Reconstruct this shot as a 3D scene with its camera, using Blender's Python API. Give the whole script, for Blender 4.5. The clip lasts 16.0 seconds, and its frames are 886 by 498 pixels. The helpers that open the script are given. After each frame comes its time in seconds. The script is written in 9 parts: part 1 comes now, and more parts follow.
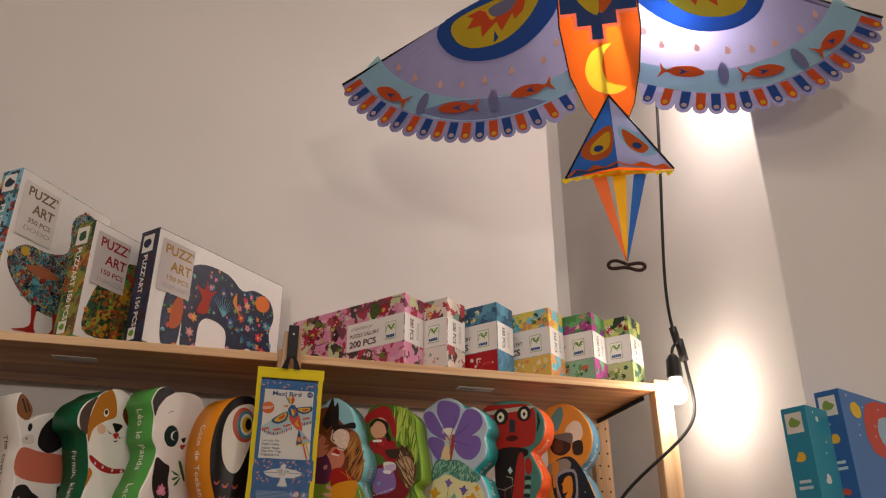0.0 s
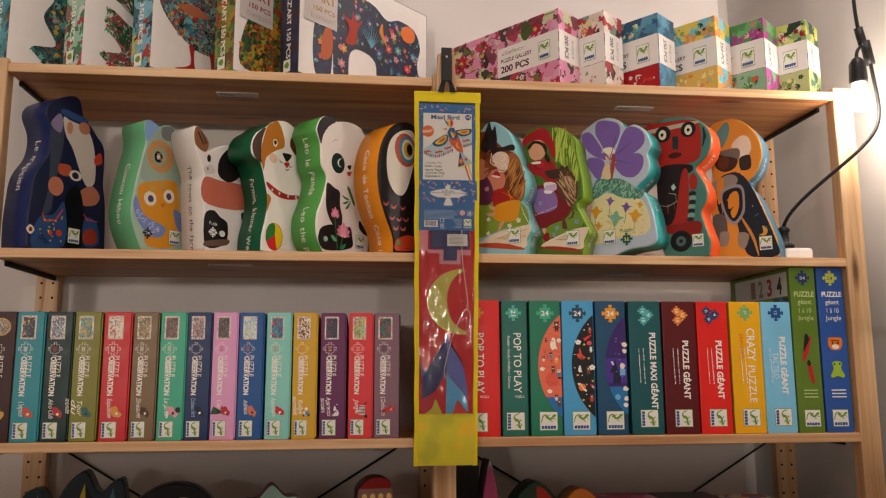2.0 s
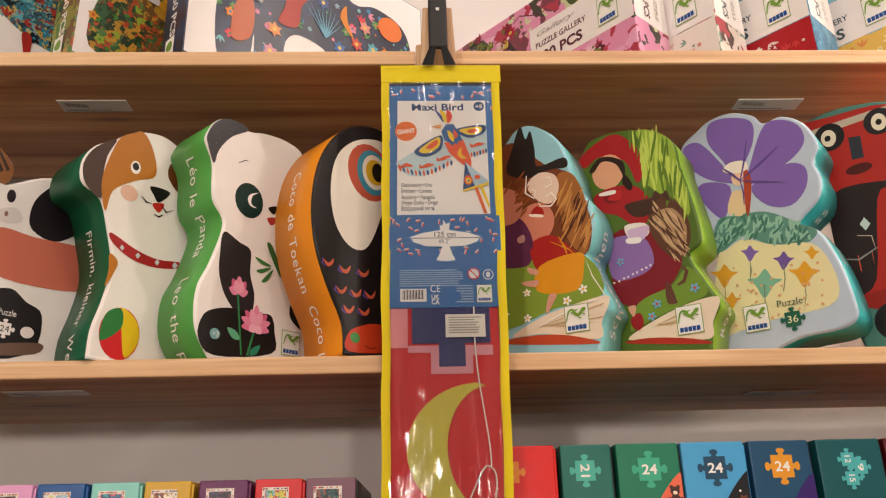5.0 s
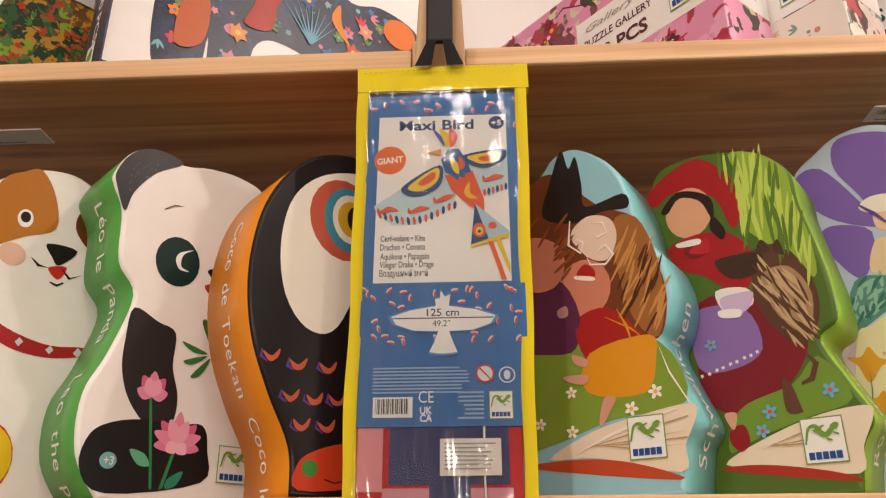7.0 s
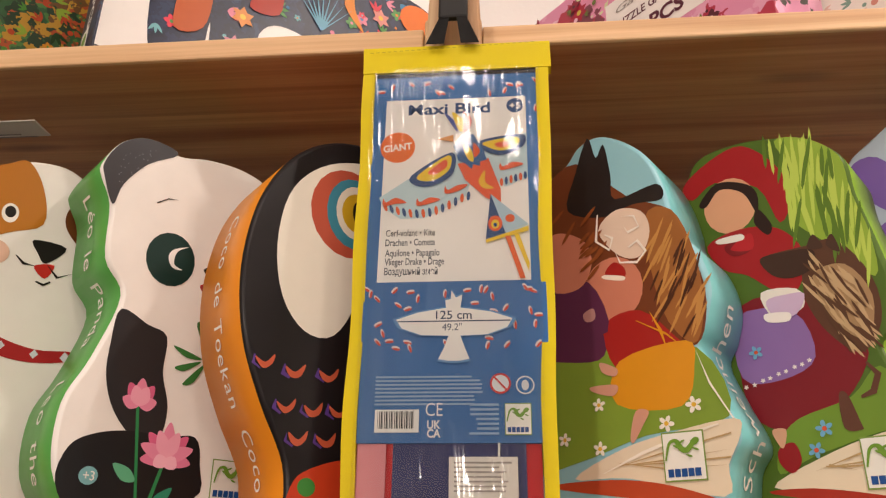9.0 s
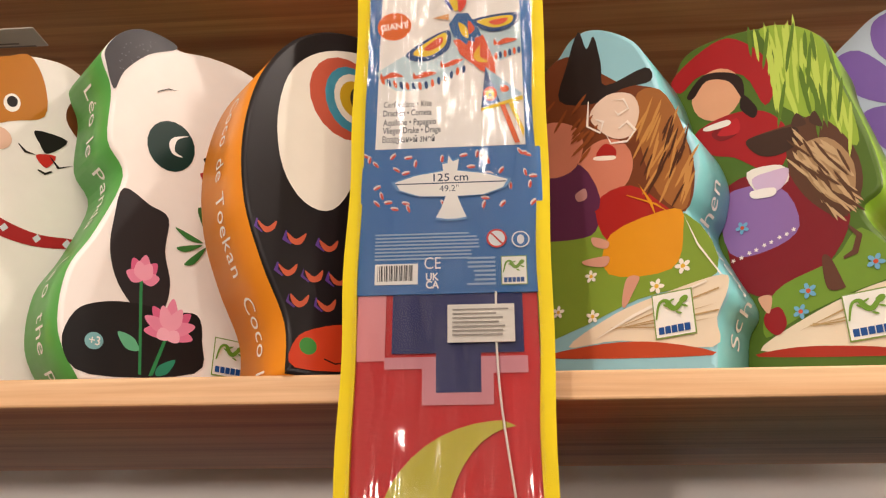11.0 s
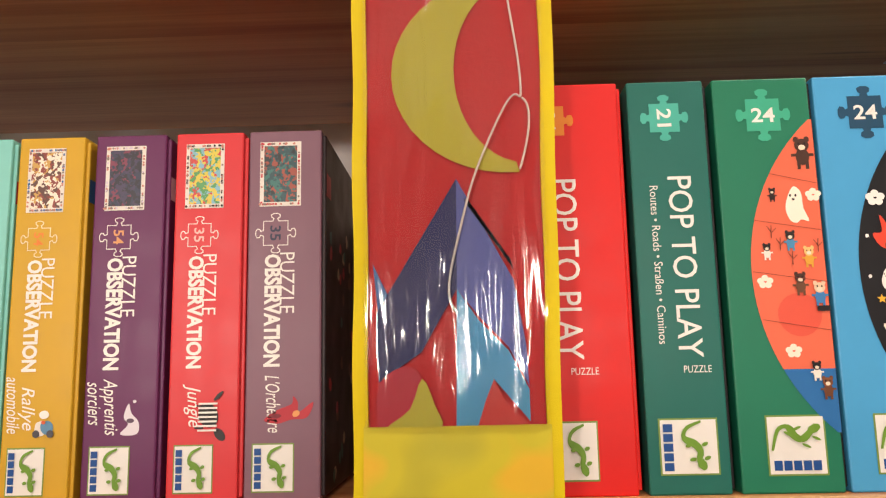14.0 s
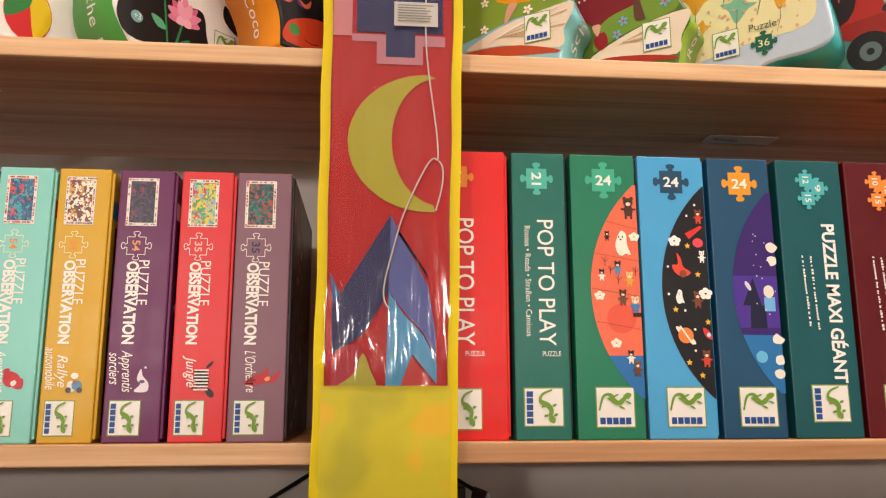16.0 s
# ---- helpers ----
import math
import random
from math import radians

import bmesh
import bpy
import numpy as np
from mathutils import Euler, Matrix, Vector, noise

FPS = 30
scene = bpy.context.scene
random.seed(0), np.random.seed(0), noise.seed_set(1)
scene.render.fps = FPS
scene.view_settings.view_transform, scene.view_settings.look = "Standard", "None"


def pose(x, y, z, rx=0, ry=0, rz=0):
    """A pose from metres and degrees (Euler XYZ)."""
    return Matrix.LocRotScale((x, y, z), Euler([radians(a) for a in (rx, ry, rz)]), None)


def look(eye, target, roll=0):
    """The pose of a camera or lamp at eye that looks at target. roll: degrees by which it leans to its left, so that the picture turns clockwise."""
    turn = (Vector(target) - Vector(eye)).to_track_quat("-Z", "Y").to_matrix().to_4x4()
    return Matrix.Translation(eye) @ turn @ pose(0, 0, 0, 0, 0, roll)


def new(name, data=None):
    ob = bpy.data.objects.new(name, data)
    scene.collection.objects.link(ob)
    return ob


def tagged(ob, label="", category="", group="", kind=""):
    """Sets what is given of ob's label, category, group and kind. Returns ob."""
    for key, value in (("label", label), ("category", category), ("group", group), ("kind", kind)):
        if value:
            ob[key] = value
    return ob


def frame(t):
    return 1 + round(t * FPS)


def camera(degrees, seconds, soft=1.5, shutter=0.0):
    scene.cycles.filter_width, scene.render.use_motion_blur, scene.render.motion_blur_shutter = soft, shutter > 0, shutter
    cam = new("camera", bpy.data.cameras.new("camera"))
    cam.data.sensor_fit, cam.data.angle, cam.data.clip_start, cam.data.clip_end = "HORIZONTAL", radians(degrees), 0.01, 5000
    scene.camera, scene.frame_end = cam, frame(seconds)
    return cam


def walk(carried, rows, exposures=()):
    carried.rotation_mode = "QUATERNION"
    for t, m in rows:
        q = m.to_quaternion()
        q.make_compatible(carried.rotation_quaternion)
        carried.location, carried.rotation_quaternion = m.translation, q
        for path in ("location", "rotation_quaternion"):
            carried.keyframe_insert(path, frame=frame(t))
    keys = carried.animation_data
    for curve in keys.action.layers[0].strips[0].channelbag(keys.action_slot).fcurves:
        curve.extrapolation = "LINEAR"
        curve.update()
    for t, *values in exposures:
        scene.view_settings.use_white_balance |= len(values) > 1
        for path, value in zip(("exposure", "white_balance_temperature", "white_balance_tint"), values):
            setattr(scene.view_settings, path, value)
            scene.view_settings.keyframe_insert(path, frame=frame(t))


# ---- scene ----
cam = camera(58.5, 16.0, 1.2)
PATH = [
    (0, (-0.11, -1.598, 1.705), (0.369, 0.144, 2.564), 0.0),
    (0.5, (-0.136, -1.554, 1.696), (0.226, 0.272, 2.429), -0.0),
    (1, (-0.153, -1.529, 1.678), (0.14, 0.362, 2.257), -0.6),
    (1.5, (-0.168, -1.528, 1.643), (0.073, 0.414, 2.057), -0.5),
    (2, (-0.166, -1.522, 1.624), (0.046, 0.443, 1.93), -0.2),
    (2.5, (-0.171, -1.501, 1.597), (0.02, 0.469, 1.887), -0.3),
    (3, (-0.154, -1.409, 1.597), (0.018, 0.562, 1.887), -0.6),
    (3.5, (-0.1, -1.236, 1.609), (0.031, 0.721, 1.998), -1.1),
    (4, (-0.059, -1.068, 1.628), (0.05, 0.869, 2.117), -1.1),
    (4.5, (-0.044, -0.914, 1.646), (0.051, 0.992, 2.245), -1.4),
    (5, (-0.028, -0.785, 1.677), (0.048, 1.091, 2.367), -1.5),
    (5.2, (-0.02, -0.733, 1.691), (0.046, 1.126, 2.424), -1.4),
    (7.3, (0.037, -0.533, 1.814), (-0.080, 1.308, 2.588), 0.0),
    (7.5, (0.040, -0.523, 1.821), (-0.088, 1.316, 2.596), 0.1),
    (8, (0.045, -0.503, 1.834), (-0.105, 1.336, 2.605), 0.4),
    (8.5, (0.045, -0.497, 1.831), (-0.124, 1.339, 2.604), 0.7),
    (8.7, (0.044, -0.495, 1.827), (-0.132, 1.340, 2.603), 0.8),
    (10.8, (0.035, -0.473, 1.743), (-0.12, 1.355, 2.538), 0.2),
    (11, (0.035, -0.473, 1.736), (-0.11, 1.367, 2.508), 0.1),
    (11.5, (0.029, -0.467, 1.711), (-0.075, 1.41, 2.395), -0.5),
    (12, (0.025, -0.463, 1.683), (-0.075, 1.438, 2.297), -0.5),
    (12.5, (0.023, -0.466, 1.66), (-0.074, 1.462, 2.182), -0.7),
    (13, (0.02, -0.464, 1.633), (-0.071, 1.481, 2.09), -1.2),
    (13.5, (0.011, -0.465, 1.595), (-0.049, 1.49, 2.014), -1.4),
    (14, (0.006, -0.487, 1.574), (-0.048, 1.486, 1.892), -1.2),
    (14.5, (0.002, -0.505, 1.541), (-0.063, 1.474, 1.824), -1.1),
    (15, (-0.008, -0.546, 1.533), (-0.008, 1.444, 1.734), -1.0),
    (15.5, (-0.011, -0.613, 1.531), (0.076, 1.368, 1.789), -0.5),
    (16, (-0.017, -0.687, 1.535), (0.172, 1.268, 1.91), -0.1),
]
EXPOSURES = [(0.0, -1.2), (1.5, -0.92), (2.5, -0.65), (3.5, -0.45), (5.0, -0.25), (8.0, -0.25), (11.0, 0.1), (12.0, 0.25), (13.5, 0.25), (15.0, 0.0), (16.0, 0.12)]
walk(cam, [(t, look(eye, target, roll)) for t, eye, target, roll in PATH], EXPOSURES)

# ---- light ----
world = bpy.data.worlds.new("world")
scene.world = world
world.use_nodes = True
world.node_tree.nodes["Background"].inputs[0].default_value = (1.0, 0.9, 0.8, 1)
world.node_tree.nodes["Background"].inputs[1].default_value = 0.01


def area_lamp(name, eye, target, size, watts, colour):
    data = bpy.data.lights.new(name, "AREA")
    data.shape, data.size, data.energy, data.color = "DISK", size, watts, colour
    ob = new(name, data)
    ob.matrix_world = look(eye, target)
    return ob


def bulb_lamp(name, place, watts, colour, radius=0.03):
    data = bpy.data.lights.new(name, "POINT")
    data.shadow_soft_size, data.energy, data.color = radius, watts, colour
    ob = new(name, data)
    ob.location = place
    return ob


WARM = (1.0, 0.86, 0.765)
# Two ceiling lamps assumed overhead, behind the view.
area_lamp("ceiling_lamp_light", (-0.8, -1.7, 3.5), (-0.2, 0, 1.6), 0.40, 6.5, WARM)
area_lamp("ceiling_lamp_light", (0.45, -1.55, 3.5), (0.2, 0, 1.6), 0.35, 8, WARM)
# Low fill lamps added far behind the view to light between the shelves.
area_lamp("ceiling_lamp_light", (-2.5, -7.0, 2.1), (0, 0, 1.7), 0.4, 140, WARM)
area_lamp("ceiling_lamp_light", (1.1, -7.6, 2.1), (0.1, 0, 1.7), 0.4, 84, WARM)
# Added fill lamp, turned down behind the view for bounced light.
area_lamp("ceiling_lamp_light", (0.0, -2.9, 3.9), (0, -3.3, 1.4), 0.6, 35, WARM)
bulb_lamp("bulb_light", (0.872, -0.062, 2.165), 4.5, WARM)
bulb_lamp("bulb_light", (0.785, -0.325, 2.965), 20, WARM)


# ---- materials ----
def lin(h):
    h = h.lstrip("#")
    c = [int(h[k:k + 2], 16) / 255 for k in (0, 2, 4)]
    return tuple(v / 12.92 if v <= 0.04045 else ((v + 0.055) / 1.055) ** 2.4 for v in c)


def shader(name, rough=0.5, metal=0.0):
    m = bpy.data.materials.new(name)
    m.use_nodes = True
    nt = m.node_tree
    b = nt.nodes["Principled BSDF"]
    b.inputs["Roughness"].default_value, b.inputs["Metallic"].default_value = rough, metal
    return m, nt, b


def node(nt, kind, **values):
    n = nt.nodes.new(kind)
    for key, value in values.items():
        n.inputs[key.replace("_", " ")].default_value = value
    return n


def mottled(name, colour, rough=0.5, amount=0.12, scale=60.0, bump=0.05, fine=900.0, metal=0.0):
    """A surface with soft blotches and a fine grain, at its real size."""
    m, nt, b = shader(name, rough, metal)
    tc = nt.nodes.new("ShaderNodeTexCoord")
    n1 = node(nt, "ShaderNodeTexNoise", Scale=scale, Detail=4.0)
    n2 = node(nt, "ShaderNodeTexNoise", Scale=fine, Detail=2.0)
    for n in (n1, n2):
        nt.links.new(tc.outputs["Object"], n.inputs["Vector"])
    mix = nt.nodes.new("ShaderNodeMixRGB")
    mix.inputs[1].default_value = (*[v * (1 - amount) for v in colour], 1)
    mix.inputs[2].default_value = (*[min(1, v * (1 + amount)) for v in colour], 1)
    nt.links.new(n1.outputs[0], mix.inputs[0])
    nt.links.new(mix.outputs[0], b.inputs["Base Color"])
    b.inputs["Specular IOR Level"].default_value = 0.5 if metal else 0.27
    bp = node(nt, "ShaderNodeBump", Strength=bump, Distance=0.001)
    nt.links.new(n2.outputs[0], bp.inputs["Height"])
    nt.links.new(bp.outputs[0], b.inputs["Normal"])
    ramp = node(nt, "ShaderNodeMapRange", From_Min=0.3, From_Max=0.7, To_Min=rough * 0.85, To_Max=min(1, rough * 1.15))
    nt.links.new(n1.outputs[0], ramp.inputs[0])
    nt.links.new(ramp.outputs[0], b.inputs["Roughness"])
    return m


INKS = {}


def ink(h, rough=0.38):
    """Coated print of one colour."""
    key = (h, rough)
    if key not in INKS:
        INKS[key] = mottled("print_" + h.lstrip("#"), lin(h), rough, 0.05, 45.0, 0.03, 700.0)
    return INKS[key]


def wood(name, light, dark, axis=0, stave=0.0):
    """Pine: long grain along one axis, dark heartwood streaks, knots, and glued staves of differing tone, tinted redder
    behind the front edge for bounced light.
    """
    m, nt, b = shader(name, 0.5)
    link = nt.links.new
    tc = nt.nodes.new("ShaderNodeTexCoord")
    info = nt.nodes.new("ShaderNodeObjectInfo")
    shift = node(nt, "ShaderNodeVectorMath")
    shift.operation = "MULTIPLY_ADD"
    shift.inputs[1].default_value = (1, 1, 1)
    link(tc.outputs["Object"], shift.inputs[0])
    sep = nt.nodes.new("ShaderNodeSeparateXYZ")
    link(tc.outputs["Object"], sep.inputs[0])
    row = nt.nodes.new("ShaderNodeMath")
    row.operation = "MULTIPLY_ADD"
    row.inputs[1].default_value = 1 / (stave or 10.0)
    row.inputs[2].default_value = -0.05
    link(sep.outputs[1], row.inputs[0])
    whole = nt.nodes.new("ShaderNodeMath")
    whole.operation = "FLOOR"
    link(row.outputs[0], whole.inputs[0])
    seed = nt.nodes.new("ShaderNodeCombineXYZ")
    link(whole.outputs[0], seed.inputs[0])
    link(info.outputs["Random"], seed.inputs[1])
    rnd = nt.nodes.new("ShaderNodeTexWhiteNoise")
    link(seed.outputs[0], rnd.inputs["Vector"])
    link(rnd.outputs["Color"], shift.inputs[2])

    def stretched(across, along):
        mp = nt.nodes.new("ShaderNodeMapping")
        sc = [across] * 3
        sc[axis] = along
        mp.inputs["Scale"].default_value = sc
        link(shift.outputs[0], mp.inputs["Vector"])
        return mp.outputs[0]

    def ramp(source, p0, c0, p1, c1):
        r = nt.nodes.new("ShaderNodeValToRGB")
        e = r.color_ramp.elements
        e[0].position, e[0].color, e[1].position, e[1].color = p0, (*c0, 1), p1, (*c1, 1)
        link(source, r.inputs[0])
        return r.outputs[0]

    def times(one, two, amount):
        x = nt.nodes.new("ShaderNodeMixRGB")
        x.blend_type = "MULTIPLY"
        x.inputs[0].default_value = amount
        link(one, x.inputs[1])
        link(two, x.inputs[2])
        return x.outputs[0]

    grain = node(nt, "ShaderNodeTexNoise", Scale=1.0, Detail=5.0, Roughness=0.6, Distortion=0.7)
    link(stretched(46.0, 1.3), grain.inputs["Vector"])
    streak = node(nt, "ShaderNodeTexNoise", Scale=1.0, Detail=3.0, Distortion=0.9)
    link(stretched(17.0, 0.9), streak.inputs["Vector"])
    fine = node(nt, "ShaderNodeTexNoise", Scale=1.0, Detail=3.0)
    link(stretched(330.0, 7.0), fine.inputs["Vector"])
    knots = node(nt, "ShaderNodeTexVoronoi", Scale=1.0)
    link(stretched(15.0, 3.4), knots.inputs["Vector"])
    colour = ramp(grain.outputs[0], 0.36, dark, 0.60, light)
    heart = tuple(v * k for v, k in zip((1, 1, 1), (0.66, 0.48, 0.36)))
    colour = times(colour, ramp(streak.outputs[0], 0.30, heart, 0.46, (1, 1, 1)), 0.85)
    colour = times(colour, ramp(fine.outputs[0], 0.25, (0.80, 0.74, 0.68), 0.65, (1, 1, 1)), 0.7)
    if stave:
        # All but the front edge is reddened and darkened, painting in warm bounced light.
        bounce_mask = nt.nodes.new("ShaderNodeMath")
        bounce_mask.operation = "GREATER_THAN"
        bounce_mask.inputs[1].default_value = -0.5
        link(whole.outputs[0], bounce_mask.inputs[0])
        tone = nt.nodes.new("ShaderNodeMixRGB")
        tone.inputs[1].default_value = (1, 1, 1, 1)
        link(bounce_mask.outputs[0], tone.inputs[0])
        link(ramp(rnd.outputs["Value"], 0.0, (0.72, 0.50, 0.35), 0.9, (1.0, 0.80, 0.60)), tone.inputs[2])
        colour = times(colour, tone.outputs[0], 1.0)
    colour = times(colour, ramp(knots.outputs["Distance"], 0.05, (0.13, 0.06, 0.03), 0.17, (1, 1, 1)), 0.85)
    link(colour, b.inputs["Base Color"])
    bp = node(nt, "ShaderNodeBump", Strength=0.15, Distance=0.001)
    link(fine.outputs[0], bp.inputs["Height"])
    link(bp.outputs[0], b.inputs["Normal"])
    return m


PINE_X = wood("pine_board", (0.80, 0.55, 0.31), (0.60, 0.33, 0.15), 0, 0.075)
PINE_Z = wood("pine_post", (0.74, 0.51, 0.29), (0.58, 0.34, 0.16), 2)
PLASTER = mottled("white_plaster", (0.72, 0.69, 0.66), 0.9, 0.05, 2.5, 0.25, 160.0)
FLOOR = mottled("floor_boards", (0.33, 0.20, 0.115), 0.5, 0.15, 5.0)
BLACK = mottled("black_rubber", (0.012, 0.011, 0.011), 0.45, 0.2, 80.0)


# ---- building helpers ----
def part(name, bm, material, parent=None, label="", at=None):
    me = bpy.data.meshes.new(name)
    bm.to_mesh(me)
    bm.free()
    for m in material if isinstance(material, (list, tuple)) else [material]:
        me.materials.append(m)
    ob = new(name, me)
    if parent is not None:
        ob.parent = parent
    if at is not None:
        ob.matrix_basis = at
    if label:
        tagged(ob, label)
    return ob


def box_bm(x0, x1, y0, y1, z0, z1, bevel=0.0015, segments=2):
    bm = bmesh.new()
    bmesh.ops.create_cube(bm, size=1)
    bmesh.ops.scale(bm, vec=(x1 - x0, y1 - y0, z1 - z0), verts=bm.verts)
    bmesh.ops.translate(bm, vec=((x0 + x1) / 2, (y0 + y1) / 2, (z0 + z1) / 2), verts=bm.verts)
    if bevel:
        bmesh.ops.bevel(bm, geom=bm.edges[:], offset=bevel, segments=segments, affect="EDGES", profile=0.5)
    return bm


def thing(name, label, category, at, group="", kind=""):
    ob = new(name)
    ob.empty_display_size = 0.05
    ob.matrix_basis = at
    return tagged(ob, label, category, group, kind)


def structure(name, bm, material, label):
    return tagged(part(name, bm, material), label, "", "", "structure")


# ---- room ----
BACK, SIDE, NOSE, TOP = 0.70, 0.97, -0.33, 4.1
structure("floor", box_bm(-3.1, 2.4, -8.6, 0.85, -0.1, 0, 0), FLOOR, "dark smooth shop floor")
structure("ceiling", box_bm(-3.1, 2.4, -8.6, 0.85, TOP, TOP + 0.1, 0), PLASTER, "white plastered ceiling of the shop")
structure("wall_north", box_bm(-3.1, 0.765, 0.345, BACK + 0.12, 0, TOP, 0.003), PLASTER, "off-white plastered wall behind the shelves")
structure("wall_recess", box_bm(0.765, SIDE, BACK, BACK + 0.12, 0, TOP, 0), PLASTER, "off-white plastered back of the corner recess")
structure("wall_east", box_bm(SIDE, 2.4, NOSE, BACK + 0.12, 0, TOP, 0.004), PLASTER, "off-white plastered wall pier beside the shelves")
structure("wall_west", box_bm(-3.1, -3.0, -8.6, 0.345, 0, TOP, 0), PLASTER, "off-white plastered side wall")
structure("wall_south", box_bm(-3.0, 2.4, -8.6, -8.5, 0, TOP, 0), PLASTER, "off-white plastered wall across the shop")
structure("wall_southeast", box_bm(2.3, 2.4, -8.5, NOSE, 0, TOP, 0), PLASTER, "off-white plastered side wall")

# Unseen wall, added to keep the low fill lamps off the lower shelf.
structure("shading_wall", box_bm(-3.0, 1.5, -2.5, -2.4, 0, 1.69, 0.004), PLASTER, "off-white plastered wall added out of view to shade the lower shelf")

S1, S2, S3, S4, THICK, DEPTH = 2.212, 1.853, 1.500, 1.140, 0.018, 0.30


def pattern(name, colours, scale=60.0, rough=0.4, stretch=(1, 1, 1)):
    """A busy print: crowded little patches in a few inks."""
    m, nt, b = shader(name, rough)
    tc = nt.nodes.new("ShaderNodeTexCoord")
    mp = nt.nodes.new("ShaderNodeMapping")
    mp.inputs["Scale"].default_value = stretch
    nt.links.new(tc.outputs["Object"], mp.inputs["Vector"])
    bend = node(nt, "ShaderNodeTexNoise", Scale=scale * 0.8, Detail=3.0)
    nt.links.new(mp.outputs[0], bend.inputs["Vector"])
    push = nt.nodes.new("ShaderNodeMixRGB")
    push.blend_type = "LINEAR_LIGHT"
    push.inputs[0].default_value = 0.035
    nt.links.new(mp.outputs[0], push.inputs[1])
    nt.links.new(bend.outputs["Color"], push.inputs[2])
    vor = node(nt, "ShaderNodeTexVoronoi", Scale=scale)
    nt.links.new(push.outputs[0], vor.inputs["Vector"])
    sep = nt.nodes.new("ShaderNodeSeparateColor")
    nt.links.new(vor.outputs["Color"], sep.inputs[0])
    ramp = nt.nodes.new("ShaderNodeValToRGB")
    ramp.color_ramp.interpolation = "CONSTANT"
    while len(ramp.color_ramp.elements) < len(colours):
        ramp.color_ramp.elements.new(0.5)
    for k, h in enumerate(colours):
        ramp.color_ramp.elements[k].position = k / len(colours)
        ramp.color_ramp.elements[k].color = (*lin(h), 1)
    nt.links.new(sep.outputs[0], ramp.inputs[0])
    nt.links.new(ramp.outputs[0], b.inputs["Base Color"])
    return m


def fabric(h):
    """Thin kite cloth that lets light through."""
    key = ("cloth", h)
    if key not in INKS:
        m, nt, b = shader("cloth_" + h.lstrip("#"), 0.7)
        c = lin(h)
        tc = nt.nodes.new("ShaderNodeTexCoord")
        n = node(nt, "ShaderNodeTexNoise", Scale=14.0, Detail=5.0)
        nt.links.new(tc.outputs["Object"], n.inputs["Vector"])
        mix = nt.nodes.new("ShaderNodeMixRGB")
        mix.inputs[1].default_value, mix.inputs[2].default_value = (*[v * 0.9 for v in c], 1), (*[min(1, v * 1.1) for v in c], 1)
        nt.links.new(n.outputs[0], mix.inputs[0])
        nt.links.new(mix.outputs[0], b.inputs["Base Color"])
        tr = nt.nodes.new("ShaderNodeBsdfTranslucent")
        nt.links.new(mix.outputs[0], tr.inputs[0])
        both = nt.nodes.new("ShaderNodeMixShader")
        both.inputs[0].default_value = 0.6
        nt.links.new(b.outputs[0], both.inputs[1])
        nt.links.new(tr.outputs[0], both.inputs[2])
        nt.links.new(both.outputs[0], nt.nodes["Material Output"].inputs[0])
        INKS[key] = m
    return INKS[key]


def film(name):
    """Clear wrinkled plastic sheet."""
    m, nt, b = shader(name)
    nt.nodes.remove(b)
    clear = nt.nodes.new("ShaderNodeBsdfTransparent")
    clear.inputs[0].default_value = (0.97, 0.97, 0.95, 1)
    gloss = nt.nodes.new("ShaderNodeBsdfGlossy")
    gloss.inputs["Roughness"].default_value = 0.06
    fres = node(nt, "ShaderNodeFresnel", IOR=1.5)
    tc = nt.nodes.new("ShaderNodeTexCoord")
    mp = nt.nodes.new("ShaderNodeMapping")
    mp.inputs["Scale"].default_value = (60, 60, 6.5)
    mp.inputs["Rotation"].default_value = (0, 0.22, 0)
    nt.links.new(tc.outputs["Object"], mp.inputs["Vector"])
    n = node(nt, "ShaderNodeTexNoise", Scale=1.0, Detail=1.5, Distortion=0.7)
    nt.links.new(mp.outputs[0], n.inputs["Vector"])
    bp = node(nt, "ShaderNodeBump", Strength=1.0, Distance=0.0068)
    nt.links.new(n.outputs[0], bp.inputs["Height"])
    nt.links.new(bp.outputs[0], gloss.inputs["Normal"])
    both = nt.nodes.new("ShaderNodeMixShader")
    less = nt.nodes.new("ShaderNodeMath")
    less.operation = "MULTIPLY"
    less.inputs[1].default_value = 1.0
    nt.links.new(fres.outputs[0], less.inputs[0])
    nt.links.new(less.outputs[0], both.inputs[0])
    nt.links.new(clear.outputs[0], both.inputs[1])
    nt.links.new(gloss.outputs[0], both.inputs[2])
    nt.links.new(both.outputs[0], nt.nodes["Material Output"].inputs[0])
    return m


# ---- flat shapes and print ----
def catmull(pts, n=4, closed=True):
    """A smooth line through control points."""
    p = [Vector((*q, 0)) for q in pts]
    k, out = len(p), []
    for i in range(k if closed else k - 1):
        if closed:
            a, b, c, d = p[i - 1], p[i], p[(i + 1) % k], p[(i + 2) % k]
        else:
            a, b, c, d = p[max(i - 1, 0)], p[i], p[i + 1], p[min(i + 2, k - 1)]
        for s in range(n):
            t = s / n
            v = 0.5 * (2 * b + (c - a) * t + (2 * a - 5 * b + 4 * c - d) * t * t + (3 * b - a - 3 * c + d) * t ** 3)
            out.append((v.x, v.y))
    if not closed:
        out.append(tuple(pts[-1]))
    return out


def oval(cx, cy, rx, ry, n=20, turn=0.0):
    c, s = math.cos(radians(turn)), math.sin(radians(turn))
    return [(cx + rx * math.cos(a) * c - ry * math.sin(a) * s, cy + rx * math.cos(a) * s + ry * math.sin(a) * c) for a in (math.tau * k / n for k in range(n))]


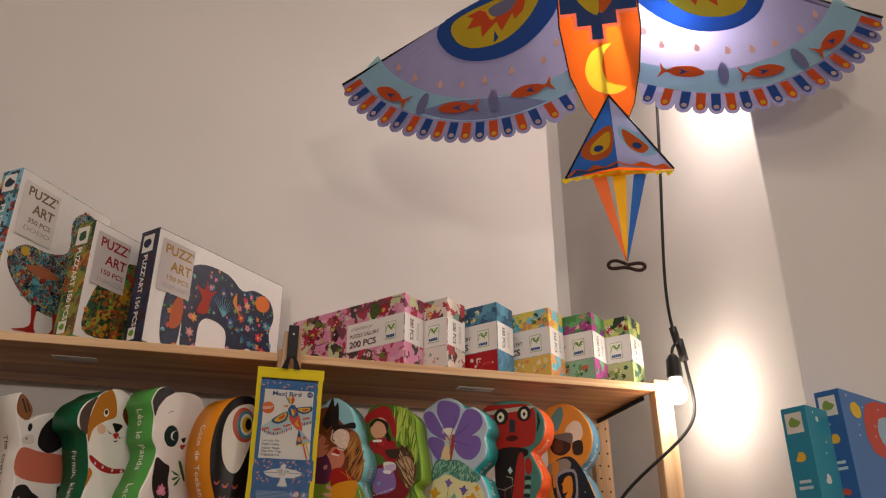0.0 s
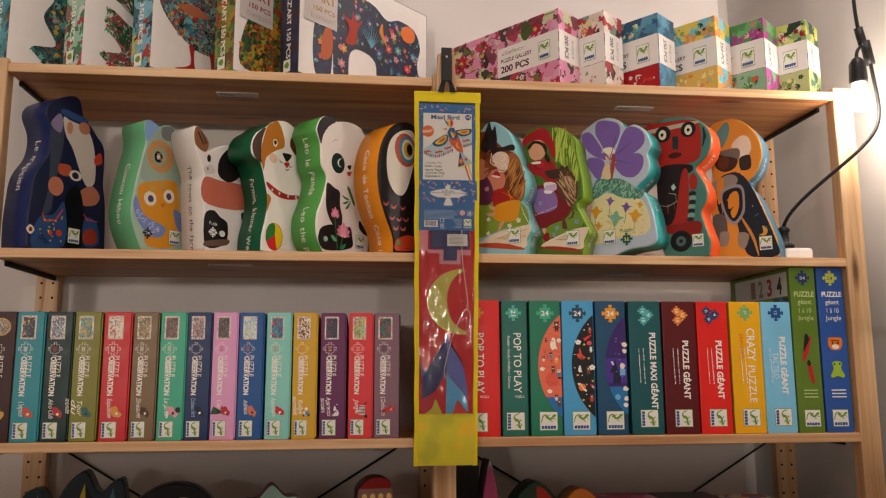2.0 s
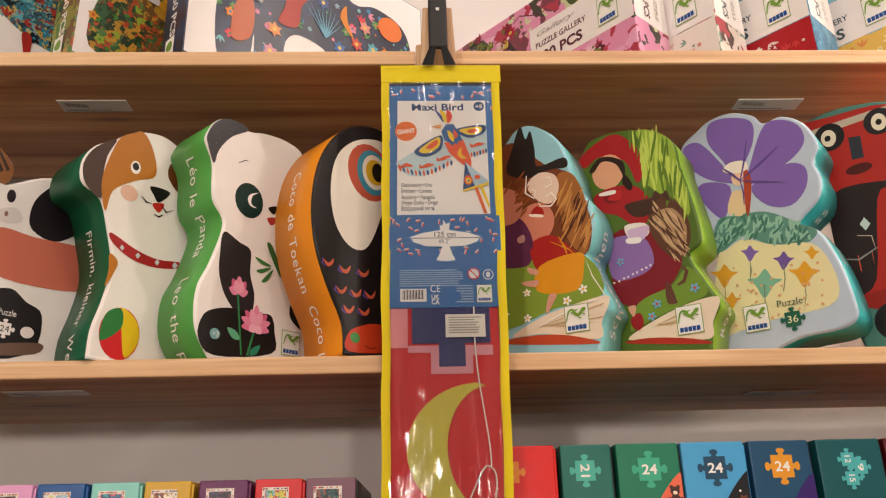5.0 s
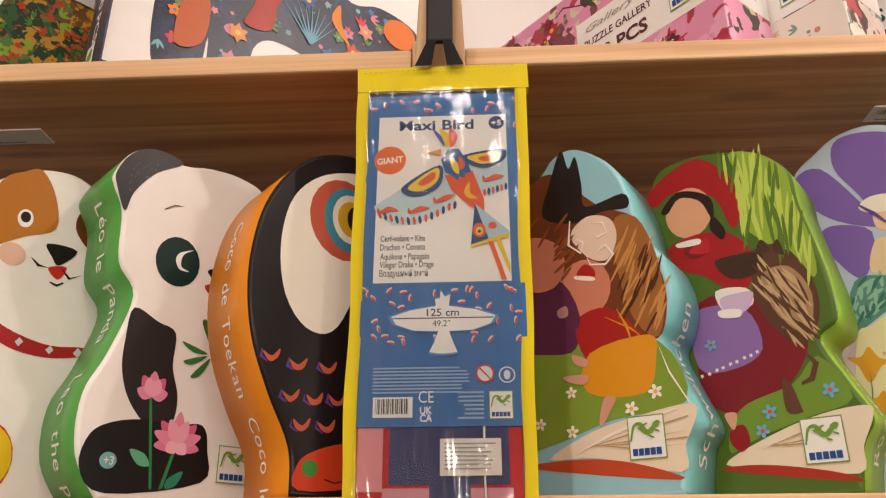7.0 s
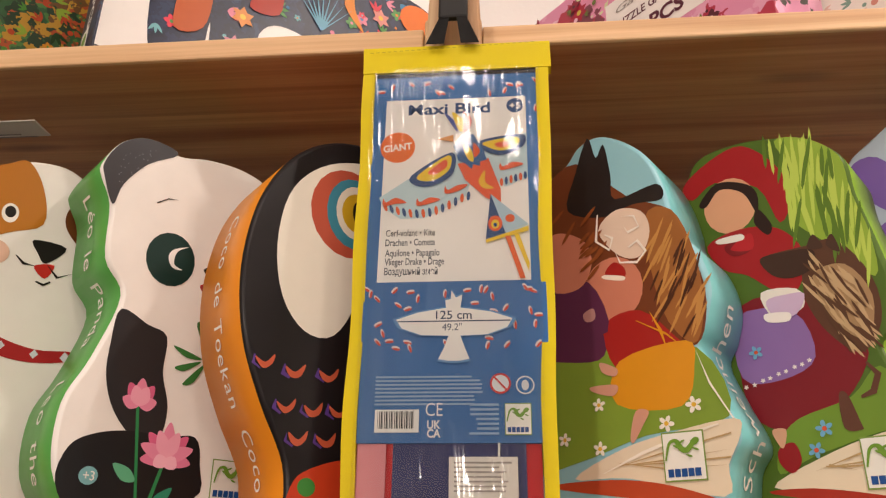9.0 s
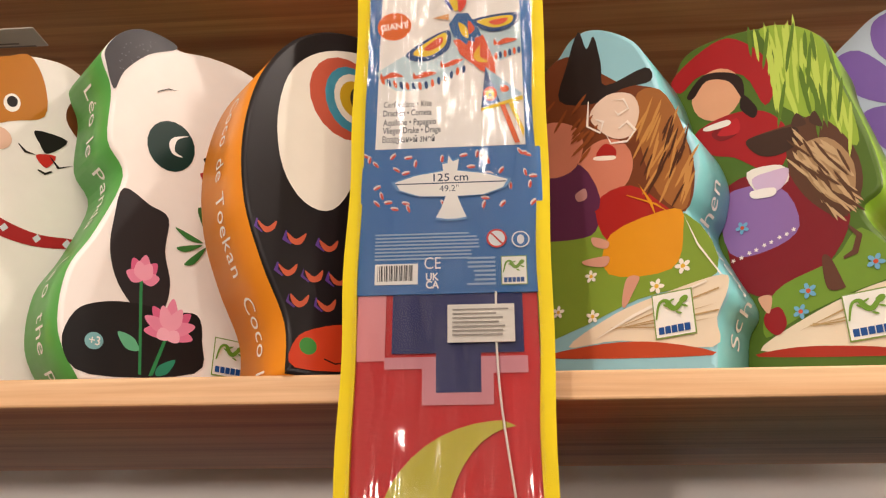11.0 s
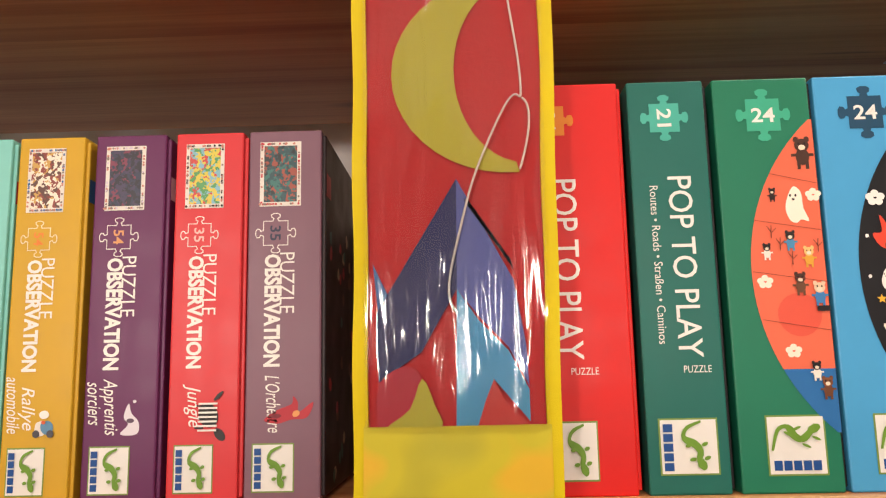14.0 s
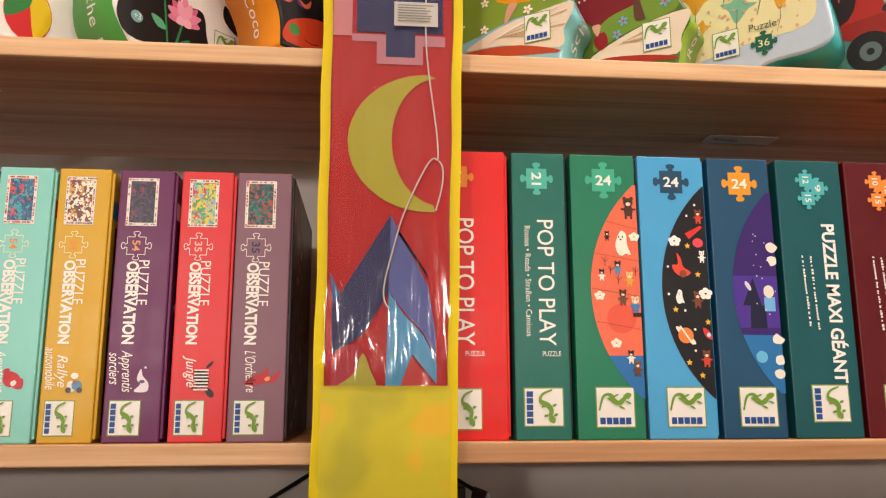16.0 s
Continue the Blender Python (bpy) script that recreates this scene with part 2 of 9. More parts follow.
def slab(u0, v0, u1, v1):
    return [(u0, v0), (u1, v0), (u1, v1), (u0, v1)]


def jigsaw(cx, cy, r, turn=0.0):
    """The outline of one puzzle piece."""
    out = []
    for k in range(4):
        a = math.pi / 2 * k + radians(turn)
        c, s = math.cos(a), math.sin(a)
        side = [(0.62, -0.62), (0.62, -0.16), (0.72, -0.12), (0.78, -0.22), (0.92, -0.24), (1.0, -0.10), (1.0, 0.10), (0.92, 0.24), (0.78, 0.22), (0.72, 0.12), (0.62, 0.16)]
        out += [(cx + r * (x * c - y * s), cy + r * (x * s + y * c)) for x, y in side]
    return out


def blob(cu, cv, r, seed, squash=1.0):
    rnd = random.Random(seed)
    return catmull([(cu + r * (0.7 + 0.6 * rnd.random()) * math.cos(a), cv + r * squash * (0.7 + 0.6 * rnd.random()) * math.sin(a)) for a in (math.tau * k / 7 for k in range(7))], 3)


GLYPHS = {}


def glyphs(words, bold=0.0, shear=0.0, spacing=1.0):
    key = (words, bold, shear, spacing)
    if key not in GLYPHS:
        cu = bpy.data.curves.new("lettering", "FONT")
        cu.body, cu.offset, cu.shear, cu.space_character, cu.resolution_u = words, bold, shear, spacing, 3
        cu.fill_mode = "FRONT"
        ob = bpy.data.objects.new("lettering", cu)
        me = bpy.data.meshes.new_from_object(ob)
        co = [(v.co.x, v.co.y) for v in me.vertices]
        GLYPHS[key] = (co, [tuple(f.vertices) for f in me.polygons])
        bpy.data.objects.remove(ob)
        bpy.data.curves.remove(cu)
        bpy.data.meshes.remove(me)
    return GLYPHS[key]


def pierced(outer, hole):
    """A flat outline with another cut out of it."""
    cu = bpy.data.curves.new("outline", "CURVE")
    cu.dimensions, cu.fill_mode = "2D", "BOTH"
    for line in (outer, hole):
        sp = cu.splines.new("POLY")
        sp.points.add(len(line) - 1)
        for p, (x, y) in zip(sp.points, line):
            p.co = (x, y, 0, 1)
        sp.use_cyclic_u = True
    ob = bpy.data.objects.new("outline", cu)
    me = bpy.data.meshes.new_from_object(ob)
    out = ([(v.co.x, v.co.y) for v in me.vertices], [tuple(f.vertices) for f in me.polygons])
    bpy.data.objects.remove(ob)
    bpy.data.curves.remove(cu)
    bpy.data.meshes.remove(me)
    return out


def lettering(words, at, long, high, turn=0.0, bold=0.0, shear=0.0):
    """Words centred at a point, fitted to a length and a letter height, turned by degrees."""
    co, faces = glyphs(words, bold, shear)
    xs, ys = [c[0] for c in co], [c[1] for c in co]
    cx, cy, w = (min(xs) + max(xs)) / 2, 0.35, max(xs) - min(xs)
    c, s = math.cos(radians(turn)), math.sin(radians(turn))
    out = []
    for x, y in co:
        x, y = (x - cx) * long / w, (y - cy) * high / 0.72
        out.append((at[0] + x * c - y * s, at[1] + x * s + y * c))
    return out, faces


def printed(name, parent, items, place=None, label="", step=0.00018, base=0.0003):
    """Flat print on a face: items of ink, outline (or points and faces), laid one over another. place(u, v, lift) gives the spot."""
    place = place or (lambda u, v, lift: (u, -lift, v))
    verts, faces, slots, mats = [], [], [], []
    for k, (colour, shape) in enumerate(items):
        m = ink(colour) if isinstance(colour, str) else colour
        if m not in mats:
            mats.append(m)
        pts, fs = shape if isinstance(shape, tuple) else (shape, [tuple(range(len(shape)))])
        lift, n = base + step * k, len(verts)
        verts += [place(u, v, lift) for u, v in pts]
        for f in fs:
            faces.append([n + i for i in f])
            slots.append(mats.index(m))
    me = bpy.data.meshes.new(name)
    me.from_pydata(verts, [], faces)
    me.polygons.foreach_set("material_index", slots)
    for m in mats:
        me.materials.append(m)
    ob = new(name, me)
    ob.parent = parent
    if label:
        tagged(ob, label)
    return ob


def maker_patch(u, v, w, h, side=False):
    """The maker's white square: green rim, a green squiggle and a blue bar."""
    items = [("#7d9a4a", slab(u, v, u + w, v + h)), ("#ecebe4", slab(u + w * 0.03, v + h * 0.03, u + w * 0.97, v + h * 0.97))]
    if side:
        items += [("#1f4f93", slab(u + w * 0.07, v + h * (0.08 + 0.17 * k), u + w * 0.23, v + h * (0.22 + 0.17 * k))) for k in range(5)]
        cu, cv, su, sv = u + w * 0.62, v + h * 0.5, w * 0.30, h * 0.44
        spine = [(0.3, 1), (-0.5, 0.75), (-0.7, 0.35), (-0.1, 0.1), (0.2, -0.2), (0.1, -0.55), (0.5, -0.85)]
    else:
        items += [("#1f4f93", slab(u + w * (0.10 + 0.16 * k), v + h * 0.09, u + w * (0.235 + 0.16 * k), v + h * 0.25)) for k in range(5)]
        cu, cv, su, sv = u + w * 0.5, v + h * 0.63, w * 0.42, h * 0.3
        spine = [(-1, -0.7), (-0.75, 0.4), (-0.35, 0.6), (-0.1, 0.1), (0.2, -0.1), (0.55, 0.3), (0.9, 0.7)]
    mid = catmull(spine, 4, False)
    pts, faces = [], []
    for k, (x, y) in enumerate(mid):
        a, b = mid[max(k - 1, 0)], mid[min(k + 1, len(mid) - 1)]
        d = Vector((b[0] - a[0], b[1] - a[1])).normalized()
        f = k / (len(mid) - 1)
        t = 0.05 + 0.13 * math.sin(math.pi * f ** 1.4) + (0.10 if 0.86 < f < 0.97 else 0)
        pts += [(cu + su * (x - d.y * t), cv + sv * (y + d.x * t)), (cu + su * (x + d.y * t), cv + sv * (y - d.x * t))]
        if k:
            faces.append((2 * k - 2, 2 * k - 1, 2 * k + 1, 2 * k))
    items.append(("#6f9a35", (pts, faces)))
    legs = ((-0.35, 0.2, -0.5), (0.35, -0.45, -0.4), (0.0, 0.5, 0.4), (0.75, -0.05, -0.4)) if not side else ((-0.45, 0.05, 0.3), (0.45, 0.1, 0.4), (-0.25, -0.5, 0.2), (0.55, -0.45, 0.4))
    for x, y, a in legs:
        items.append(("#6f9a35", oval(cu + su * x, cv + sv * y, su * 0.20, sv * 0.08, 8, 60 * a)))
    return items


def inset(pts, d):
    """An outline drawn in by a distance."""
    n, out = len(pts), []
    area = sum(pts[i][0] * pts[(i + 1) % n][1] - pts[(i + 1) % n][0] * pts[i][1] for i in range(n))
    s = 1 if area > 0 else -1
    for i in range(n):
        a, b, c = Vector(pts[i - 1]), Vector(pts[i]), Vector(pts[(i + 1) % n])
        e, f = (b - a).normalized(), (c - b).normalized()
        m = Vector((-e.y - f.y, e.x + f.x)) * s
        k = max(m.length, 0.6)
        out.append(tuple(b + m / k * d * min(2.0 / k, 1.3)))
    return out


# ---- shelving ----
rack = thing("shelving_unit", "two-bay pine shelving unit full of toy puzzle boxes", "shelf", pose(0, 0, 0))
for x0, x1 in ((-0.8375, -0.0225), (0.0225, 0.8375)):
    for z in (S1, S2, S3, S4):
        part("shelf_board", box_bm(x0, x1, 0, DEPTH, z - THICK, z, 0.0015), PINE_X, rack)
        for x in (x0 + 0.004, x1 - 0.004):
            part("bracket", box_bm(x - 0.003, x + 0.003, 0.05, DEPTH - 0.002, z - THICK - 0.010, z - THICK - 0.0005, 0.001), BLACK, rack, "black metal shelf bracket")
for x in (-0.86, 0, 0.86):
    part("front_post", box_bm(x - 0.022, x + 0.022, 0.0, 0.032, 0, 2.222, 0.003), PINE_Z, rack)
HOLE = mottled("peg_hole", (0.02, 0.012, 0.008), 0.9)
for x in (-0.85, 0, 0.845):
    post = part("rear_post", box_bm(x - 0.024, x + 0.024, 0.303, 0.330, 0, 2.205, 0.003), PINE_Z, rack)
    bm = bmesh.new()
    for dx in (-0.012, 0.012):
        for k in range(40):
            z = 1.02 + 0.032 * k
            if z < 2.19:
                bmesh.ops.create_circle(bm, cap_ends=True, radius=0.0028, segments=8, matrix=pose(x + dx, 0.3026, z, 90, 0, 0))
    tagged(part("peg_holes", bm, HOLE, post), kind="stuff")


def rod(name, a, b, r, material, parent=None, n=8):
    a, b = Vector(a), Vector(b)
    bm = bmesh.new()
    m = Matrix.Translation((a + b) / 2) @ (b - a).to_track_quat("Z", "Y").to_matrix().to_4x4()
    bmesh.ops.create_cone(bm, cap_ends=True, segments=n, radius1=r, radius2=r, depth=(b - a).length, matrix=m)
    for f in bm.faces:
        f.smooth = len(f.verts) == 4
    return part(name, bm, material, parent)


for x0, x1 in ((-0.83, -0.035), (0.035, 0.855)):
    rod("cross_brace", (x0, 0.334, 1.475), (x1, 0.334, 0.99), 0.0025, BLACK, rack)
    rod("cross_brace", (x0, 0.339, 0.99), (x1, 0.339, 1.475), 0.0025, BLACK, rack)
PAPER = mottled("label_paper", (0.78, 0.75, 0.70), 0.6, 0.04)
for x, z, y in ((-0.42, S1, 0.075), (0.43, S1, 0.08), (-0.42, S2, 0.06), (0.415, S2, 0.15)):
    tag = tagged(part("price_strip", box_bm(x - 0.042, x + 0.042, y, y + 0.026, z - THICK - 0.0016, z - THICK - 0.0004, 0), PAPER), "small white paper price strip stuck under a pine shelf", "label", "price strips under the shelves")
    items = [("#6b655e", slab(x - 0.036 + 0.0022 * k, y + 0.004, x - 0.036 + 0.0022 * k + 0.0006 * (1 + k % 3), y + 0.012)) for k in range(14)]
    items += [("#8a847c", slab(x - 0.036, y + 0.016, x + 0.02, y + 0.018)), ("#8a847c", slab(x - 0.036, y + 0.020, x + 0.034, y + 0.022))]
    bars = printed("print_bars", tag, items, lambda u, v, lift, z=z: (u, v, z - THICK - 0.0018 - lift))


# ---- puzzle boxes on the third shelf ----
DULL = pattern("tiny_picture", ["#28343c", "#c9b89a", "#7a5b45", "#3f7f78", "#a8452f", "#dcd3bd"], 260.0)
PICS = [pattern("tiny_picture", c, 130.0) for c in (
    ["#1c2230", "#33486b", "#c9ae52", "#1c2230"], ["#6a6f78", "#9aa0a8", "#464a54", "#c9ccd0"], ["#5d8f86", "#d9a83a", "#7fb3a4", "#3f6f5a"],
    ["#e8dcc8", "#b4504a", "#6d7a86", "#e8dcc8"], ["#6b5536", "#a98d5c", "#3f4d3a", "#c9b88a"], ["#3a2a2c", "#6f5a52", "#28343c", "#a06a4a"],
    ["#b08a86", "#7a5650", "#d0b8a8", "#4a5a78"], ["#2c2226", "#4b3a3c", "#1a1a20", "#7a6a60"], ["#9fc6da", "#d9cf8a", "#7fb0c8", "#e3e8e0"],
    ["#1f5f8c", "#2fa0a8", "#c9443f", "#173f66"], ["#efe6d2", "#5b3a30", "#c9a050", "#8a3a30"], ["#1b1d2c", "#3c3352", "#7a2f4a", "#28304a"],
    ["#d8c848", "#4f9a5a", "#c9443f", "#7fb8c8"], ["#1f4a50", "#2f6f6a", "#14282e", "#9a4a3a"])]


def spine_box(x, w, h, d, colour, label, side=None, lean=0.0, y=0.012):
    """A flat box that stands on edge with its spine to the front."""
    b = thing("puzzle_box", label, "puzzle box", pose(x, y, S3, 0, lean, 0), "puzzle boxes standing on the shelf")
    body = part("lid", box_bm(0, w - 0.0012, 0, d, 0, h, 0.0013), ink(colour), b)
    part("base", box_bm(w * 0.5, w + 0.0012, 0.003, d - 0.002, 0.003, h - 0.003, 0.0008), ink(side or colour), b)
    return b


OBS = [
    ("#3a1d1c", "Histoire", -0.839, 0.050, "#caa24a", "dark brown"), ("#2f8f9c", "L'espace", -0.788, 0.048, "#c9543a", "teal blue"),
    ("#12322e", "Aéro Club", -0.736, 0.047, "#b5343a", "dark green"), ("#7e7d2a", "Tour du monde", -0.686, 0.047, "#2f6a66", "olive green"),
    ("#c8282f", "Expédition", -0.634, 0.049, "#d9953a", "bright red"), ("#7b6343", "Dinosaures", -0.581, 0.045, "#4a2a1c", "brown"),
    ("#3fae8c", "Le jardin", -0.532, 0.047, "#e79aa8", "sea green"), ("#15305c", "Château fort", -0.483, 0.045, "#0f1c34", "navy blue"),
    ("#dd9ec9", "Contes", -0.436, 0.045, "#b3243a", "pink"), ("#1d5595", "Animaux", -0.388, 0.046, "#c9755a", "royal blue"),
    ("#86cfc4", "Aquatique", -0.337, 0.046, "#c22f3a", "pale mint"), ("#cfa42c", "Rallye automobile", -0.287, 0.045, "#3f6fa0", "mustard yellow"),
    ("#672d5a", "Apprentis sorciers", -0.2355, 0.048, "#d9d0dc", "plum purple"), ("#d83a3f", "Jungle", -0.182, 0.046, "#2a2424", "coral red"),
    ("#83606f", "L'Orchestre", -0.1335, 0.049, "#c23f4a", "dusty mauve")]
for k, (colour, title, x, w, accent, word) in enumerate(OBS):
    h = 0.236
    b = spine_box(x, w, h, 0.235, colour, f"{word} observation puzzle box standing upright on the shelf", "#2a1f22" if k == 14 else colour)
    u = lambda f: f * w
    v = lambda f: (1 - f) * h
    pic = PICS[(k - 1) % 14]
    frame_art = [("#e9e4da", slab(u(0.15), v(0.215), u(0.70), v(0.032))), (pic, slab(u(0.205), v(0.203), u(0.645), v(0.044)))]
    rnd, border = random.Random(300 + k), []
    for n in range(84):
        f, edge = rnd.random(), n % 4
        fu, fv = ((0.15 + 0.54 * f, 0.038), (0.15 + 0.54 * f, 0.209), (0.175, 0.035 + 0.175 * f), (0.672, 0.035 + 0.175 * f))[edge]
        border.append(((accent, "#8a7a72", "#c98a78")[n % 3], blob(u(fu), v(fv), 0.0007, n)))
    if k == 0:
        frame_art = [("#c9a050", oval(u(0.45), v(0.12), u(0.36), h * 0.07)), (DULL, oval(u(0.45), v(0.12), u(0.31), h * 0.06))]
    printed("cover_picture", b, frame_art, label="small framed picture print")
    flank = [("#1d1719", slab(0.012, 0.006, 0.20, h - 0.05)), (accent, slab(0.0035, v(0.185), 0.020, v(0.12)))]
    rnd = random.Random(800 + k)
    flank += [((accent, "#c9b89a", "#7a5b45", "#3f7f78")[n % 4], blob(0.014 + 0.10 * rnd.random(), 0.012 + (h - 0.07) * rnd.random(), 0.0045, 40 * k + n)) for n in range(26)]
    printed("side_picture", b, flank, lambda a, z, lift, w=w: (w + 0.0012 + lift, a, z), "dark printed side of the box", 0.00001)
    if k:
        tagged(printed("picture_border", b, border, label="flecked print round the picture", step=0.000002, base=0.00056), kind="stuff")
    light = "#f0ece4"
    ring = [(light if k not in (10, 11) else "#f3e9c9", jigsaw(u(0.37), v(0.290), w * 0.27)), (colour, inset(jigsaw(u(0.37), v(0.290), w * 0.27), 0.0006))]
    number = ("100", "200", "200", "200", "200", "100", "100", "100", "100", "100", "54", "54", "54", "35", "35")[k]
    printed("piece_mark", b, ring + [({10: "#e8853a", 11: "#e88a3a", 12: "#e0a06a", 13: "#f0c0b8", 14: "#27304a"}.get(k, accent if k in (2, 7, 8, 9) else light), lettering(number, (u(0.37), v(0.290)), w * 0.20, w * 0.14, -90, 0.015))], label="puzzle piece outline with a number")
    printed("title", b, [(light, lettering("PUZZLE", (u(0.53), v(0.427)), h * 0.165, w * 0.20, -90)), (light, lettering("OBSERVATION", (u(0.34), v(0.50)), h * 0.303, w * 0.20, -90, 0.038))], label="printed title lettering")
    words = title.split(" ") if len(title) > 12 else [title]
    script = [(light if k != 7 else "#9fb6cc", lettering(t, (u(0.37 - 0.22 * n), v(0.748 - 0.01 * n)), h * (0.150 if len(t) > 8 else 0.115), w * 0.19, -86, 0.002, 0.35)) for n, t in enumerate(words)]
    printed("series_name", b, script, label="handwritten style lettering")
    fig = [(accent, blob(u(0.56), v(0.775), w * 0.13, 60 + k, 1.3)), (accent, blob(u(0.70), v(0.795), w * 0.10, 80 + k, 1.2)), (accent, blob(u(0.48), v(0.755), w * 0.06, 90 + k, 1.4)), ("#efe6da" if k % 3 else "#2a2424", blob(u(0.62), v(0.79), w * 0.05, 20 + k))]
    if k == 13:
        fig = [("#2a2424", oval(u(0.56), v(0.775), w * 0.17, h * 0.026, 20, -70)), ("#2a2424", oval(u(0.72), v(0.825), w * 0.10, h * 0.012, 14, -50)), ("#2a2424", slab(u(0.40), v(0.752), u(0.50), v(0.748))), ("#2a2424", slab(u(0.38), v(0.81), u(0.50), v(0.805))), ("#2a2424", oval(u(0.70), v(0.725), w * 0.09, h * 0.005, 12, 45))]
        fig += [("#ece8e0", slab(u(0.43), v(0.742 + 0.0115 * n), u(0.69), v(0.747 + 0.0115 * n))) for n in range(7)]
    if k == 12:
        fig = [("#e3dde4", catmull([(u(0.50), v(0.82)), (u(0.72), v(0.82)), (u(0.74), v(0.79)), (u(0.64), v(0.765)), (u(0.60), v(0.74)), (u(0.54), v(0.775)), (u(0.60), v(0.795))], 4)), ("#5d4a5c", oval(u(0.63), v(0.785), w * 0.05, h * 0.006)), ("#e3dde4", oval(u(0.68), v(0.735), w * 0.025, h * 0.004))]
    if k == 11:
        fig = [("#e6e0d6", blob(u(0.54), v(0.80), w * 0.09, 3, 1.3)), ("#5f8fb0", blob(u(0.66), v(0.80), w * 0.09, 4, 1.2)), ("#f0ede6", oval(u(0.60), v(0.765), w * 0.07, h * 0.011)), ("#4a4a50", oval(u(0.50), v(0.815), w * 0.05, h * 0.010)), ("#4a4a50", oval(u(0.70), v(0.815), w * 0.05, h * 0.010)), ("#d9603a", oval(u(0.60), v(0.785), w * 0.03, h * 0.005))]
    if k == 14:
        fig = [("#b9323e", catmull([(u(0.25), v(0.79)), (u(0.42), v(0.765)), (u(0.60), v(0.75)), (u(0.62), v(0.73)), (u(0.68), v(0.745)), (u(0.70), v(0.77)), (u(0.88), v(0.745)), (u(0.80), v(0.785)), (u(0.60), v(0.79)), (u(0.42), v(0.80))], 4)), ("#e8a060", oval(u(0.66), v(0.775), w * 0.05, h * 0.008, 12, 30)), ("#7a1f2c", oval(u(0.40), v(0.78), w * 0.07, h * 0.006))]
    if k == 8:
        fig = [("#244a3a", [(u(0), v(0.80)), (u(0.12), v(0.74)), (u(0.5), v(0.78)), (u(0.35), v(0.80))])] + fig
    if k == 6:
        fig += [("#17211d", oval(u(0.80), v(0.765), w * 0.10, h * 0.022)), ("#e8e2da", oval(u(0.40), v(0.80), w * 0.05, h * 0.03))]
    printed("small_motif", b, fig, label="small coloured figure print")
    printed("maker_patch", b, maker_patch(u(0.10), v(0.975), w * 0.54, h * 0.125, True), label="white square patch with a green squiggle")

GIANT = [
    ("#d8201d", 0.043, 0.0665, "red"), ("#1f6b60", 0.1145, 0.0510, "dark teal"), ("#1f7a5c", 0.1700, 0.0630, "green"), ("#4aa3d6", 0.2350, 0.0640, "sky blue"),
    ("#1d4d6e", 0.3035, 0.0615, "steel blue"), ("#15565c", 0.3715, 0.0660, "petrol blue"), ("#5a0f17", 0.4410, 0.0690, "maroon"), ("#dd241d", 0.5130, 0.0660, "bright red"),
    ("#e9ae10", 0.5825, 0.0660, "yellow"), ("#7cc3e6", 0.6495, 0.0640, "pale blue")]
WHITE = "#f0ede6"


def segment(cu, cv, r, limit, lo=-1e9, hi=1e9, n=60):
    """The part of a disc inside the spine, between two heights."""
    pts = [(cu + r * math.cos(a), cv + r * math.sin(a)) for a in (math.pi / 2 + math.pi * k / n for k in range(n + 1))]
    pts = [p for p in pts if p[0] <= limit and lo <= p[1] <= hi]
    pts.append((limit, pts[-1][1]))
    pts.insert(0, (limit, pts[0][1]))
    return pts


def critter(cu, cv, s, c, c2):
    """A little printed animal: body, legs, head, ears, muzzle and eyes."""
    out = [(c, slab(cu + d * s - 0.14 * s, cv - 1.25 * s, cu + d * s + 0.14 * s, cv - 0.4 * s)) for d in (-0.35, 0.35)]
    out += [(c, slab(cu - 0.95 * s, cv - 0.12 * s, cu + 0.95 * s, cv + 0.12 * s)), (c, oval(cu, cv - 0.15 * s, 0.58 * s, 0.75 * s, 16))]
    out += [(c2, oval(cu + d * s, cv + 1.35 * s, 0.24 * s, 0.28 * s, 10)) for d in (-0.45, 0.45)]
    out += [(c2, oval(cu, cv + 0.85 * s, 0.62 * s, 0.58 * s, 16)), ("#efdcc4", oval(cu, cv + 0.66 * s, 0.30 * s, 0.24 * s, 12))]
    out += [("#1a1516", oval(cu + d * s, cv + 1.0 * s, 0.09 * s, 0.11 * s, 8)) for d in (-0.25, 0.25)]
    return out


def ghost(cu, cv, s, c):
    """A little printed white sheet ghost."""
    out = [(c, catmull([(cu - 0.1 * s, cv + 1.4 * s), (cu + 0.5 * s, cv + 1.0 * s), (cu + 0.6 * s, cv - 0.2 * s), (cu + 0.95 * s, cv - 1.2 * s), (cu + 0.4 * s, cv - 1.1 * s), (cu, cv - 1.35 * s), (cu - 0.5 * s, cv - 1.05 * s), (cu - 0.7 * s, cv)], 4))]
    return out + [("#2a2220", oval(cu - 0.1 * s + d * s, cv + 0.75 * s, 0.08 * s, 0.12 * s, 8)) for d in (-0.2, 0.2)] + [("#2a2220", oval(cu - 0.1 * s, cv + 0.45 * s, 0.12 * s, 0.10 * s, 8))]


def puff(cu, cv, s, c):
    return [(c, oval(cu + s * 0.75 * math.cos(a), cv + s * 0.6 * math.sin(a), s * 0.55, s * 0.5, 12)) for a in (0.3, 1.6, 2.9, 4.1, 5.3)]


def twig(cu, cv, s):
    stroke = lambda x0, y0, x1, y1: [(cu + x0 * s - 0.07 * s, cv + y0 * s), (cu + x0 * s + 0.07 * s, cv + y0 * s), (cu + x1 * s + 0.05 * s, cv + y1 * s), (cu + x1 * s - 0.05 * s, cv + y1 * s)]
    return [stroke(0, -1, 0, 0.2), stroke(0, 0, -0.6, 0.9), stroke(0, 0.1, 0.1, 1.1), stroke(0, -0.2, 0.8, 0.6)]


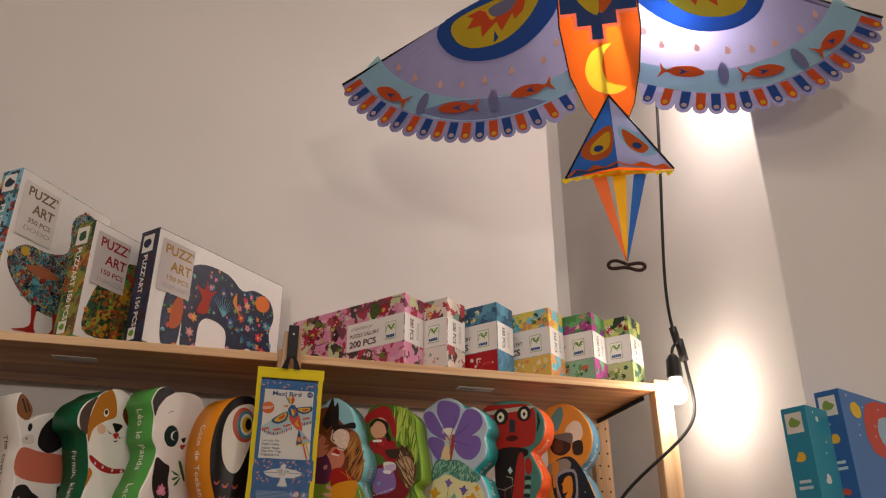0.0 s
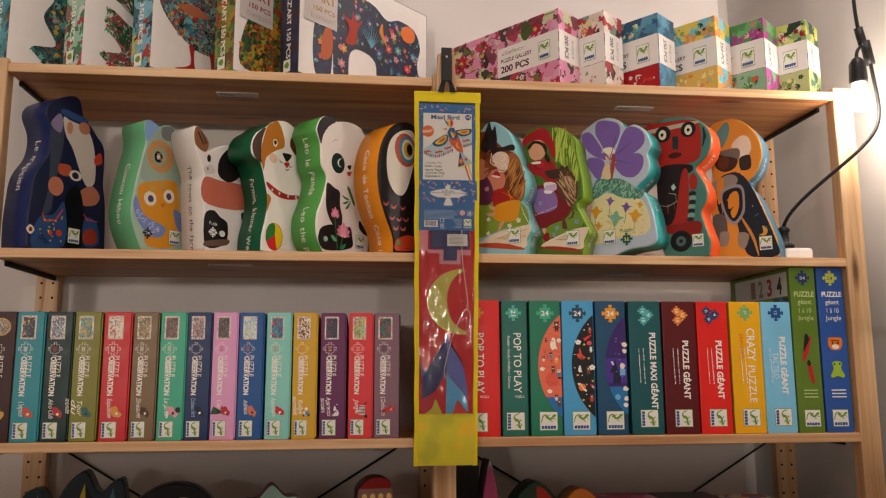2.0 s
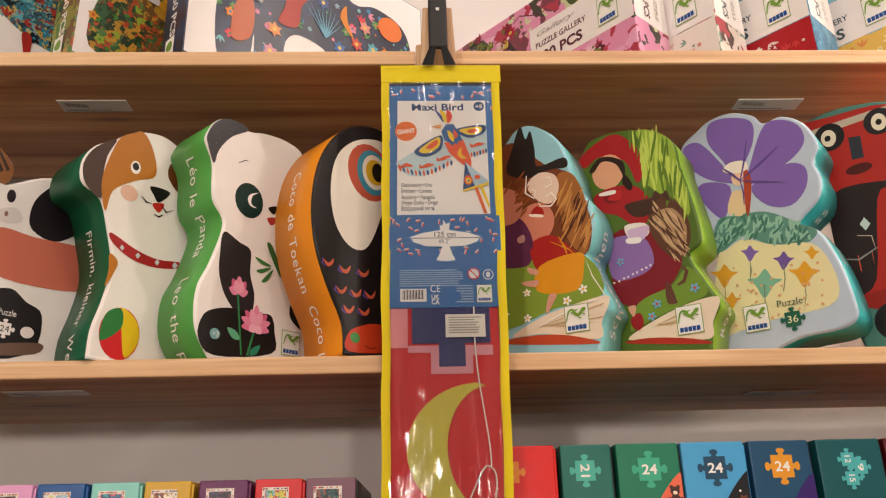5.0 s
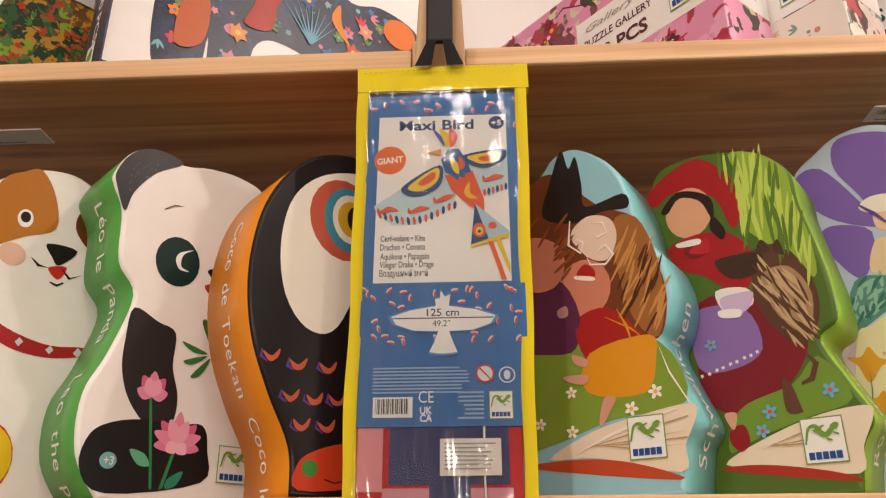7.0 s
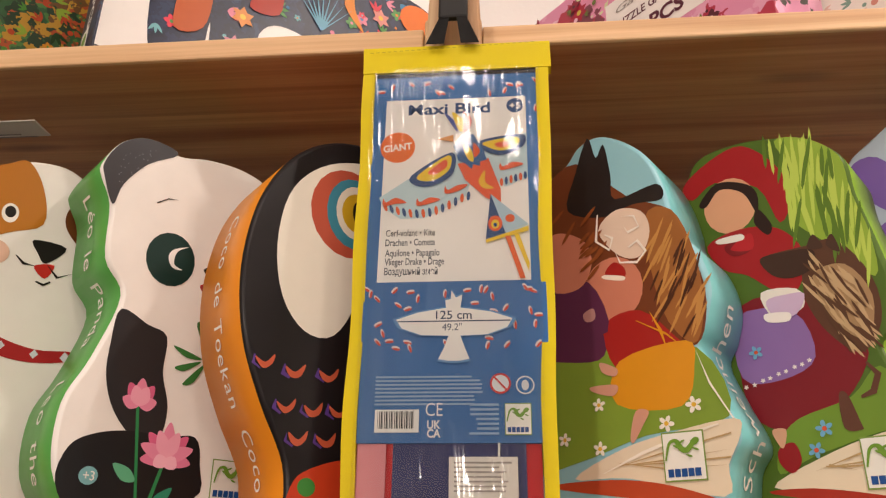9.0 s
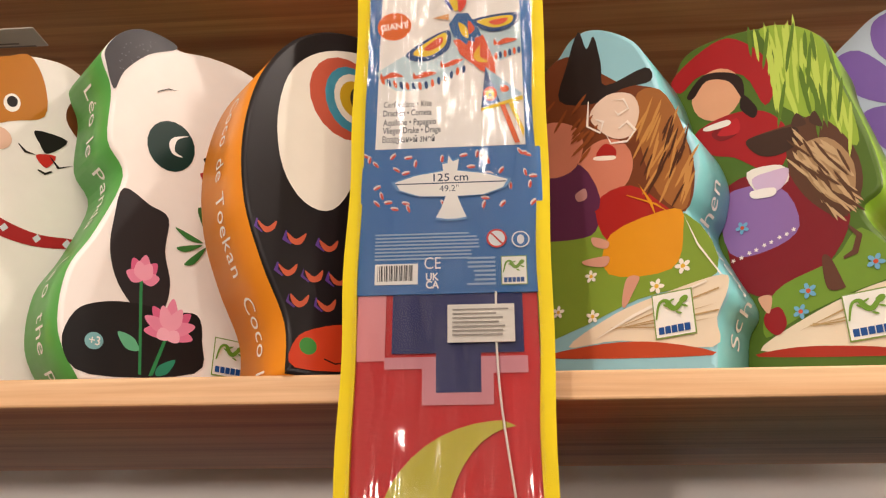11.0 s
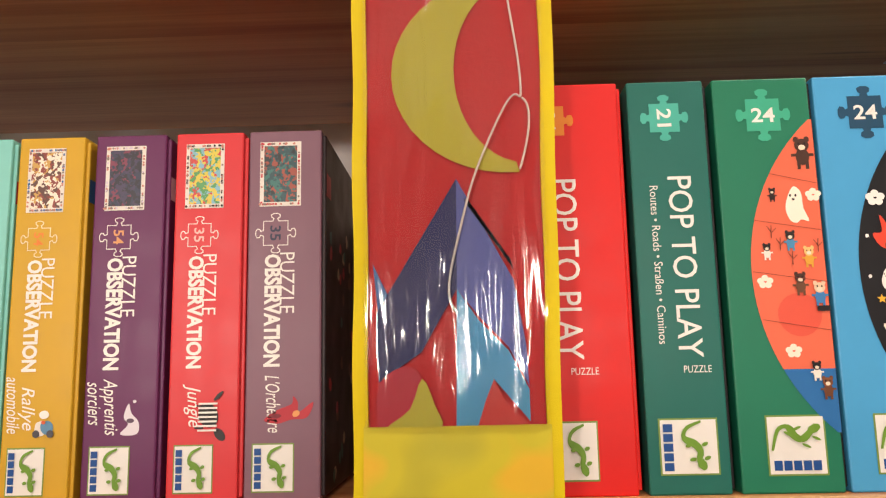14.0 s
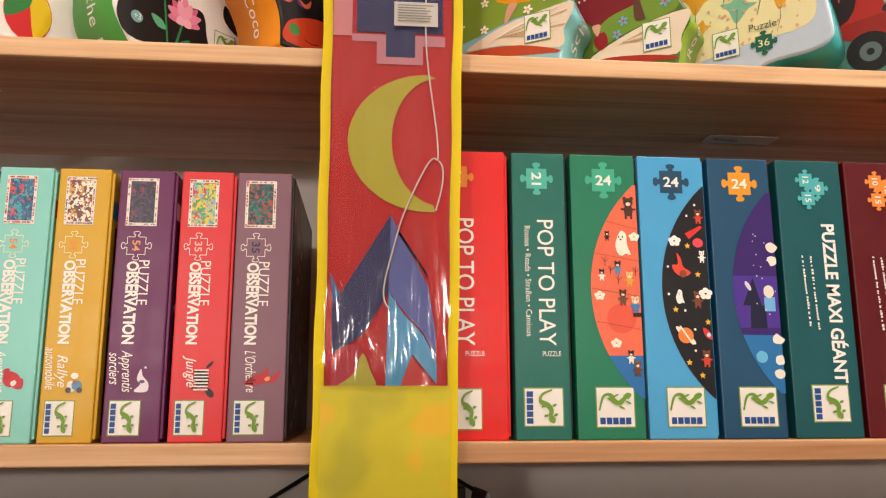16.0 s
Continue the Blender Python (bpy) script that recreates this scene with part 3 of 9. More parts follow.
for k, (colour, x, w, word) in enumerate(GIANT):
    h = 0.262
    words = ("pop to play", "pop to play", "", "", "", "giant", "giant", "giant", "crazy", "tactile giant")[k]
    b = spine_box(x, w, h, 0.255, colour, f"{word} {words} puzzle box standing upright on the shelf".replace("  ", " "), "#1a1a1c" if k in (1, 2, 4, 5, 7) else colour)
    u = lambda f: f * w
    v = lambda f: (1 - f) * h
    if k == 0:
        printed("piece_mark", b, [("#e58b2a", jigsaw(u(0.30), v(0.095), 0.016)), (WHITE, lettering("24", (u(0.30), v(0.095)), 0.013, 0.009, -90, 0.02))], label="orange puzzle piece print")
        printed("title", b, [(WHITE, lettering("POP TO PLAY", (u(0.42), v(0.465)), h * 0.44, 0.0165, -90, 0.005)), (WHITE, lettering("PUZZLE", (u(0.54), v(0.712)), 0.017, 0.0045))], label="white printed title lettering")
        printed("maker_patch", b, maker_patch(u(0.18), v(0.965), 0.030, 0.036, True), label="white square patch with a green squiggle")
    elif k == 1:
        printed("piece_mark", b, [("#4bb3a0", jigsaw(u(0.46), v(0.095), 0.0155)), (WHITE, lettering("21", (u(0.46), v(0.095)), 0.012, 0.009, -90, 0.02))], label="teal puzzle piece print")
        printed("title", b, [(WHITE, lettering("POP TO PLAY", (u(0.60), v(0.465)), h * 0.44, 0.0155, -90, 0.005)), (WHITE, lettering("Routes • Roads • Straßen • Caminos", (u(0.27), v(0.46)), h * 0.385, 0.0055, -90)), (WHITE, lettering("PUZZLE", (u(0.66), v(0.712)), 0.017, 0.0045))], label="white printed title lettering")
        printed("maker_patch", b, maker_patch(u(0.14), v(0.955), 0.036, 0.034, True), label="white square patch with a green squiggle")
    elif k in (2, 3, 4):
        tint, top, low = (("#3fae8c", "#e66e50", "#2a6fae"), ("#1f4a66", "#16171c", "#16171c"), ("#e0982a", "#38206b", "#2672ae"))[k - 2]
        printed("piece_mark", b, [(tint, jigsaw(u(0.50), v(0.095), 0.0175)), (WHITE, lettering("24", (u(0.50), v(0.095)), 0.015, 0.0095, 0, 0.02))], label="puzzle piece print with a number")
        r, reach = 0.133, (0.047, 0.046, 0.044)[k - 2]
        cu, cv = u(1.0) - reach + r, v(0.487)
        art = [(top, segment(cu, cv, r, u(0.985)))]
        rnd = random.Random(40 + k)
        if k != 3:
            art.append((low, segment(cu, cv, r, u(0.985), -1, v(0.70 if k == 2 else 0.64))))
        if k == 4:
            art.append(("#4a3192", segment(cu, cv, r, u(0.985), v(0.64), v(0.43))))
            art += [("#1a1d3c", [(u(0.52), v(0.62)), (u(0.54), v(0.54)), (u(0.42), v(0.54)), (u(0.60), v(0.44)), (u(0.72), v(0.54)), (u(0.78), v(0.54)), (u(0.78), v(0.62))]), ("#6fb3e0", slab(u(0.76), v(0.56), u(0.93), v(0.51))), ("#e9dcc8", oval(u(0.84), v(0.49), 0.005, 0.006)), ("#69b8dc", oval(u(0.66), v(0.72), 0.0055, 0.0055)), ("#d9d4e0", oval(u(0.52), v(0.47), 0.002, 0.005, 12, 30))]
            art += [(("#e9dcc8", "#d9c9e6")[n % 2], oval(u(0.62 + 0.33 * rnd.random()), v(0.28 + 0.30 * rnd.random()), 0.0007, 0.0007, 6)) for n in range(16)]
            art += [("#ece4d6", blob(u(0.93), v(f), 0.005, n)) for n, f in enumerate((0.33, 0.38, 0.66, 0.73, 0.78))]
        elif k == 2:
            art.append(("#e25a45", oval(u(0.69), v(0.59), 0.0135, 0.0135, 24)))
            for fu, fv in ((0.38, 0.51), (0.60, 0.675), (0.93, 0.30)):
                art += puff(u(fu), v(fv), 0.0040, "#f5ead6")
            art += ghost(u(0.74), v(0.325), 0.0085, "#f6efdc")
            for n, (fu, fv, size, c, c2) in enumerate(((0.86, 0.20, 0.0075, "#4a3026", "#4a3026"), (0.52, 0.30, 0.0032, "#2a1f1e", "#2a1f1e"), (0.42, 0.44, 0.0038, "#efe9de", "#1d1a1c"), (0.66, 0.415, 0.0046, "#4a8fb8", "#2c2422"), (0.83, 0.455, 0.0048, "#e0a53c", "#efc27a"), (0.72, 0.52, 0.0052, "#6b4630", "#4a3026"), (0.90, 0.545, 0.0056, "#3f7fb8", "#e8c9a8"), (0.80, 0.725, 0.0042, "#efe9de", "#1d1a1c"), (0.89, 0.765, 0.0050, "#6b4028", "#7a4a2e"))):
                art += critter(u(fu), v(fv), size, c, c2)
            art.append(("#1d1a1c", slab(u(0.86), v(0.583), u(0.985), v(0.570))))
            art += [("#5a2f22", stick) for fu, fv in ((0.47, 0.39), (0.55, 0.42), (0.66, 0.455), (0.92, 0.425)) for stick in twig(u(fu), v(fv), 0.004)]
            for fv, f0 in ((0.245, 0.50), (0.36, 0.31), (0.485, 0.26), (0.60, 0.32)):
                art.append(("#8a3a2c", [(u(f0), v(fv)), (u(0.985), v(fv + 0.028)), (u(0.985), v(fv + 0.0292)), (u(f0), v(fv + 0.0012))]))
        else:
            for n, (fu, fv, size, c, c2) in enumerate(((0.88, 0.225, 0.0048, "#c9402e", "#7a4428"), (0.90, 0.37, 0.0040, "#f3f0ea", "#f3f0ea"), (0.80, 0.525, 0.0056, "#7a4428", "#7a4428"), (0.88, 0.73, 0.0054, "#c9402e", "#7a4428"))):
                art += critter(u(fu), v(fv), size, c, c2)
            art += [("#d9342e", [(u(0.66), v(0.285)), (u(0.90), v(0.255)), (u(0.93), v(0.262)), (u(0.72), v(0.305))]), ("#df4a5c", oval(u(0.85), v(0.318), 0.0050, 0.0044)), ("#e04a34", catmull([(u(0.52), v(0.355)), (u(0.58), v(0.375)), (u(0.61), v(0.405)), (u(0.72), v(0.425)), (u(0.62), v(0.44)), (u(0.50), v(0.43)), (u(0.44), v(0.40)), (u(0.53), v(0.395))], 4)), ("#8a4a28", oval(u(0.60), v(0.43), 0.0034, 0.0036))]
            art += puff(u(0.50), v(0.312), 0.0048, "#f3f0ea") + puff(u(0.92), v(0.50), 0.0052, "#f3f0ea") + ghost(u(0.53), v(0.512), 0.0048, "#f3f0ea")
            art += [("#f3ead8", oval(u(0.59), v(0.647), 0.0120, 0.0030, 20, -42)), ("#e8823a", oval(u(0.59), v(0.647), 0.0072, 0.0072, 22)), ("#f3ead8", [(u(0.50), v(0.615)), (u(0.52), v(0.612)), (u(0.70), v(0.676)), (u(0.68), v(0.680))]), ("#d9342e", catmull([(u(0.85), v(0.62)), (u(0.95), v(0.635)), (u(0.975), v(0.66)), (u(0.88), v(0.65))], 4)), ("#9fd3ea", oval(u(0.93), v(0.645), 0.0020, 0.0020, 10))]
            for fu, fv in ((0.69, 0.33), (0.82, 0.432), (0.46, 0.557), (0.93, 0.60), (0.80, 0.785), (0.62, 0.74)):
                art.append(("#eebb3c", [(u(fu) + (0.0031 if j % 2 == 0 else 0.0014) * math.sin(math.tau * j / 10), v(fv) + (0.0031 if j % 2 == 0 else 0.0014) * math.cos(math.tau * j / 10)) for j in range(10)]))
            art += [("#f3f0ea", oval(u(fu), v(fv), 0.0012, 0.0012, 10)) for fu, fv in ((0.83, 0.18), (0.38, 0.405), (0.37, 0.503), (0.73, 0.626), (0.70, 0.22), (0.60, 0.56), (0.72, 0.70))]
        printed("disc_picture", b, art, label="round picture with small coloured figures", step=0.000012)
        printed("maker_patch", b, maker_patch(u(0.26), v(0.960), 0.036, 0.036), label="white square patch with a green squiggle")
    else:
        bits = {5: "#4fb3b5", 6: "#e58b3a", 7: "#22406b", 8: "#7fae6a", 9: "#1f4f8c"}[k]
        spots = ((0.45, 0.075), (0.62, 0.105), (0.46, 0.145)) if k in (5, 6) else (((0.32, 0.075), (0.58, 0.10), (0.38, 0.135)) if k == 7 else ((0.50, 0.085),))
        marks = []
        for n, (fu, fv) in enumerate(spots):
            marks += [(bits, jigsaw(u(fu), v(fv), 0.0105 if len(spots) > 1 else 0.0165, 0)), (WHITE if k < 7 else "#bfd0e0", lettering((("12", "9", "15"), ("10", "12", "15"), ("6", "4", "9"), ("P",), ("12",))[k - 5][n], (u(fu), v(fv)), 0.007, 0.006, -90, 0.01))]
        printed("piece_mark", b, marks, label="puzzle piece print with numbers")
        title = []
        if k == 5:
            title.append((WHITE, lettering("PUZZLE MAXI GÉANT", (u(0.72), v(0.525)), h * 0.57, 0.0125, -90, 0.03)))
        elif k in (6, 7):
            title.append((WHITE, lettering("PUZZLE GÉANT", (u(0.66), v(0.52)), h * 0.44, 0.0125, -90, 0.03)))
        elif k == 9:
            title += [(WHITE, lettering("PUZZLE GÉANT", (u(0.66), v(0.49)), h * 0.44, 0.0125, -90, 0.03)), ("#cfe6f2", lettering("TACTILO", (u(0.40), v(0.49)), h * 0.20, 0.0125, -90))]
        else:
            title += [(WHITE, lettering("CRAZY", (u(0.64), v(0.33)), h * 0.25, 0.0175, -90, 0.01)), (WHITE, lettering("PUZZLE", (u(0.62), v(0.63)), h * 0.28, 0.0155, -90, 0.0)), ("#e06a2a", lettering("plum'zules", (u(0.36), v(0.34)), h * 0.18, 0.009, -90))]
        for row, fu in enumerate((0.42, 0.26) if k != 9 else (0.22,)):
            n, at = 0, 0.36
            rnd = random.Random(70 + 3 * k + row)
            while at < 0.62:
                step = 0.004 + 0.006 * rnd.random()
                tall = rnd.choice((0.0008, 0.0008, 0.0013))
                title.append((WHITE, slab(u(fu) - 0.0008, v(at + step), u(fu) + tall, v(at))))
                at += step + rnd.choice((0.0025, 0.0025, 0.009))
        printed("title", b, title, label="white printed title lettering")
        printed("maker_patch", b, maker_patch(u(0.26), v(0.945), 0.036, 0.034, True), label="white square patch with a green squiggle")

NUMBERS = pattern("number_cover", ["#2f5a3a", "#17301f", "#6f9a4a", "#c9c4b4", "#3a6f8a", "#a8452f"], 45.0)
for k, (colour, x, w, word) in enumerate((("#5f7d2a", 0.7165, 0.056, "moss green"), ("#2f59a5", 0.7755, 0.058, "blue"))):
    h, d = 0.334, 0.26
    b = spine_box(x, w, h, d, colour, f"tall {word} giant jungle puzzle box standing on the shelf", "#22301f")
    u = lambda f: f * w
    v = lambda f: (1 - f) * h
    soft = "#b9c98a" if k == 0 else WHITE
    printed("piece_mark", b, [("#26396b" if k == 0 else "#c9d04a", jigsaw(u(0.5), v(0.065), 0.0155)), (WHITE if k == 0 else "#2f59a5", lettering("54", (u(0.5), v(0.065)), 0.011, 0.007))], label="puzzle piece print with a number")
    printed("title", b, [(soft, lettering("PUZZLE", (u(0.52), v(0.165)), 0.043, 0.0105, 0, 0.03)), (soft, lettering("géant", (u(0.52), v(0.212)), 0.030, 0.010, 0, 0.01)), (soft, lettering("1 à 10", (u(0.52), v(0.265)), 0.026, 0.010)), (soft, lettering("Jungle", (u(0.52), v(0.31)), 0.034, 0.010))] + [(soft, slab(u(0.25), v(f + 0.007), u(0.78), v(f))) for f in (0.745, 0.765, 0.785)], label="printed title lettering")
    if k == 0:
        art = [("#b5242a", catmull([(u(0.30), v(0.58)), (u(0.42), v(0.47)), (u(0.70), v(0.42)), (u(0.60), v(0.48)), (u(0.52), v(0.53))], 4)), ("#17211a", catmull([(u(0.35), v(0.52)), (u(0.45), v(0.41)), (u(0.60), v(0.44)), (u(0.45), v(0.49))], 4)), ("#b5242a", catmull([(u(0.48), v(0.60)), (u(0.62), v(0.60)), (u(0.70), v(0.71)), (u(0.55), v(0.68))], 4)), ("#17211a", oval(u(0.52), v(0.585), 0.004, 0.006))]
    else:
        art = [("#e07a2a", catmull([(u(0.28), v(0.435)), (u(0.40), v(0.43)), (u(0.60), v(0.43)), (u(0.76), v(0.435)), (u(0.78), v(0.475)), (u(0.66), v(0.505)), (u(0.38), v(0.505)), (u(0.26), v(0.475))], 4)), ("#efe4d4", oval(u(0.52), v(0.488), 0.008, 0.005)), ("#1c1712", oval(u(0.42), v(0.465), 0.002, 0.002)), ("#1c1712", oval(u(0.62), v(0.465), 0.002, 0.002)), ("#1c1712", slab(u(0.36), v(0.452), u(0.68), v(0.448))),
               ("#9dbf3a", catmull([(u(0.34), v(0.585)), (u(0.52), v(0.575)), (u(0.70), v(0.585)), (u(0.66), v(0.62)), (u(0.78), v(0.66)), (u(0.70), v(0.675)), (u(0.52), v(0.665)), (u(0.32), v(0.675)), (u(0.26), v(0.66)), (u(0.38), v(0.62))], 4)), ("#1c1712", oval(u(0.42), v(0.592), 0.002, 0.002)), ("#1c1712", oval(u(0.62), v(0.592), 0.002, 0.002))]
    printed("animal_motif", b, art, label="small coloured cut-out figures")
    printed("maker_patch", b, maker_patch(u(0.22), v(0.965), 0.034, 0.034), label="white square patch with a green squiggle")
    if k == 0:
        cover = [(NUMBERS, slab(0.01, 0.01, 0.235, h - 0.06)), ("#c9c7bf", slab(0.01, h - 0.058, 0.235, h - 0.008))]
        cover += [(c, lettering(t, (a, h - 0.034), 0.020, 0.036, 0, 0.03)) for t, c, a in (("4", "#232a26", 0.205), ("3", "#b5313a", 0.165), ("2", "#7a8a5a", 0.128), ("1", "#8a7a5a", 0.095))]
        printed("cover", b, cover, lambda a, z, lift: (-lift, 0.245 - a, z), label="picture cover with big numbers")



def petal(cx, cy, turn, long, wide):
    """A pointed petal that grows from a point."""
    c, q = math.cos(radians(turn)), math.sin(radians(turn))
    return [(cx + x * c - y * q, cy + x * q + y * c) for x, y in ((0, 0), (0.35 * long, 0.5 * wide), (0.75 * long, 0.36 * wide), (long, 0), (0.75 * long, -0.36 * wide), (0.35 * long, -0.5 * wide))]


SHAPES = {}
SHAPES['dog'] = ([(-0.6, 0.5), (-0.5, 3.6), (0.3, 6.8), (0.8, 10.5), (-0.1, 14.3), (-1.3, 17.5), (-3.4, 18.7), (-3.7, 21.0), (-2.6, 23.2), (-0.5, 24.8), (1.3, 26.3), (3.4, 27.2), (5.8, 27.3), (8.1, 25.8), (9.2, 22.3), (8.6, 18.2), (10.4, 14.2), (12.9, 8.6), (13.7, 2.7)],
    [
        ('#4a3830', 'p', [(-1.3, 17.5), (-3.1, 18.6), (-3.6, 20.8), (-2.5, 23.1), (-0.4, 24.8), (-1.2, 22.5), (-1.4, 19.8)]),
        ('#b8741f', 'p', [(-0.2, 24.8), (1.3, 26.2), (2.6, 26.8), (4.0, 24.9), (4.5, 22.1), (2.2, 20.7), (-0.1, 18.8), (-0.6, 16.3), (-1.2, 17.8), (-1.4, 20.3)]),
        ('#6b3d1c', 'p', [(6.8, 24.8), (8.0, 24.1), (8.1, 20.8), (6.3, 22.1), (6.0, 23.6)]),
        ('#f4f0ea', 'e', [(2.1, 22.3), (0.59, 0.78)]),
        ('#1c1614', 'e', [(2.1, 22.4), (0.38, 0.47)]),
        ('#15110f', 'p', [(4.1, 20.7), (6.5, 20.7), (5.3, 19.1), (4.6, 19.7)]),
        ('#c22a22', 'p', [(4.5, 18.7), (5.9, 19.1), (5.4, 17.9)]),
        ('#e2b9a2', 'e', [(1.7, 19.1), (1.0, 0.93)]),
        ('#a82325', 'p', [(0.3, 14.1), (3.1, 13.0), (5.8, 12.5), (8.4, 12.8), (8.4, 12.1), (5.6, 11.5), (2.8, 11.8), (0.5, 13.1)]),
        ('#b8741f', 'p', [(0.4, 11.8), (1.4, 11.1), (1.0, 9.6), (0.3, 8.2), (0.5, 10.0)]),
        ('#d0262a', 'e', [(2.5, 3.6), (2.2, 2.74)]),
        ('#e5c31f', 'p', [(2.4, 6.3), (4.2, 5.2), (4.6, 3.0), (3.3, 1.2), (2.7, 3.8)]),
        ('#2f7d3c', 'p', [(0.8, 5.4), (2.4, 6.2), (2.6, 4.2), (0.5, 2.6)]),
        ('#1d1512', 'g', [(3.1, 19.2), (3.7, 18.6), (4.6, 18.7), (4.6, 18.7), (3.8, 18.8), (3.2, 19.2)]),
        ('#1d1512', 'g', [(5.3, 19.1), (6.2, 18.1), (7.3, 18.8), (7.3, 18.8), (6.3, 18.3), (5.3, 19.1)]),
        ('#1d1512', 'g', [(4.8, 17.5), (5.4, 17.3), (5.9, 17.7), (5.8, 17.8), (5.4, 17.5), (4.9, 17.6)]),
        ('#cfd6dc', 'g', [(1.4, 12.7), (1.6, 13.1), (1.9, 12.8), (1.7, 12.4)]),
        ('#cfd6dc', 'g', [(3.2, 12.3), (3.5, 12.7), (3.8, 12.4), (3.5, 12.0)]),
        ('#cfd6dc', 'g', [(5.5, 12.1), (5.8, 12.5), (6.1, 12.2), (5.8, 11.8)]),
        ('#cfd6dc', 'g', [(7.6, 12.2), (7.9, 12.7), (8.3, 12.4), (8.0, 11.9)]),
    ])
SHAPES['panda'] = ([(1.1, 1.0), (-0.7, 3.6), (-0.9, 7.6), (0.4, 10.9), (1.6, 15.5), (0.1, 17.9), (-0.3, 21.9), (-1.2, 23.8), (-1.4, 24.8), (-0.5, 26.8), (0.9, 27.9), (2.7, 28.1), (4.2, 27.6), (6.7, 28.2), (9.7, 28.3), (12.0, 27.3), (13.3, 23.3), (12.4, 18.7), (10.7, 14.8), (12.7, 11.5), (13.8, 7.8), (13.8, 3.0)],
    [
        ('#37363a', 'p', [(-0.2, 21.9), (-1.1, 23.8), (-1.3, 24.9), (-0.5, 26.7), (0.9, 27.8), (2.6, 28.0), (3.9, 27.5), (1.8, 25.9), (0.3, 23.7)]),
        ('#10332f', 'e', [(4.6, 19.0), (1.86, 2.07)]),
        ('#f2f0ec', 'p', [(5.8, 20.3), (5.0, 19.7), (4.9, 18.7), (5.6, 18.4), (4.8, 18.4), (4.4, 19.1), (4.7, 19.8)]),
        ('#17130f', 'p', [(7.2, 18.9), (8.4, 19.4), (8.0, 18.3)]),
        ('#b03a36', 'p', [(7.1, 17.6), (8.5, 18.0), (7.8, 16.9)]),
        ('#2a292c', 'p', [(1.7, 14.5), (3.7, 13.8), (5.2, 13.2), (5.3, 10.6), (6.0, 8.3), (5.7, 6.2), (4.1, 5.9), (2.4, 7.5), (1.5, 9.7), (1.4, 12.1)]),
        ('#1b1b1d', 'p', [(-0.0, 5.0), (1.6, 6.0), (3.8, 6.4), (6.2, 6.3), (8.3, 6.5), (8.9, 4.7), (8.6, 2.3), (1.6, 1.1), (-0.4, 2.7)]),
        ('#1b1b1d', 'p', [(11.0, 8.3), (12.4, 7.0), (13.4, 5.5), (12.2, 5.7), (10.9, 6.8)]),
        ('#2f8a52', 'g', [(3.8, 8.2), (4.0, 8.3), (4.9, 1.6), (4.7, 1.6)]),
        ('#2f8a52', 'g', [(6.3, 5.1), (6.5, 5.0), (5.7, 1.7), (5.4, 1.6)]),
        *[(c, 'p', petal(4.0, 8.1, a, n, 0.95)) for c, a, n in (('#d9668f', 60, 1.7), ('#d9668f', 120, 1.7), ('#e88fae', 20, 1.25), ('#e88fae', 160, 1.25), ('#e88fae', 90, 1.9), ('#f0a8c0', 72, 1.4), ('#f0a8c0', 108, 1.4))],
        *[(c, 'p', petal(6.4, 4.9, a, n, 0.95)) for c, a, n in (('#d9668f', 48, 2.1), ('#d9668f', 132, 2.1), ('#e27fa2', -8, 1.8), ('#e27fa2', 188, 1.8), ('#e88fae', 22, 2.0), ('#e88fae', 158, 2.0), ('#e88fae', 90, 2.4), ('#f0a8c0', 68, 1.9), ('#f0a8c0', 112, 1.9), ('#f4b8cc', 215, 1.0), ('#f4b8cc', -40, 1.0))],
        ('#63b48a', 'p', [(2.9, 4.2), (4.0, 4.0), (4.5, 3.2), (3.6, 3.2)]),
        ('#2d8a6c', 'p', [(6.0, 2.4), (7.1, 3.0), (6.7, 2.0), (5.9, 1.7)]),
        ('#7fb8bd', 'e', [(1.5, 3.3), (0.6, 0.57)]),
        ('#3f6b35', 'p', [(7.3, 14.4), (8.0, 14.5), (9.5, 11.6), (9.1, 11.3)]),
        ('#3d7a3c', 'p', [(5.8, 12.7), (8.0, 12.1), (6.8, 12.0)]),
        ('#3d7a3c', 'p', [(6.8, 10.1), (8.3, 11.8), (7.6, 10.3)]),
        ('#3d7a3c', 'p', [(6.1, 11.2), (8.0, 11.9), (6.8, 11.0)]),
        ('#1d1a18', 'g', [(2.9, 23.0), (3.7, 23.6), (4.5, 23.8), (4.5, 23.8), (3.7, 23.7), (2.9, 23.1)]),
        ('#6a6a70', 's', [(-0.3, 23.2), (-0.1, 26.0), (2.7, 27.6), (1.8, 25.9)], (24, 0.12, 0.1, 0, 90)),
    ])
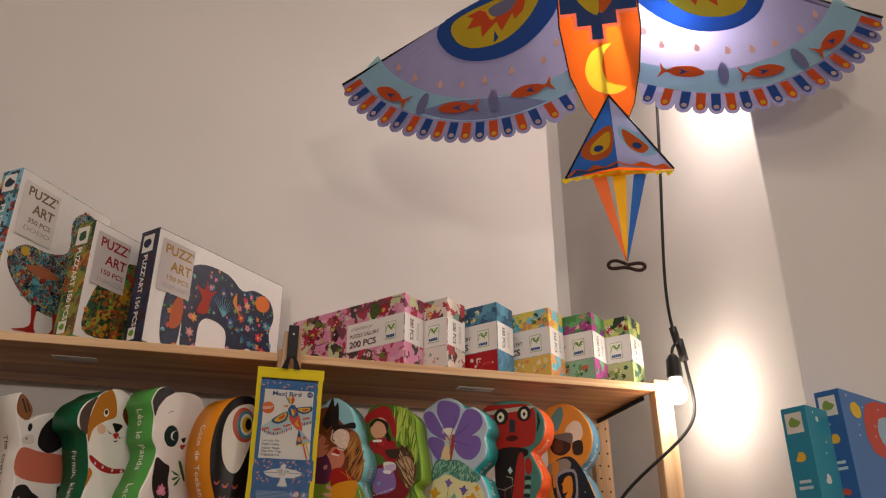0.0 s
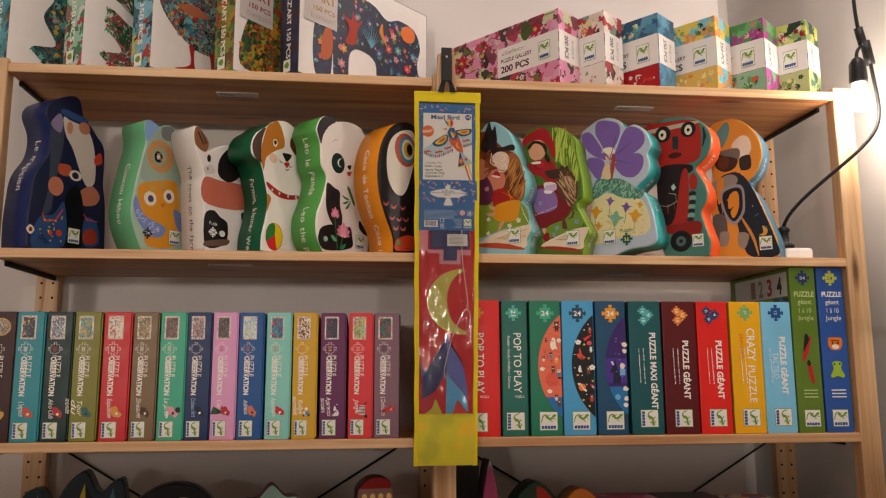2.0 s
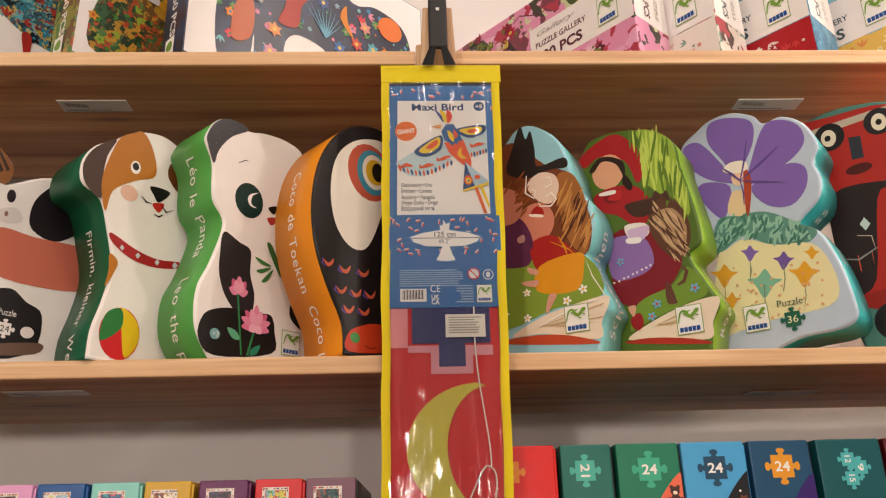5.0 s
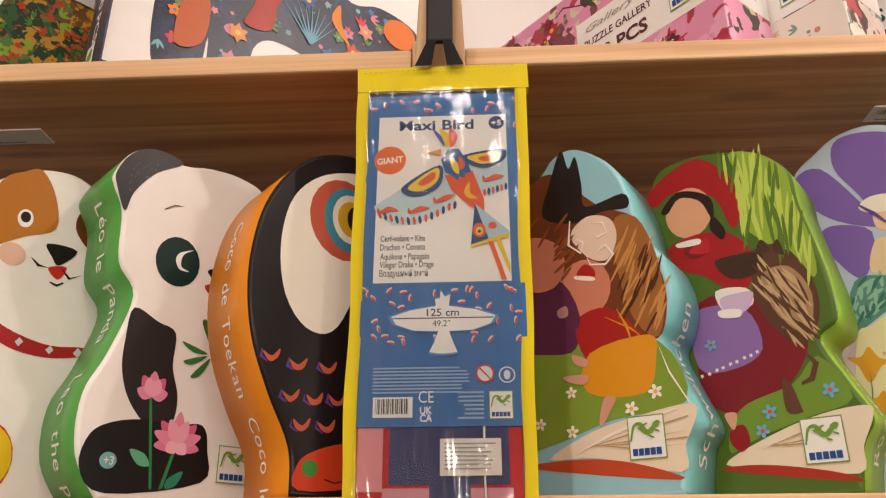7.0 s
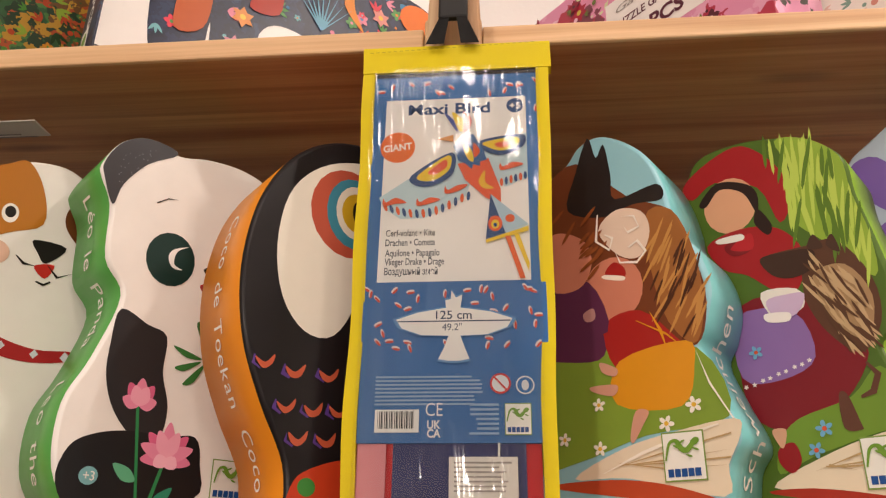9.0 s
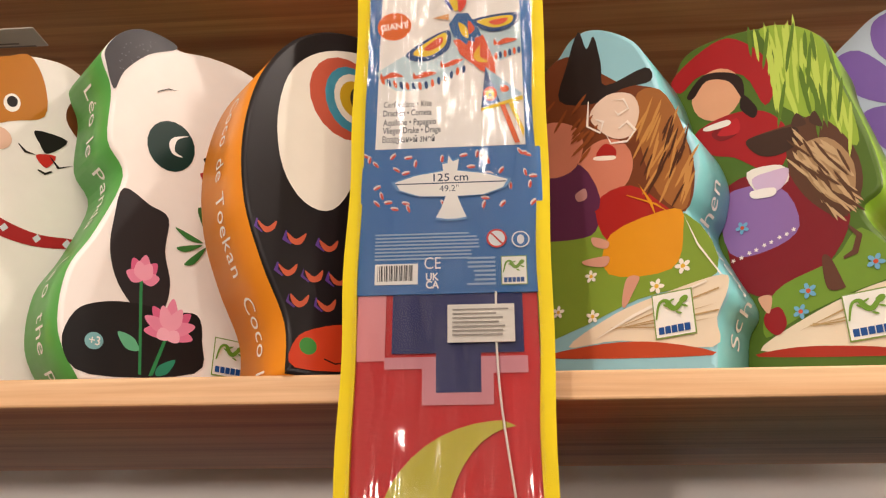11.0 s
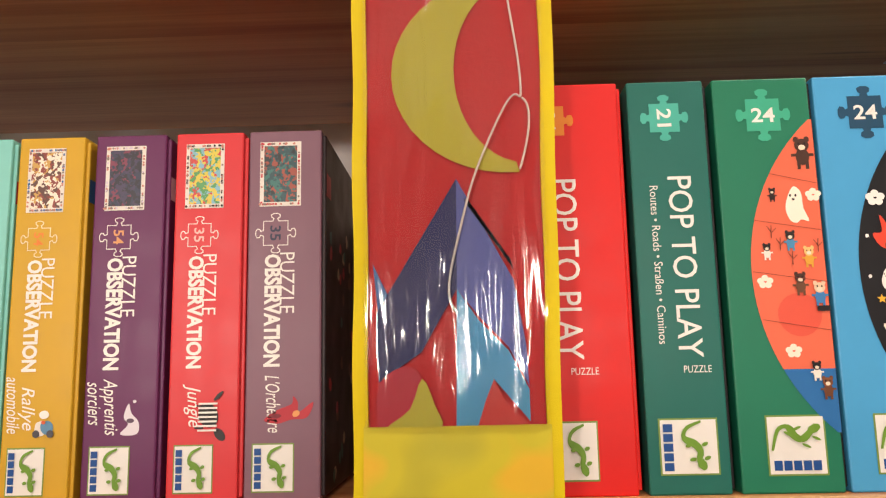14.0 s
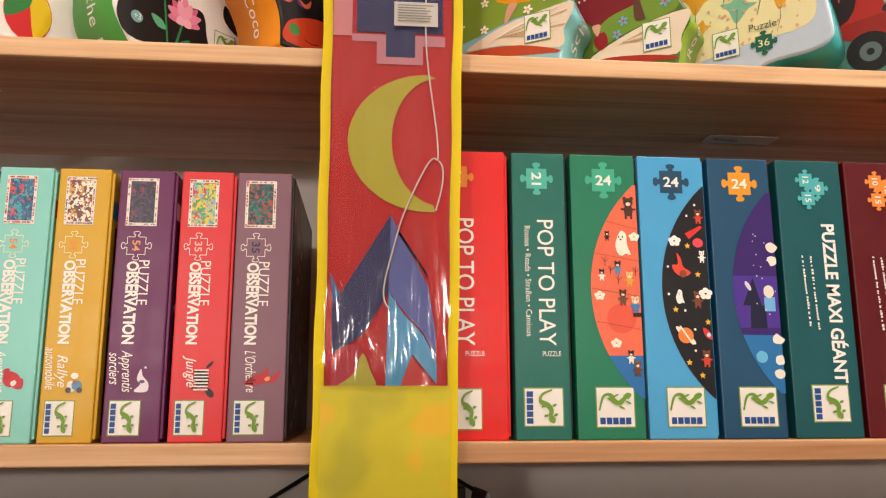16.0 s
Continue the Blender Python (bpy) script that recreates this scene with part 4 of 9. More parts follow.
SHAPES['toucan'] = ([(0.1, 0.7), (-0.2, 3.6), (-2.1, 7.2), (-3.7, 11.1), (-4.3, 15.6), (-3.7, 20.2), (-2.1, 23.7), (0.1, 26.0), (2.7, 27.2), (5.4, 27.3), (8.5, 25.6), (10.4, 20.0), (9.7, 11.3), (7.7, 4.6), (7.2, 1.7)],
    [
        ('#e9e3d5', 'p', [(-1.6, 21.4), (0.1, 23.9), (2.7, 25.4), (5.4, 25.5), (6.2, 21.6), (4.3, 15.2), (2.6, 12.2), (0.4, 12.1), (-1.4, 14.2), (-2.1, 17.7)]),
        ('#b9553f', 'e', [(3.2, 21.4), (3.12, 3.43)]),
        ('#3f8aa0', 'e', [(3.6, 21.5), (2.25, 2.75)]),
        ('#e3dccb', 'e', [(3.8, 21.6), (1.71, 2.11)]),
        ('#c9a322', 'e', [(3.9, 21.6), (1.34, 1.55)]),
        ('#17130f', 'e', [(4.3, 21.7), (0.86, 1.15)]),
        ('#c25a3c', 'p', [(-2.8, 9.9), (-2.5, 9.4), (-2.1, 9.2), (-1.6, 9.6), (-1.5, 10.2), (-2.1, 9.6)]),
        ('#c25a3c', 'p', [(-0.7, 9.6), (-0.4, 9.0), (0.1, 8.9), (0.5, 9.2), (0.7, 9.9), (0.0, 9.3)]),
        ('#c25a3c', 'p', [(1.7, 9.7), (2.0, 9.1), (2.5, 9.0), (3.0, 9.4), (3.1, 10.0), (2.5, 9.4)]),
        ('#c25a3c', 'p', [(-1.1, 7.3), (-0.8, 6.8), (-0.4, 6.6), (0.1, 7.0), (0.2, 7.6), (-0.4, 7.0)]),
        ('#c25a3c', 'p', [(0.8, 7.3), (1.1, 6.7), (1.5, 6.6), (2.0, 6.9), (2.1, 7.6), (1.5, 7.0)]),
        ('#c25a3c', 'p', [(2.6, 7.5), (2.9, 6.9), (3.4, 6.8), (3.9, 7.1), (4.0, 7.8), (3.4, 7.1)]),
        ('#c25a3c', 'p', [(-0.1, 5.5), (0.1, 4.9), (0.6, 4.7), (1.1, 5.1), (1.2, 5.7), (0.6, 5.1)]),
        ('#c25a3c', 'p', [(1.8, 5.5), (2.1, 5.0), (2.6, 4.8), (3.1, 5.1), (3.2, 5.8), (2.6, 5.2)]),
        ('#c9401f', 'p', [(0.5, 2.6), (2.0, 3.6), (4.4, 4.2), (6.4, 3.5), (6.4, 1.6), (0.6, 0.8)]),
        ('#3f8a3a', 'e', [(1.4, 2.3), (0.62, 0.56)]),
        ('#1d1512', 'g', [(2.6, 1.6), (3.4, 1.4), (4.2, 1.6), (4.2, 1.7), (3.4, 1.5), (2.6, 1.7)]),
        ('#5a3a8a', 'g', [(-2.9, 10.0), (-3.0, 9.4), (-2.4, 9.1), (-2.4, 9.2), (-2.8, 9.5), (-2.8, 10.0)]),
        ('#5a3a8a', 'g', [(-0.8, 9.7), (-1.0, 9.0), (-0.4, 8.8), (-0.3, 8.9), (-0.7, 9.2), (-0.7, 9.7)]),
        ('#5a3a8a', 'g', [(1.6, 9.8), (1.4, 9.2), (2.1, 8.9), (2.1, 9.0), (1.7, 9.3), (1.7, 9.8)]),
        ('#5a3a8a', 'g', [(-1.2, 7.4), (-1.4, 6.8), (-0.8, 6.5), (-0.7, 6.6), (-1.1, 6.9), (-1.1, 7.4)]),
        ('#5a3a8a', 'g', [(0.7, 7.4), (0.5, 6.8), (1.1, 6.5), (1.2, 6.6), (0.7, 6.9), (0.7, 7.4)]),
        ('#5a3a8a', 'g', [(2.5, 7.6), (2.3, 6.9), (3.0, 6.6), (3.0, 6.7), (2.6, 7.0), (2.6, 7.6)]),
        ('#5a3a8a', 'g', [(-0.2, 5.5), (-0.4, 4.9), (0.2, 4.6), (0.3, 4.7), (-0.2, 5.0), (-0.2, 5.5)]),
        ('#5a3a8a', 'g', [(1.7, 5.6), (1.6, 5.0), (2.2, 4.7), (2.3, 4.8), (1.8, 5.1), (1.8, 5.6)]),
    ])
SHAPES['pig'] = ([(-15.1, 3.0), (-14.4, 24.6), (-11.7, 25.8), (-10.1, 26.9), (-9.0, 28.1), (-7.4, 28.5), (-5.6, 27.6), (-3.7, 25.7), (-2.7, 23.3), (-2.2, 20.9), (-2.0, 19.3), (-0.7, 17.4), (-0.1, 14.7), (-0.7, 12.3), (-1.4, 10.8), (-0.5, 8.1), (0.6, 5.1), (-0.3, 3.3), (-0.8, 1.0)],
    [
        ('#6f3a1e', 'p', [(-14.3, 21.7), (-12.2, 25.0), (-9.2, 26.6), (-5.3, 22.7), (-2.2, 20.7), (-1.7, 18.1), (-0.6, 15.7), (-0.5, 13.1), (-1.4, 10.9), (-3.9, 11.7), (-8.2, 12.6), (-14.7, 13.9)]),
        ('#9a6230', 'p', [(-4.1, 20.5), (-2.1, 20.7), (-0.8, 17.0), (-0.7, 13.1), (-1.6, 11.0), (-3.5, 13.8)]),
        ('#241d1c', 'p', [(-10.1, 22.8), (-9.3, 25.7), (-8.1, 28.5), (-7.5, 26.6), (-6.8, 27.5), (-6.4, 24.8), (-6.2, 22.7), (-3.0, 23.0), (-2.7, 21.7), (-4.9, 21.9), (-7.2, 21.5)]),
        ('#e0c9b5', 'p', [(-7.7, 20.5), (-6.2, 21.8), (-4.3, 21.2), (-3.8, 19.5), (-4.7, 17.8), (-6.3, 18.3)]),
        ('#7d9a36', 'p', [(-14.8, 11.7), (-11.0, 11.4), (-7.4, 12.0), (-1.4, 10.7), (0.1, 6.2), (-5.3, 5.5), (-10.5, 4.1), (-15.1, 3.9)]),
        ('#c97f66', 'e', [(-6.9, 15.8), (2.26, 2.42)]),
        ('#5b2a4a', 'p', [(-14.6, 15.2), (-9.9, 14.3), (-7.8, 12.5), (-8.3, 10.9), (-11.9, 11.3), (-14.7, 12.1)]),
        ('#a3231f', 'p', [(-7.7, 13.3), (-5.0, 13.9), (-2.5, 11.4), (-1.9, 10.7), (-4.5, 10.1), (-7.1, 10.2)]),
        ('#d9941d', 'p', [(-6.8, 10.6), (-2.1, 11.3), (-1.7, 9.6), (-2.8, 7.1), (-7.2, 7.7)]),
        ('#e4d6bd', 'p', [(-10.6, 3.1), (-7.0, 4.8), (-3.2, 5.6), (0.4, 6.0), (0.6, 5.0), (-0.3, 3.3), (-0.8, 1.5), (-6.7, 2.9)]),
        ('#b5492a', 'p', [(-12.4, 2.6), (-8.0, 2.9), (-3.9, 2.3), (-0.9, 1.0)]),
        ('#5b2a4a', 'p', [(-12.1, 16.8), (-8.7, 16.7), (-7.5, 12.8), (-11.9, 13.4)]),
        ('#c97f66', 'p', [(-11.9, 20.6), (-10.7, 21.1), (-8.8, 19.9), (-8.4, 18.0), (-9.5, 16.4), (-11.8, 16.8)]),
        ('#b88a86', 'p', [(-9.3, 14.4), (-8.5, 14.7), (-8.4, 13.9), (-9.1, 13.8)]),
        ('#a3231f', 'p', [(-7.4, 17.0), (-6.7, 17.8), (-5.9, 17.2), (-6.0, 16.5)]),
        ('#efe2d2', 'p', [(-7.5, 17.0), (-6.0, 16.6), (-6.1, 16.3), (-7.5, 16.7)]),
        ('#c08a48', 's', [(-4.0, 18.8), (-2.5, 19.0), (-0.8, 16.4), (-0.5, 13.1), (-1.3, 11.9), (-3.5, 13.1), (-4.2, 15.9)], (26, 3.2, 0.22, 62, 25)),
        ('#4a2712', 's', [(-4.0, 18.8), (-2.5, 19.0), (-0.8, 16.4), (-0.5, 13.1), (-1.3, 11.9), (-3.5, 13.1), (-4.2, 15.9)], (16, 2.6, 0.18, 62, 25)),
        ('#8a4a22', 's', [(-11.6, 22.5), (-8.4, 22.2), (-7.2, 17.7), (-8.9, 17.0), (-10.7, 21.1)], (14, 2.0, 0.3, 40, 30)),
        ('#efe6da', 'g', [(-7.7, 21.8), (-8.0, 19.7), (-6.9, 18.7), (-6.5, 19.7), (-7.2, 20.1), (-7.2, 20.0), (-6.7, 19.6), (-6.9, 18.9), (-7.8, 19.7), (-7.6, 21.8)]),
        ('#efe6da', 'g', [(-5.9, 21.2), (-4.9, 20.9), (-4.6, 20.1), (-5.4, 19.9), (-5.7, 20.4), (-5.7, 20.4), (-5.4, 19.7), (-4.5, 20.0), (-4.8, 21.0), (-5.9, 21.2)]),
        ('#efe6da', 'g', [(-6.5, 18.6), (-6.2, 17.6), (-4.9, 17.3), (-4.1, 18.1), (-4.7, 19.1), (-5.5, 18.7), (-5.4, 18.6), (-4.8, 18.9), (-4.3, 18.1), (-4.9, 17.5), (-6.1, 17.7), (-6.5, 18.6)]),
        ('#d9941d', 'g', [(-5.4, 13.2), (-3.4, 11.9), (-2.3, 10.9), (-2.3, 10.9), (-3.3, 12.0), (-5.3, 13.2)]),
        ('#d9941d', 'g', [(-4.4, 13.8), (-3.8, 12.2), (-3.3, 10.6), (-3.3, 10.6), (-3.6, 12.3), (-4.4, 13.8)]),
        ('#cf9a84', 'p', [(-8.2, 10.7), (-7.0, 10.1), (-7.2, 9.6), (-8.1, 10.0)]),
        ('#cf9a84', 'p', [(-5.9, 7.1), (-5.0, 7.0), (-5.5, 6.1), (-6.2, 5.1), (-6.4, 5.5)]),
        ('#cf9a84', 'p', [(-9.0, 9.1), (-7.1, 9.0), (-7.4, 8.3), (-8.8, 8.7)]),
        ('#efeadf', 'd', [(-8.5, 7.8), (0.46, 0)], '#e0b43a'),
        ('#efeadf', 'd', [(-2.0, 7.1), (0.53, 0)], '#e0b43a'),
        ('#efeadf', 'd', [(-3.9, 6.1), (0.52, 0)], '#e0b43a'),
        ('#efeadf', 'd', [(-8.6, 4.9), (0.48, 0)], '#e0b43a'),
        ('#efeadf', 'd', [(-11.2, 5.7), (0.46, 0)], '#e0b43a'),
        ('#b79a6a', 'g', [(-8.2, 3.5), (-4.1, 4.3), (0.1, 5.1), (0.1, 5.2), (-4.1, 4.4), (-8.2, 3.5)]),
        ('#b79a6a', 'g', [(-8.0, 3.6), (-4.1, 4.1), (0.0, 4.7), (-0.0, 4.7), (-4.1, 4.1), (-8.0, 3.6)]),
        ('#b79a6a', 'g', [(-7.8, 3.7), (-4.1, 3.8), (-0.1, 4.2), (-0.1, 4.2), (-4.1, 3.9), (-7.8, 3.7)]),
        ('#b79a6a', 'g', [(-7.6, 3.8), (-4.2, 3.6), (-0.1, 3.7), (-0.1, 3.8), (-4.2, 3.7), (-7.6, 3.8)]),
        ('#b79a6a', 'g', [(-7.4, 3.9), (-4.2, 3.3), (-0.2, 3.3), (-0.2, 3.3), (-4.2, 3.4), (-7.3, 3.9)]),
        ('#f1ece2', 'g', [(-1.5, 10.6), (-0.9, 8.3), (0.3, 6.0), (0.4, 6.0), (-0.8, 8.4), (-1.5, 10.6)]),
        ('#efe8da', 'g', [(-8.4, 3.3), (-5.6, 4.3), (-2.6, 5.2), (-0.6, 5.7), (-0.6, 5.8), (-2.7, 5.4), (-5.7, 4.5), (-8.5, 3.3)]),
    ])
SHAPES['hood'] = ([(-11.6, 2.5), (-12.2, 9.5), (-10.5, 13.6), (-11.9, 18.0), (-13.8, 22.8), (-13.1, 26.0), (-11.8, 27.9), (-9.0, 28.2), (-6.3, 27.7), (-3.7, 26.7), (-1.6, 24.4), (-1.3, 21.5), (-0.7, 18.2), (-0.2, 15.0), (-0.2, 12.0), (-1.6, 10.7), (-0.3, 7.5), (0.8, 4.9), (-0.1, 3.1), (-0.7, 0.8)],
    [
        ('#8fae3c', 'p', [(-5.9, 27.2), (-3.7, 26.6), (-1.8, 24.5), (-1.5, 21.6), (-0.9, 18.3), (-1.1, 15.3), (-3.4, 18.1), (-5.7, 21.0), (-4.9, 24.0)]),
        ('#a01d22', 'p', [(-13.2, 25.8), (-10.9, 27.3), (-8.3, 27.7), (-6.1, 25.3), (-5.3, 22.7), (-6.4, 20.7), (-7.6, 23.9), (-10.7, 25.3), (-12.6, 24.4)]),
        ('#d9a07c', 'e', [(-9.8, 23.1), (2.0, 2.25)]),
        ('#a01d22', 'p', [(-11.9, 20.3), (-9.3, 21.0), (-6.6, 20.3), (-5.2, 18.1), (-5.9, 15.6), (-7.4, 15.7), (-9.2, 17.3), (-10.9, 18.2)]),
        ('#7b1a24', 'p', [(-9.9, 15.2), (-5.9, 15.1), (-3.3, 12.8), (-2.4, 10.4), (-4.4, 7.5), (-7.8, 6.1), (-10.2, 7.4), (-10.7, 11.4)]),
        ('#8b6aa5', 'p', [(-10.4, 14.4), (-6.5, 14.0), (-5.6, 10.7), (-7.9, 9.5), (-10.6, 10.0)]),
        ('#5a3a28', 'p', [(-8.0, 18.4), (-5.1, 18.5), (-3.0, 18.4), (-1.3, 15.3), (-1.3, 12.3), (-2.8, 10.5), (-4.6, 12.2), (-5.6, 14.6), (-5.7, 16.9), (-7.6, 17.4)]),
        ('#a78660', 'p', [(-4.9, 16.2), (-2.8, 16.6), (-1.5, 14.1), (-2.3, 11.3), (-4.1, 13.0)]),
        ('#e9e2d8', 'p', [(-8.5, 15.8), (-6.1, 15.6), (-5.8, 14.2), (-7.8, 13.8)]),
        ('#6f9231', 'p', [(-8.7, 5.4), (-7.3, 6.8), (-3.9, 7.8), (-1.9, 9.5), (-0.2, 6.3), (-3.4, 5.3), (-6.8, 4.3), (-9.0, 3.4)]),
        ('#e4d6bd', 'p', [(-9.5, 2.6), (-6.4, 4.2), (-2.6, 5.4), (0.5, 5.7), (0.8, 4.9), (-0.1, 3.1), (-0.7, 1.3), (-5.4, 2.2)]),
        ('#a3301f', 'p', [(-9.7, 2.2), (-7.0, 2.4), (-2.4, 1.6), (-0.8, 0.8)]),
        ('#2a1a16', 'p', [(-12.1, 23.9), (-10.6, 25.2), (-8.6, 24.6), (-7.7, 23.5), (-7.9, 21.9), (-8.7, 23.8), (-10.4, 24.6), (-11.6, 23.5)]),
        ('#2a1a16', 'p', [(-7.8, 22.2), (-7.0, 20.7), (-7.4, 20.0), (-8.2, 21.2)]),
        ('#b9cf5a', 's', [(-7.2, 27.0), (-4.8, 26.2), (-2.3, 24.3), (-1.9, 21.3), (-1.1, 17.9), (-1.1, 15.6), (-2.4, 18.0), (-4.4, 19.5), (-5.8, 20.9), (-5.6, 24.0)], (34, 4.5, 0.28, 88, 22)),
        ('#5a7a26', 's', [(-7.2, 27.0), (-4.8, 26.2), (-2.3, 24.3), (-1.9, 21.3), (-1.1, 17.9), (-2.4, 18.0), (-4.4, 19.5), (-5.8, 20.9), (-5.6, 24.0)], (20, 4.0, 0.3, 85, 25)),
        ('#7b1a1e', 'p', [(-10.6, 19.9), (-9.1, 20.4), (-8.7, 19.2), (-10.0, 19.0)]),
        ('#b5232a', 'p', [(-10.2, 19.6), (-8.6, 20.5), (-8.6, 19.2)]),
        ('#e9e2d8', 'p', [(-11.1, 20.6), (-9.3, 20.6), (-9.2, 20.1), (-10.9, 20.2)]),
        ('#3f2a20', 'p', [(-8.2, 18.3), (-6.4, 18.4), (-4.6, 18.1), (-4.8, 16.8), (-6.2, 16.4), (-7.5, 16.9)]),
        ('#4a3226', 'p', [(-4.9, 18.3), (-4.4, 19.2), (-3.9, 18.1)]),
        ('#4a3226', 'p', [(-3.7, 18.2), (-3.2, 18.9), (-2.9, 17.5)]),
        ('#c4a57c', 's', [(-4.7, 17.1), (-3.3, 17.5), (-2.1, 15.8), (-1.4, 13.1), (-2.1, 11.0), (-3.5, 11.0), (-4.4, 13.2), (-5.2, 15.2)], (44, 2.4, 0.2, -62, 30)),
        ('#5a3c28', 's', [(-4.7, 17.1), (-3.3, 17.5), (-2.1, 15.8), (-1.4, 13.1), (-2.1, 11.0), (-3.5, 11.0), (-4.4, 13.2), (-5.2, 15.2)], (24, 2.2, 0.2, -62, 30)),
        ('#cdb2d0', 'p', [(-8.2, 15.1), (-6.8, 15.3), (-5.6, 15.1), (-6.3, 13.8), (-7.7, 13.8)]),
        ('#efe6e0', 'p', [(-8.4, 14.2), (-6.8, 14.0), (-6.9, 13.4), (-8.3, 13.6)]),
        ('#5f3b2c', 'p', [(-4.6, 8.0), (-4.1, 8.0), (-3.6, 6.1), (-3.6, 5.7), (-4.6, 5.9)]),
        ('#5f3b2c', 'g', [(-3.3, 7.6), (-2.4, 7.8), (-1.9, 9.0), (-2.6, 9.9), (-2.7, 9.8), (-2.3, 9.0), (-2.7, 8.1), (-3.3, 7.8)]),
        ('#8f1c22', 'p', [(-8.8, 5.0), (-7.8, 5.3), (-7.5, 4.1), (-8.2, 3.4), (-8.9, 4.1)]),
        ('#d2a284', 'p', [(-9.1, 6.2), (-8.2, 6.2), (-8.4, 5.2), (-8.7, 5.1)]),
        ('#efe6e0', 'd', [(-10.4, 9.3), (0.16, 0)], '#efe6e0'),
        ('#efe6e0', 'd', [(-9.8, 9.4), (0.16, 0)], '#efe6e0'),
        ('#efe6e0', 'd', [(-9.2, 9.6), (0.16, 0)], '#efe6e0'),
        ('#efe6e0', 'd', [(-8.7, 9.7), (0.15, 0)], '#efe6e0'),
        ('#efe6e0', 'd', [(-8.1, 9.9), (0.15, 0)], '#efe6e0'),
        ('#efe6e0', 'd', [(-7.6, 10.0), (0.15, 0)], '#efe6e0'),
        ('#efe6e0', 'd', [(-7.0, 10.2), (0.15, 0)], '#efe6e0'),
        ('#efe6e0', 'd', [(-6.5, 10.3), (0.15, 0)], '#efe6e0'),
        ('#efe6e0', 'd', [(-6.0, 10.5), (0.15, 0)], '#efe6e0'),
        ('#6fa8c8', 'd', [(-5.8, 6.0), (0.54, 0)], '#c9502e'),
        ('#6fa8c8', 'd', [(-6.5, 4.7), (0.51, 0)], '#c9502e'),
        ('#6fa8c8', 'd', [(-1.5, 7.0), (0.55, 0)], '#c9502e'),
        ('#6fa8c8', 'd', [(-9.4, 11.6), (0.48, 0)], '#c9502e'),
        ('#b79a6a', 'g', [(-6.8, 3.4), (-4.0, 4.2), (-1.6, 4.9), (-1.6, 5.0), (-4.1, 4.3), (-6.8, 3.4)]),
        ('#b79a6a', 'g', [(-6.6, 3.5), (-4.1, 4.0), (-1.7, 4.5), (-1.7, 4.6), (-4.1, 4.0), (-6.6, 3.5)]),
        ('#b79a6a', 'g', [(-6.3, 3.6), (-4.1, 3.7), (-1.8, 4.2), (-1.8, 4.2), (-4.1, 3.8), (-6.3, 3.6)]),
        ('#b79a6a', 'g', [(-6.1, 3.6), (-4.2, 3.5), (-1.8, 3.8), (-1.8, 3.8), (-4.2, 3.6), (-6.1, 3.7)]),
        ('#b79a6a', 'g', [(-5.9, 3.7), (-4.2, 3.3), (-1.9, 3.4), (-1.9, 3.4), (-4.2, 3.3), (-5.9, 3.8)]),
    ])
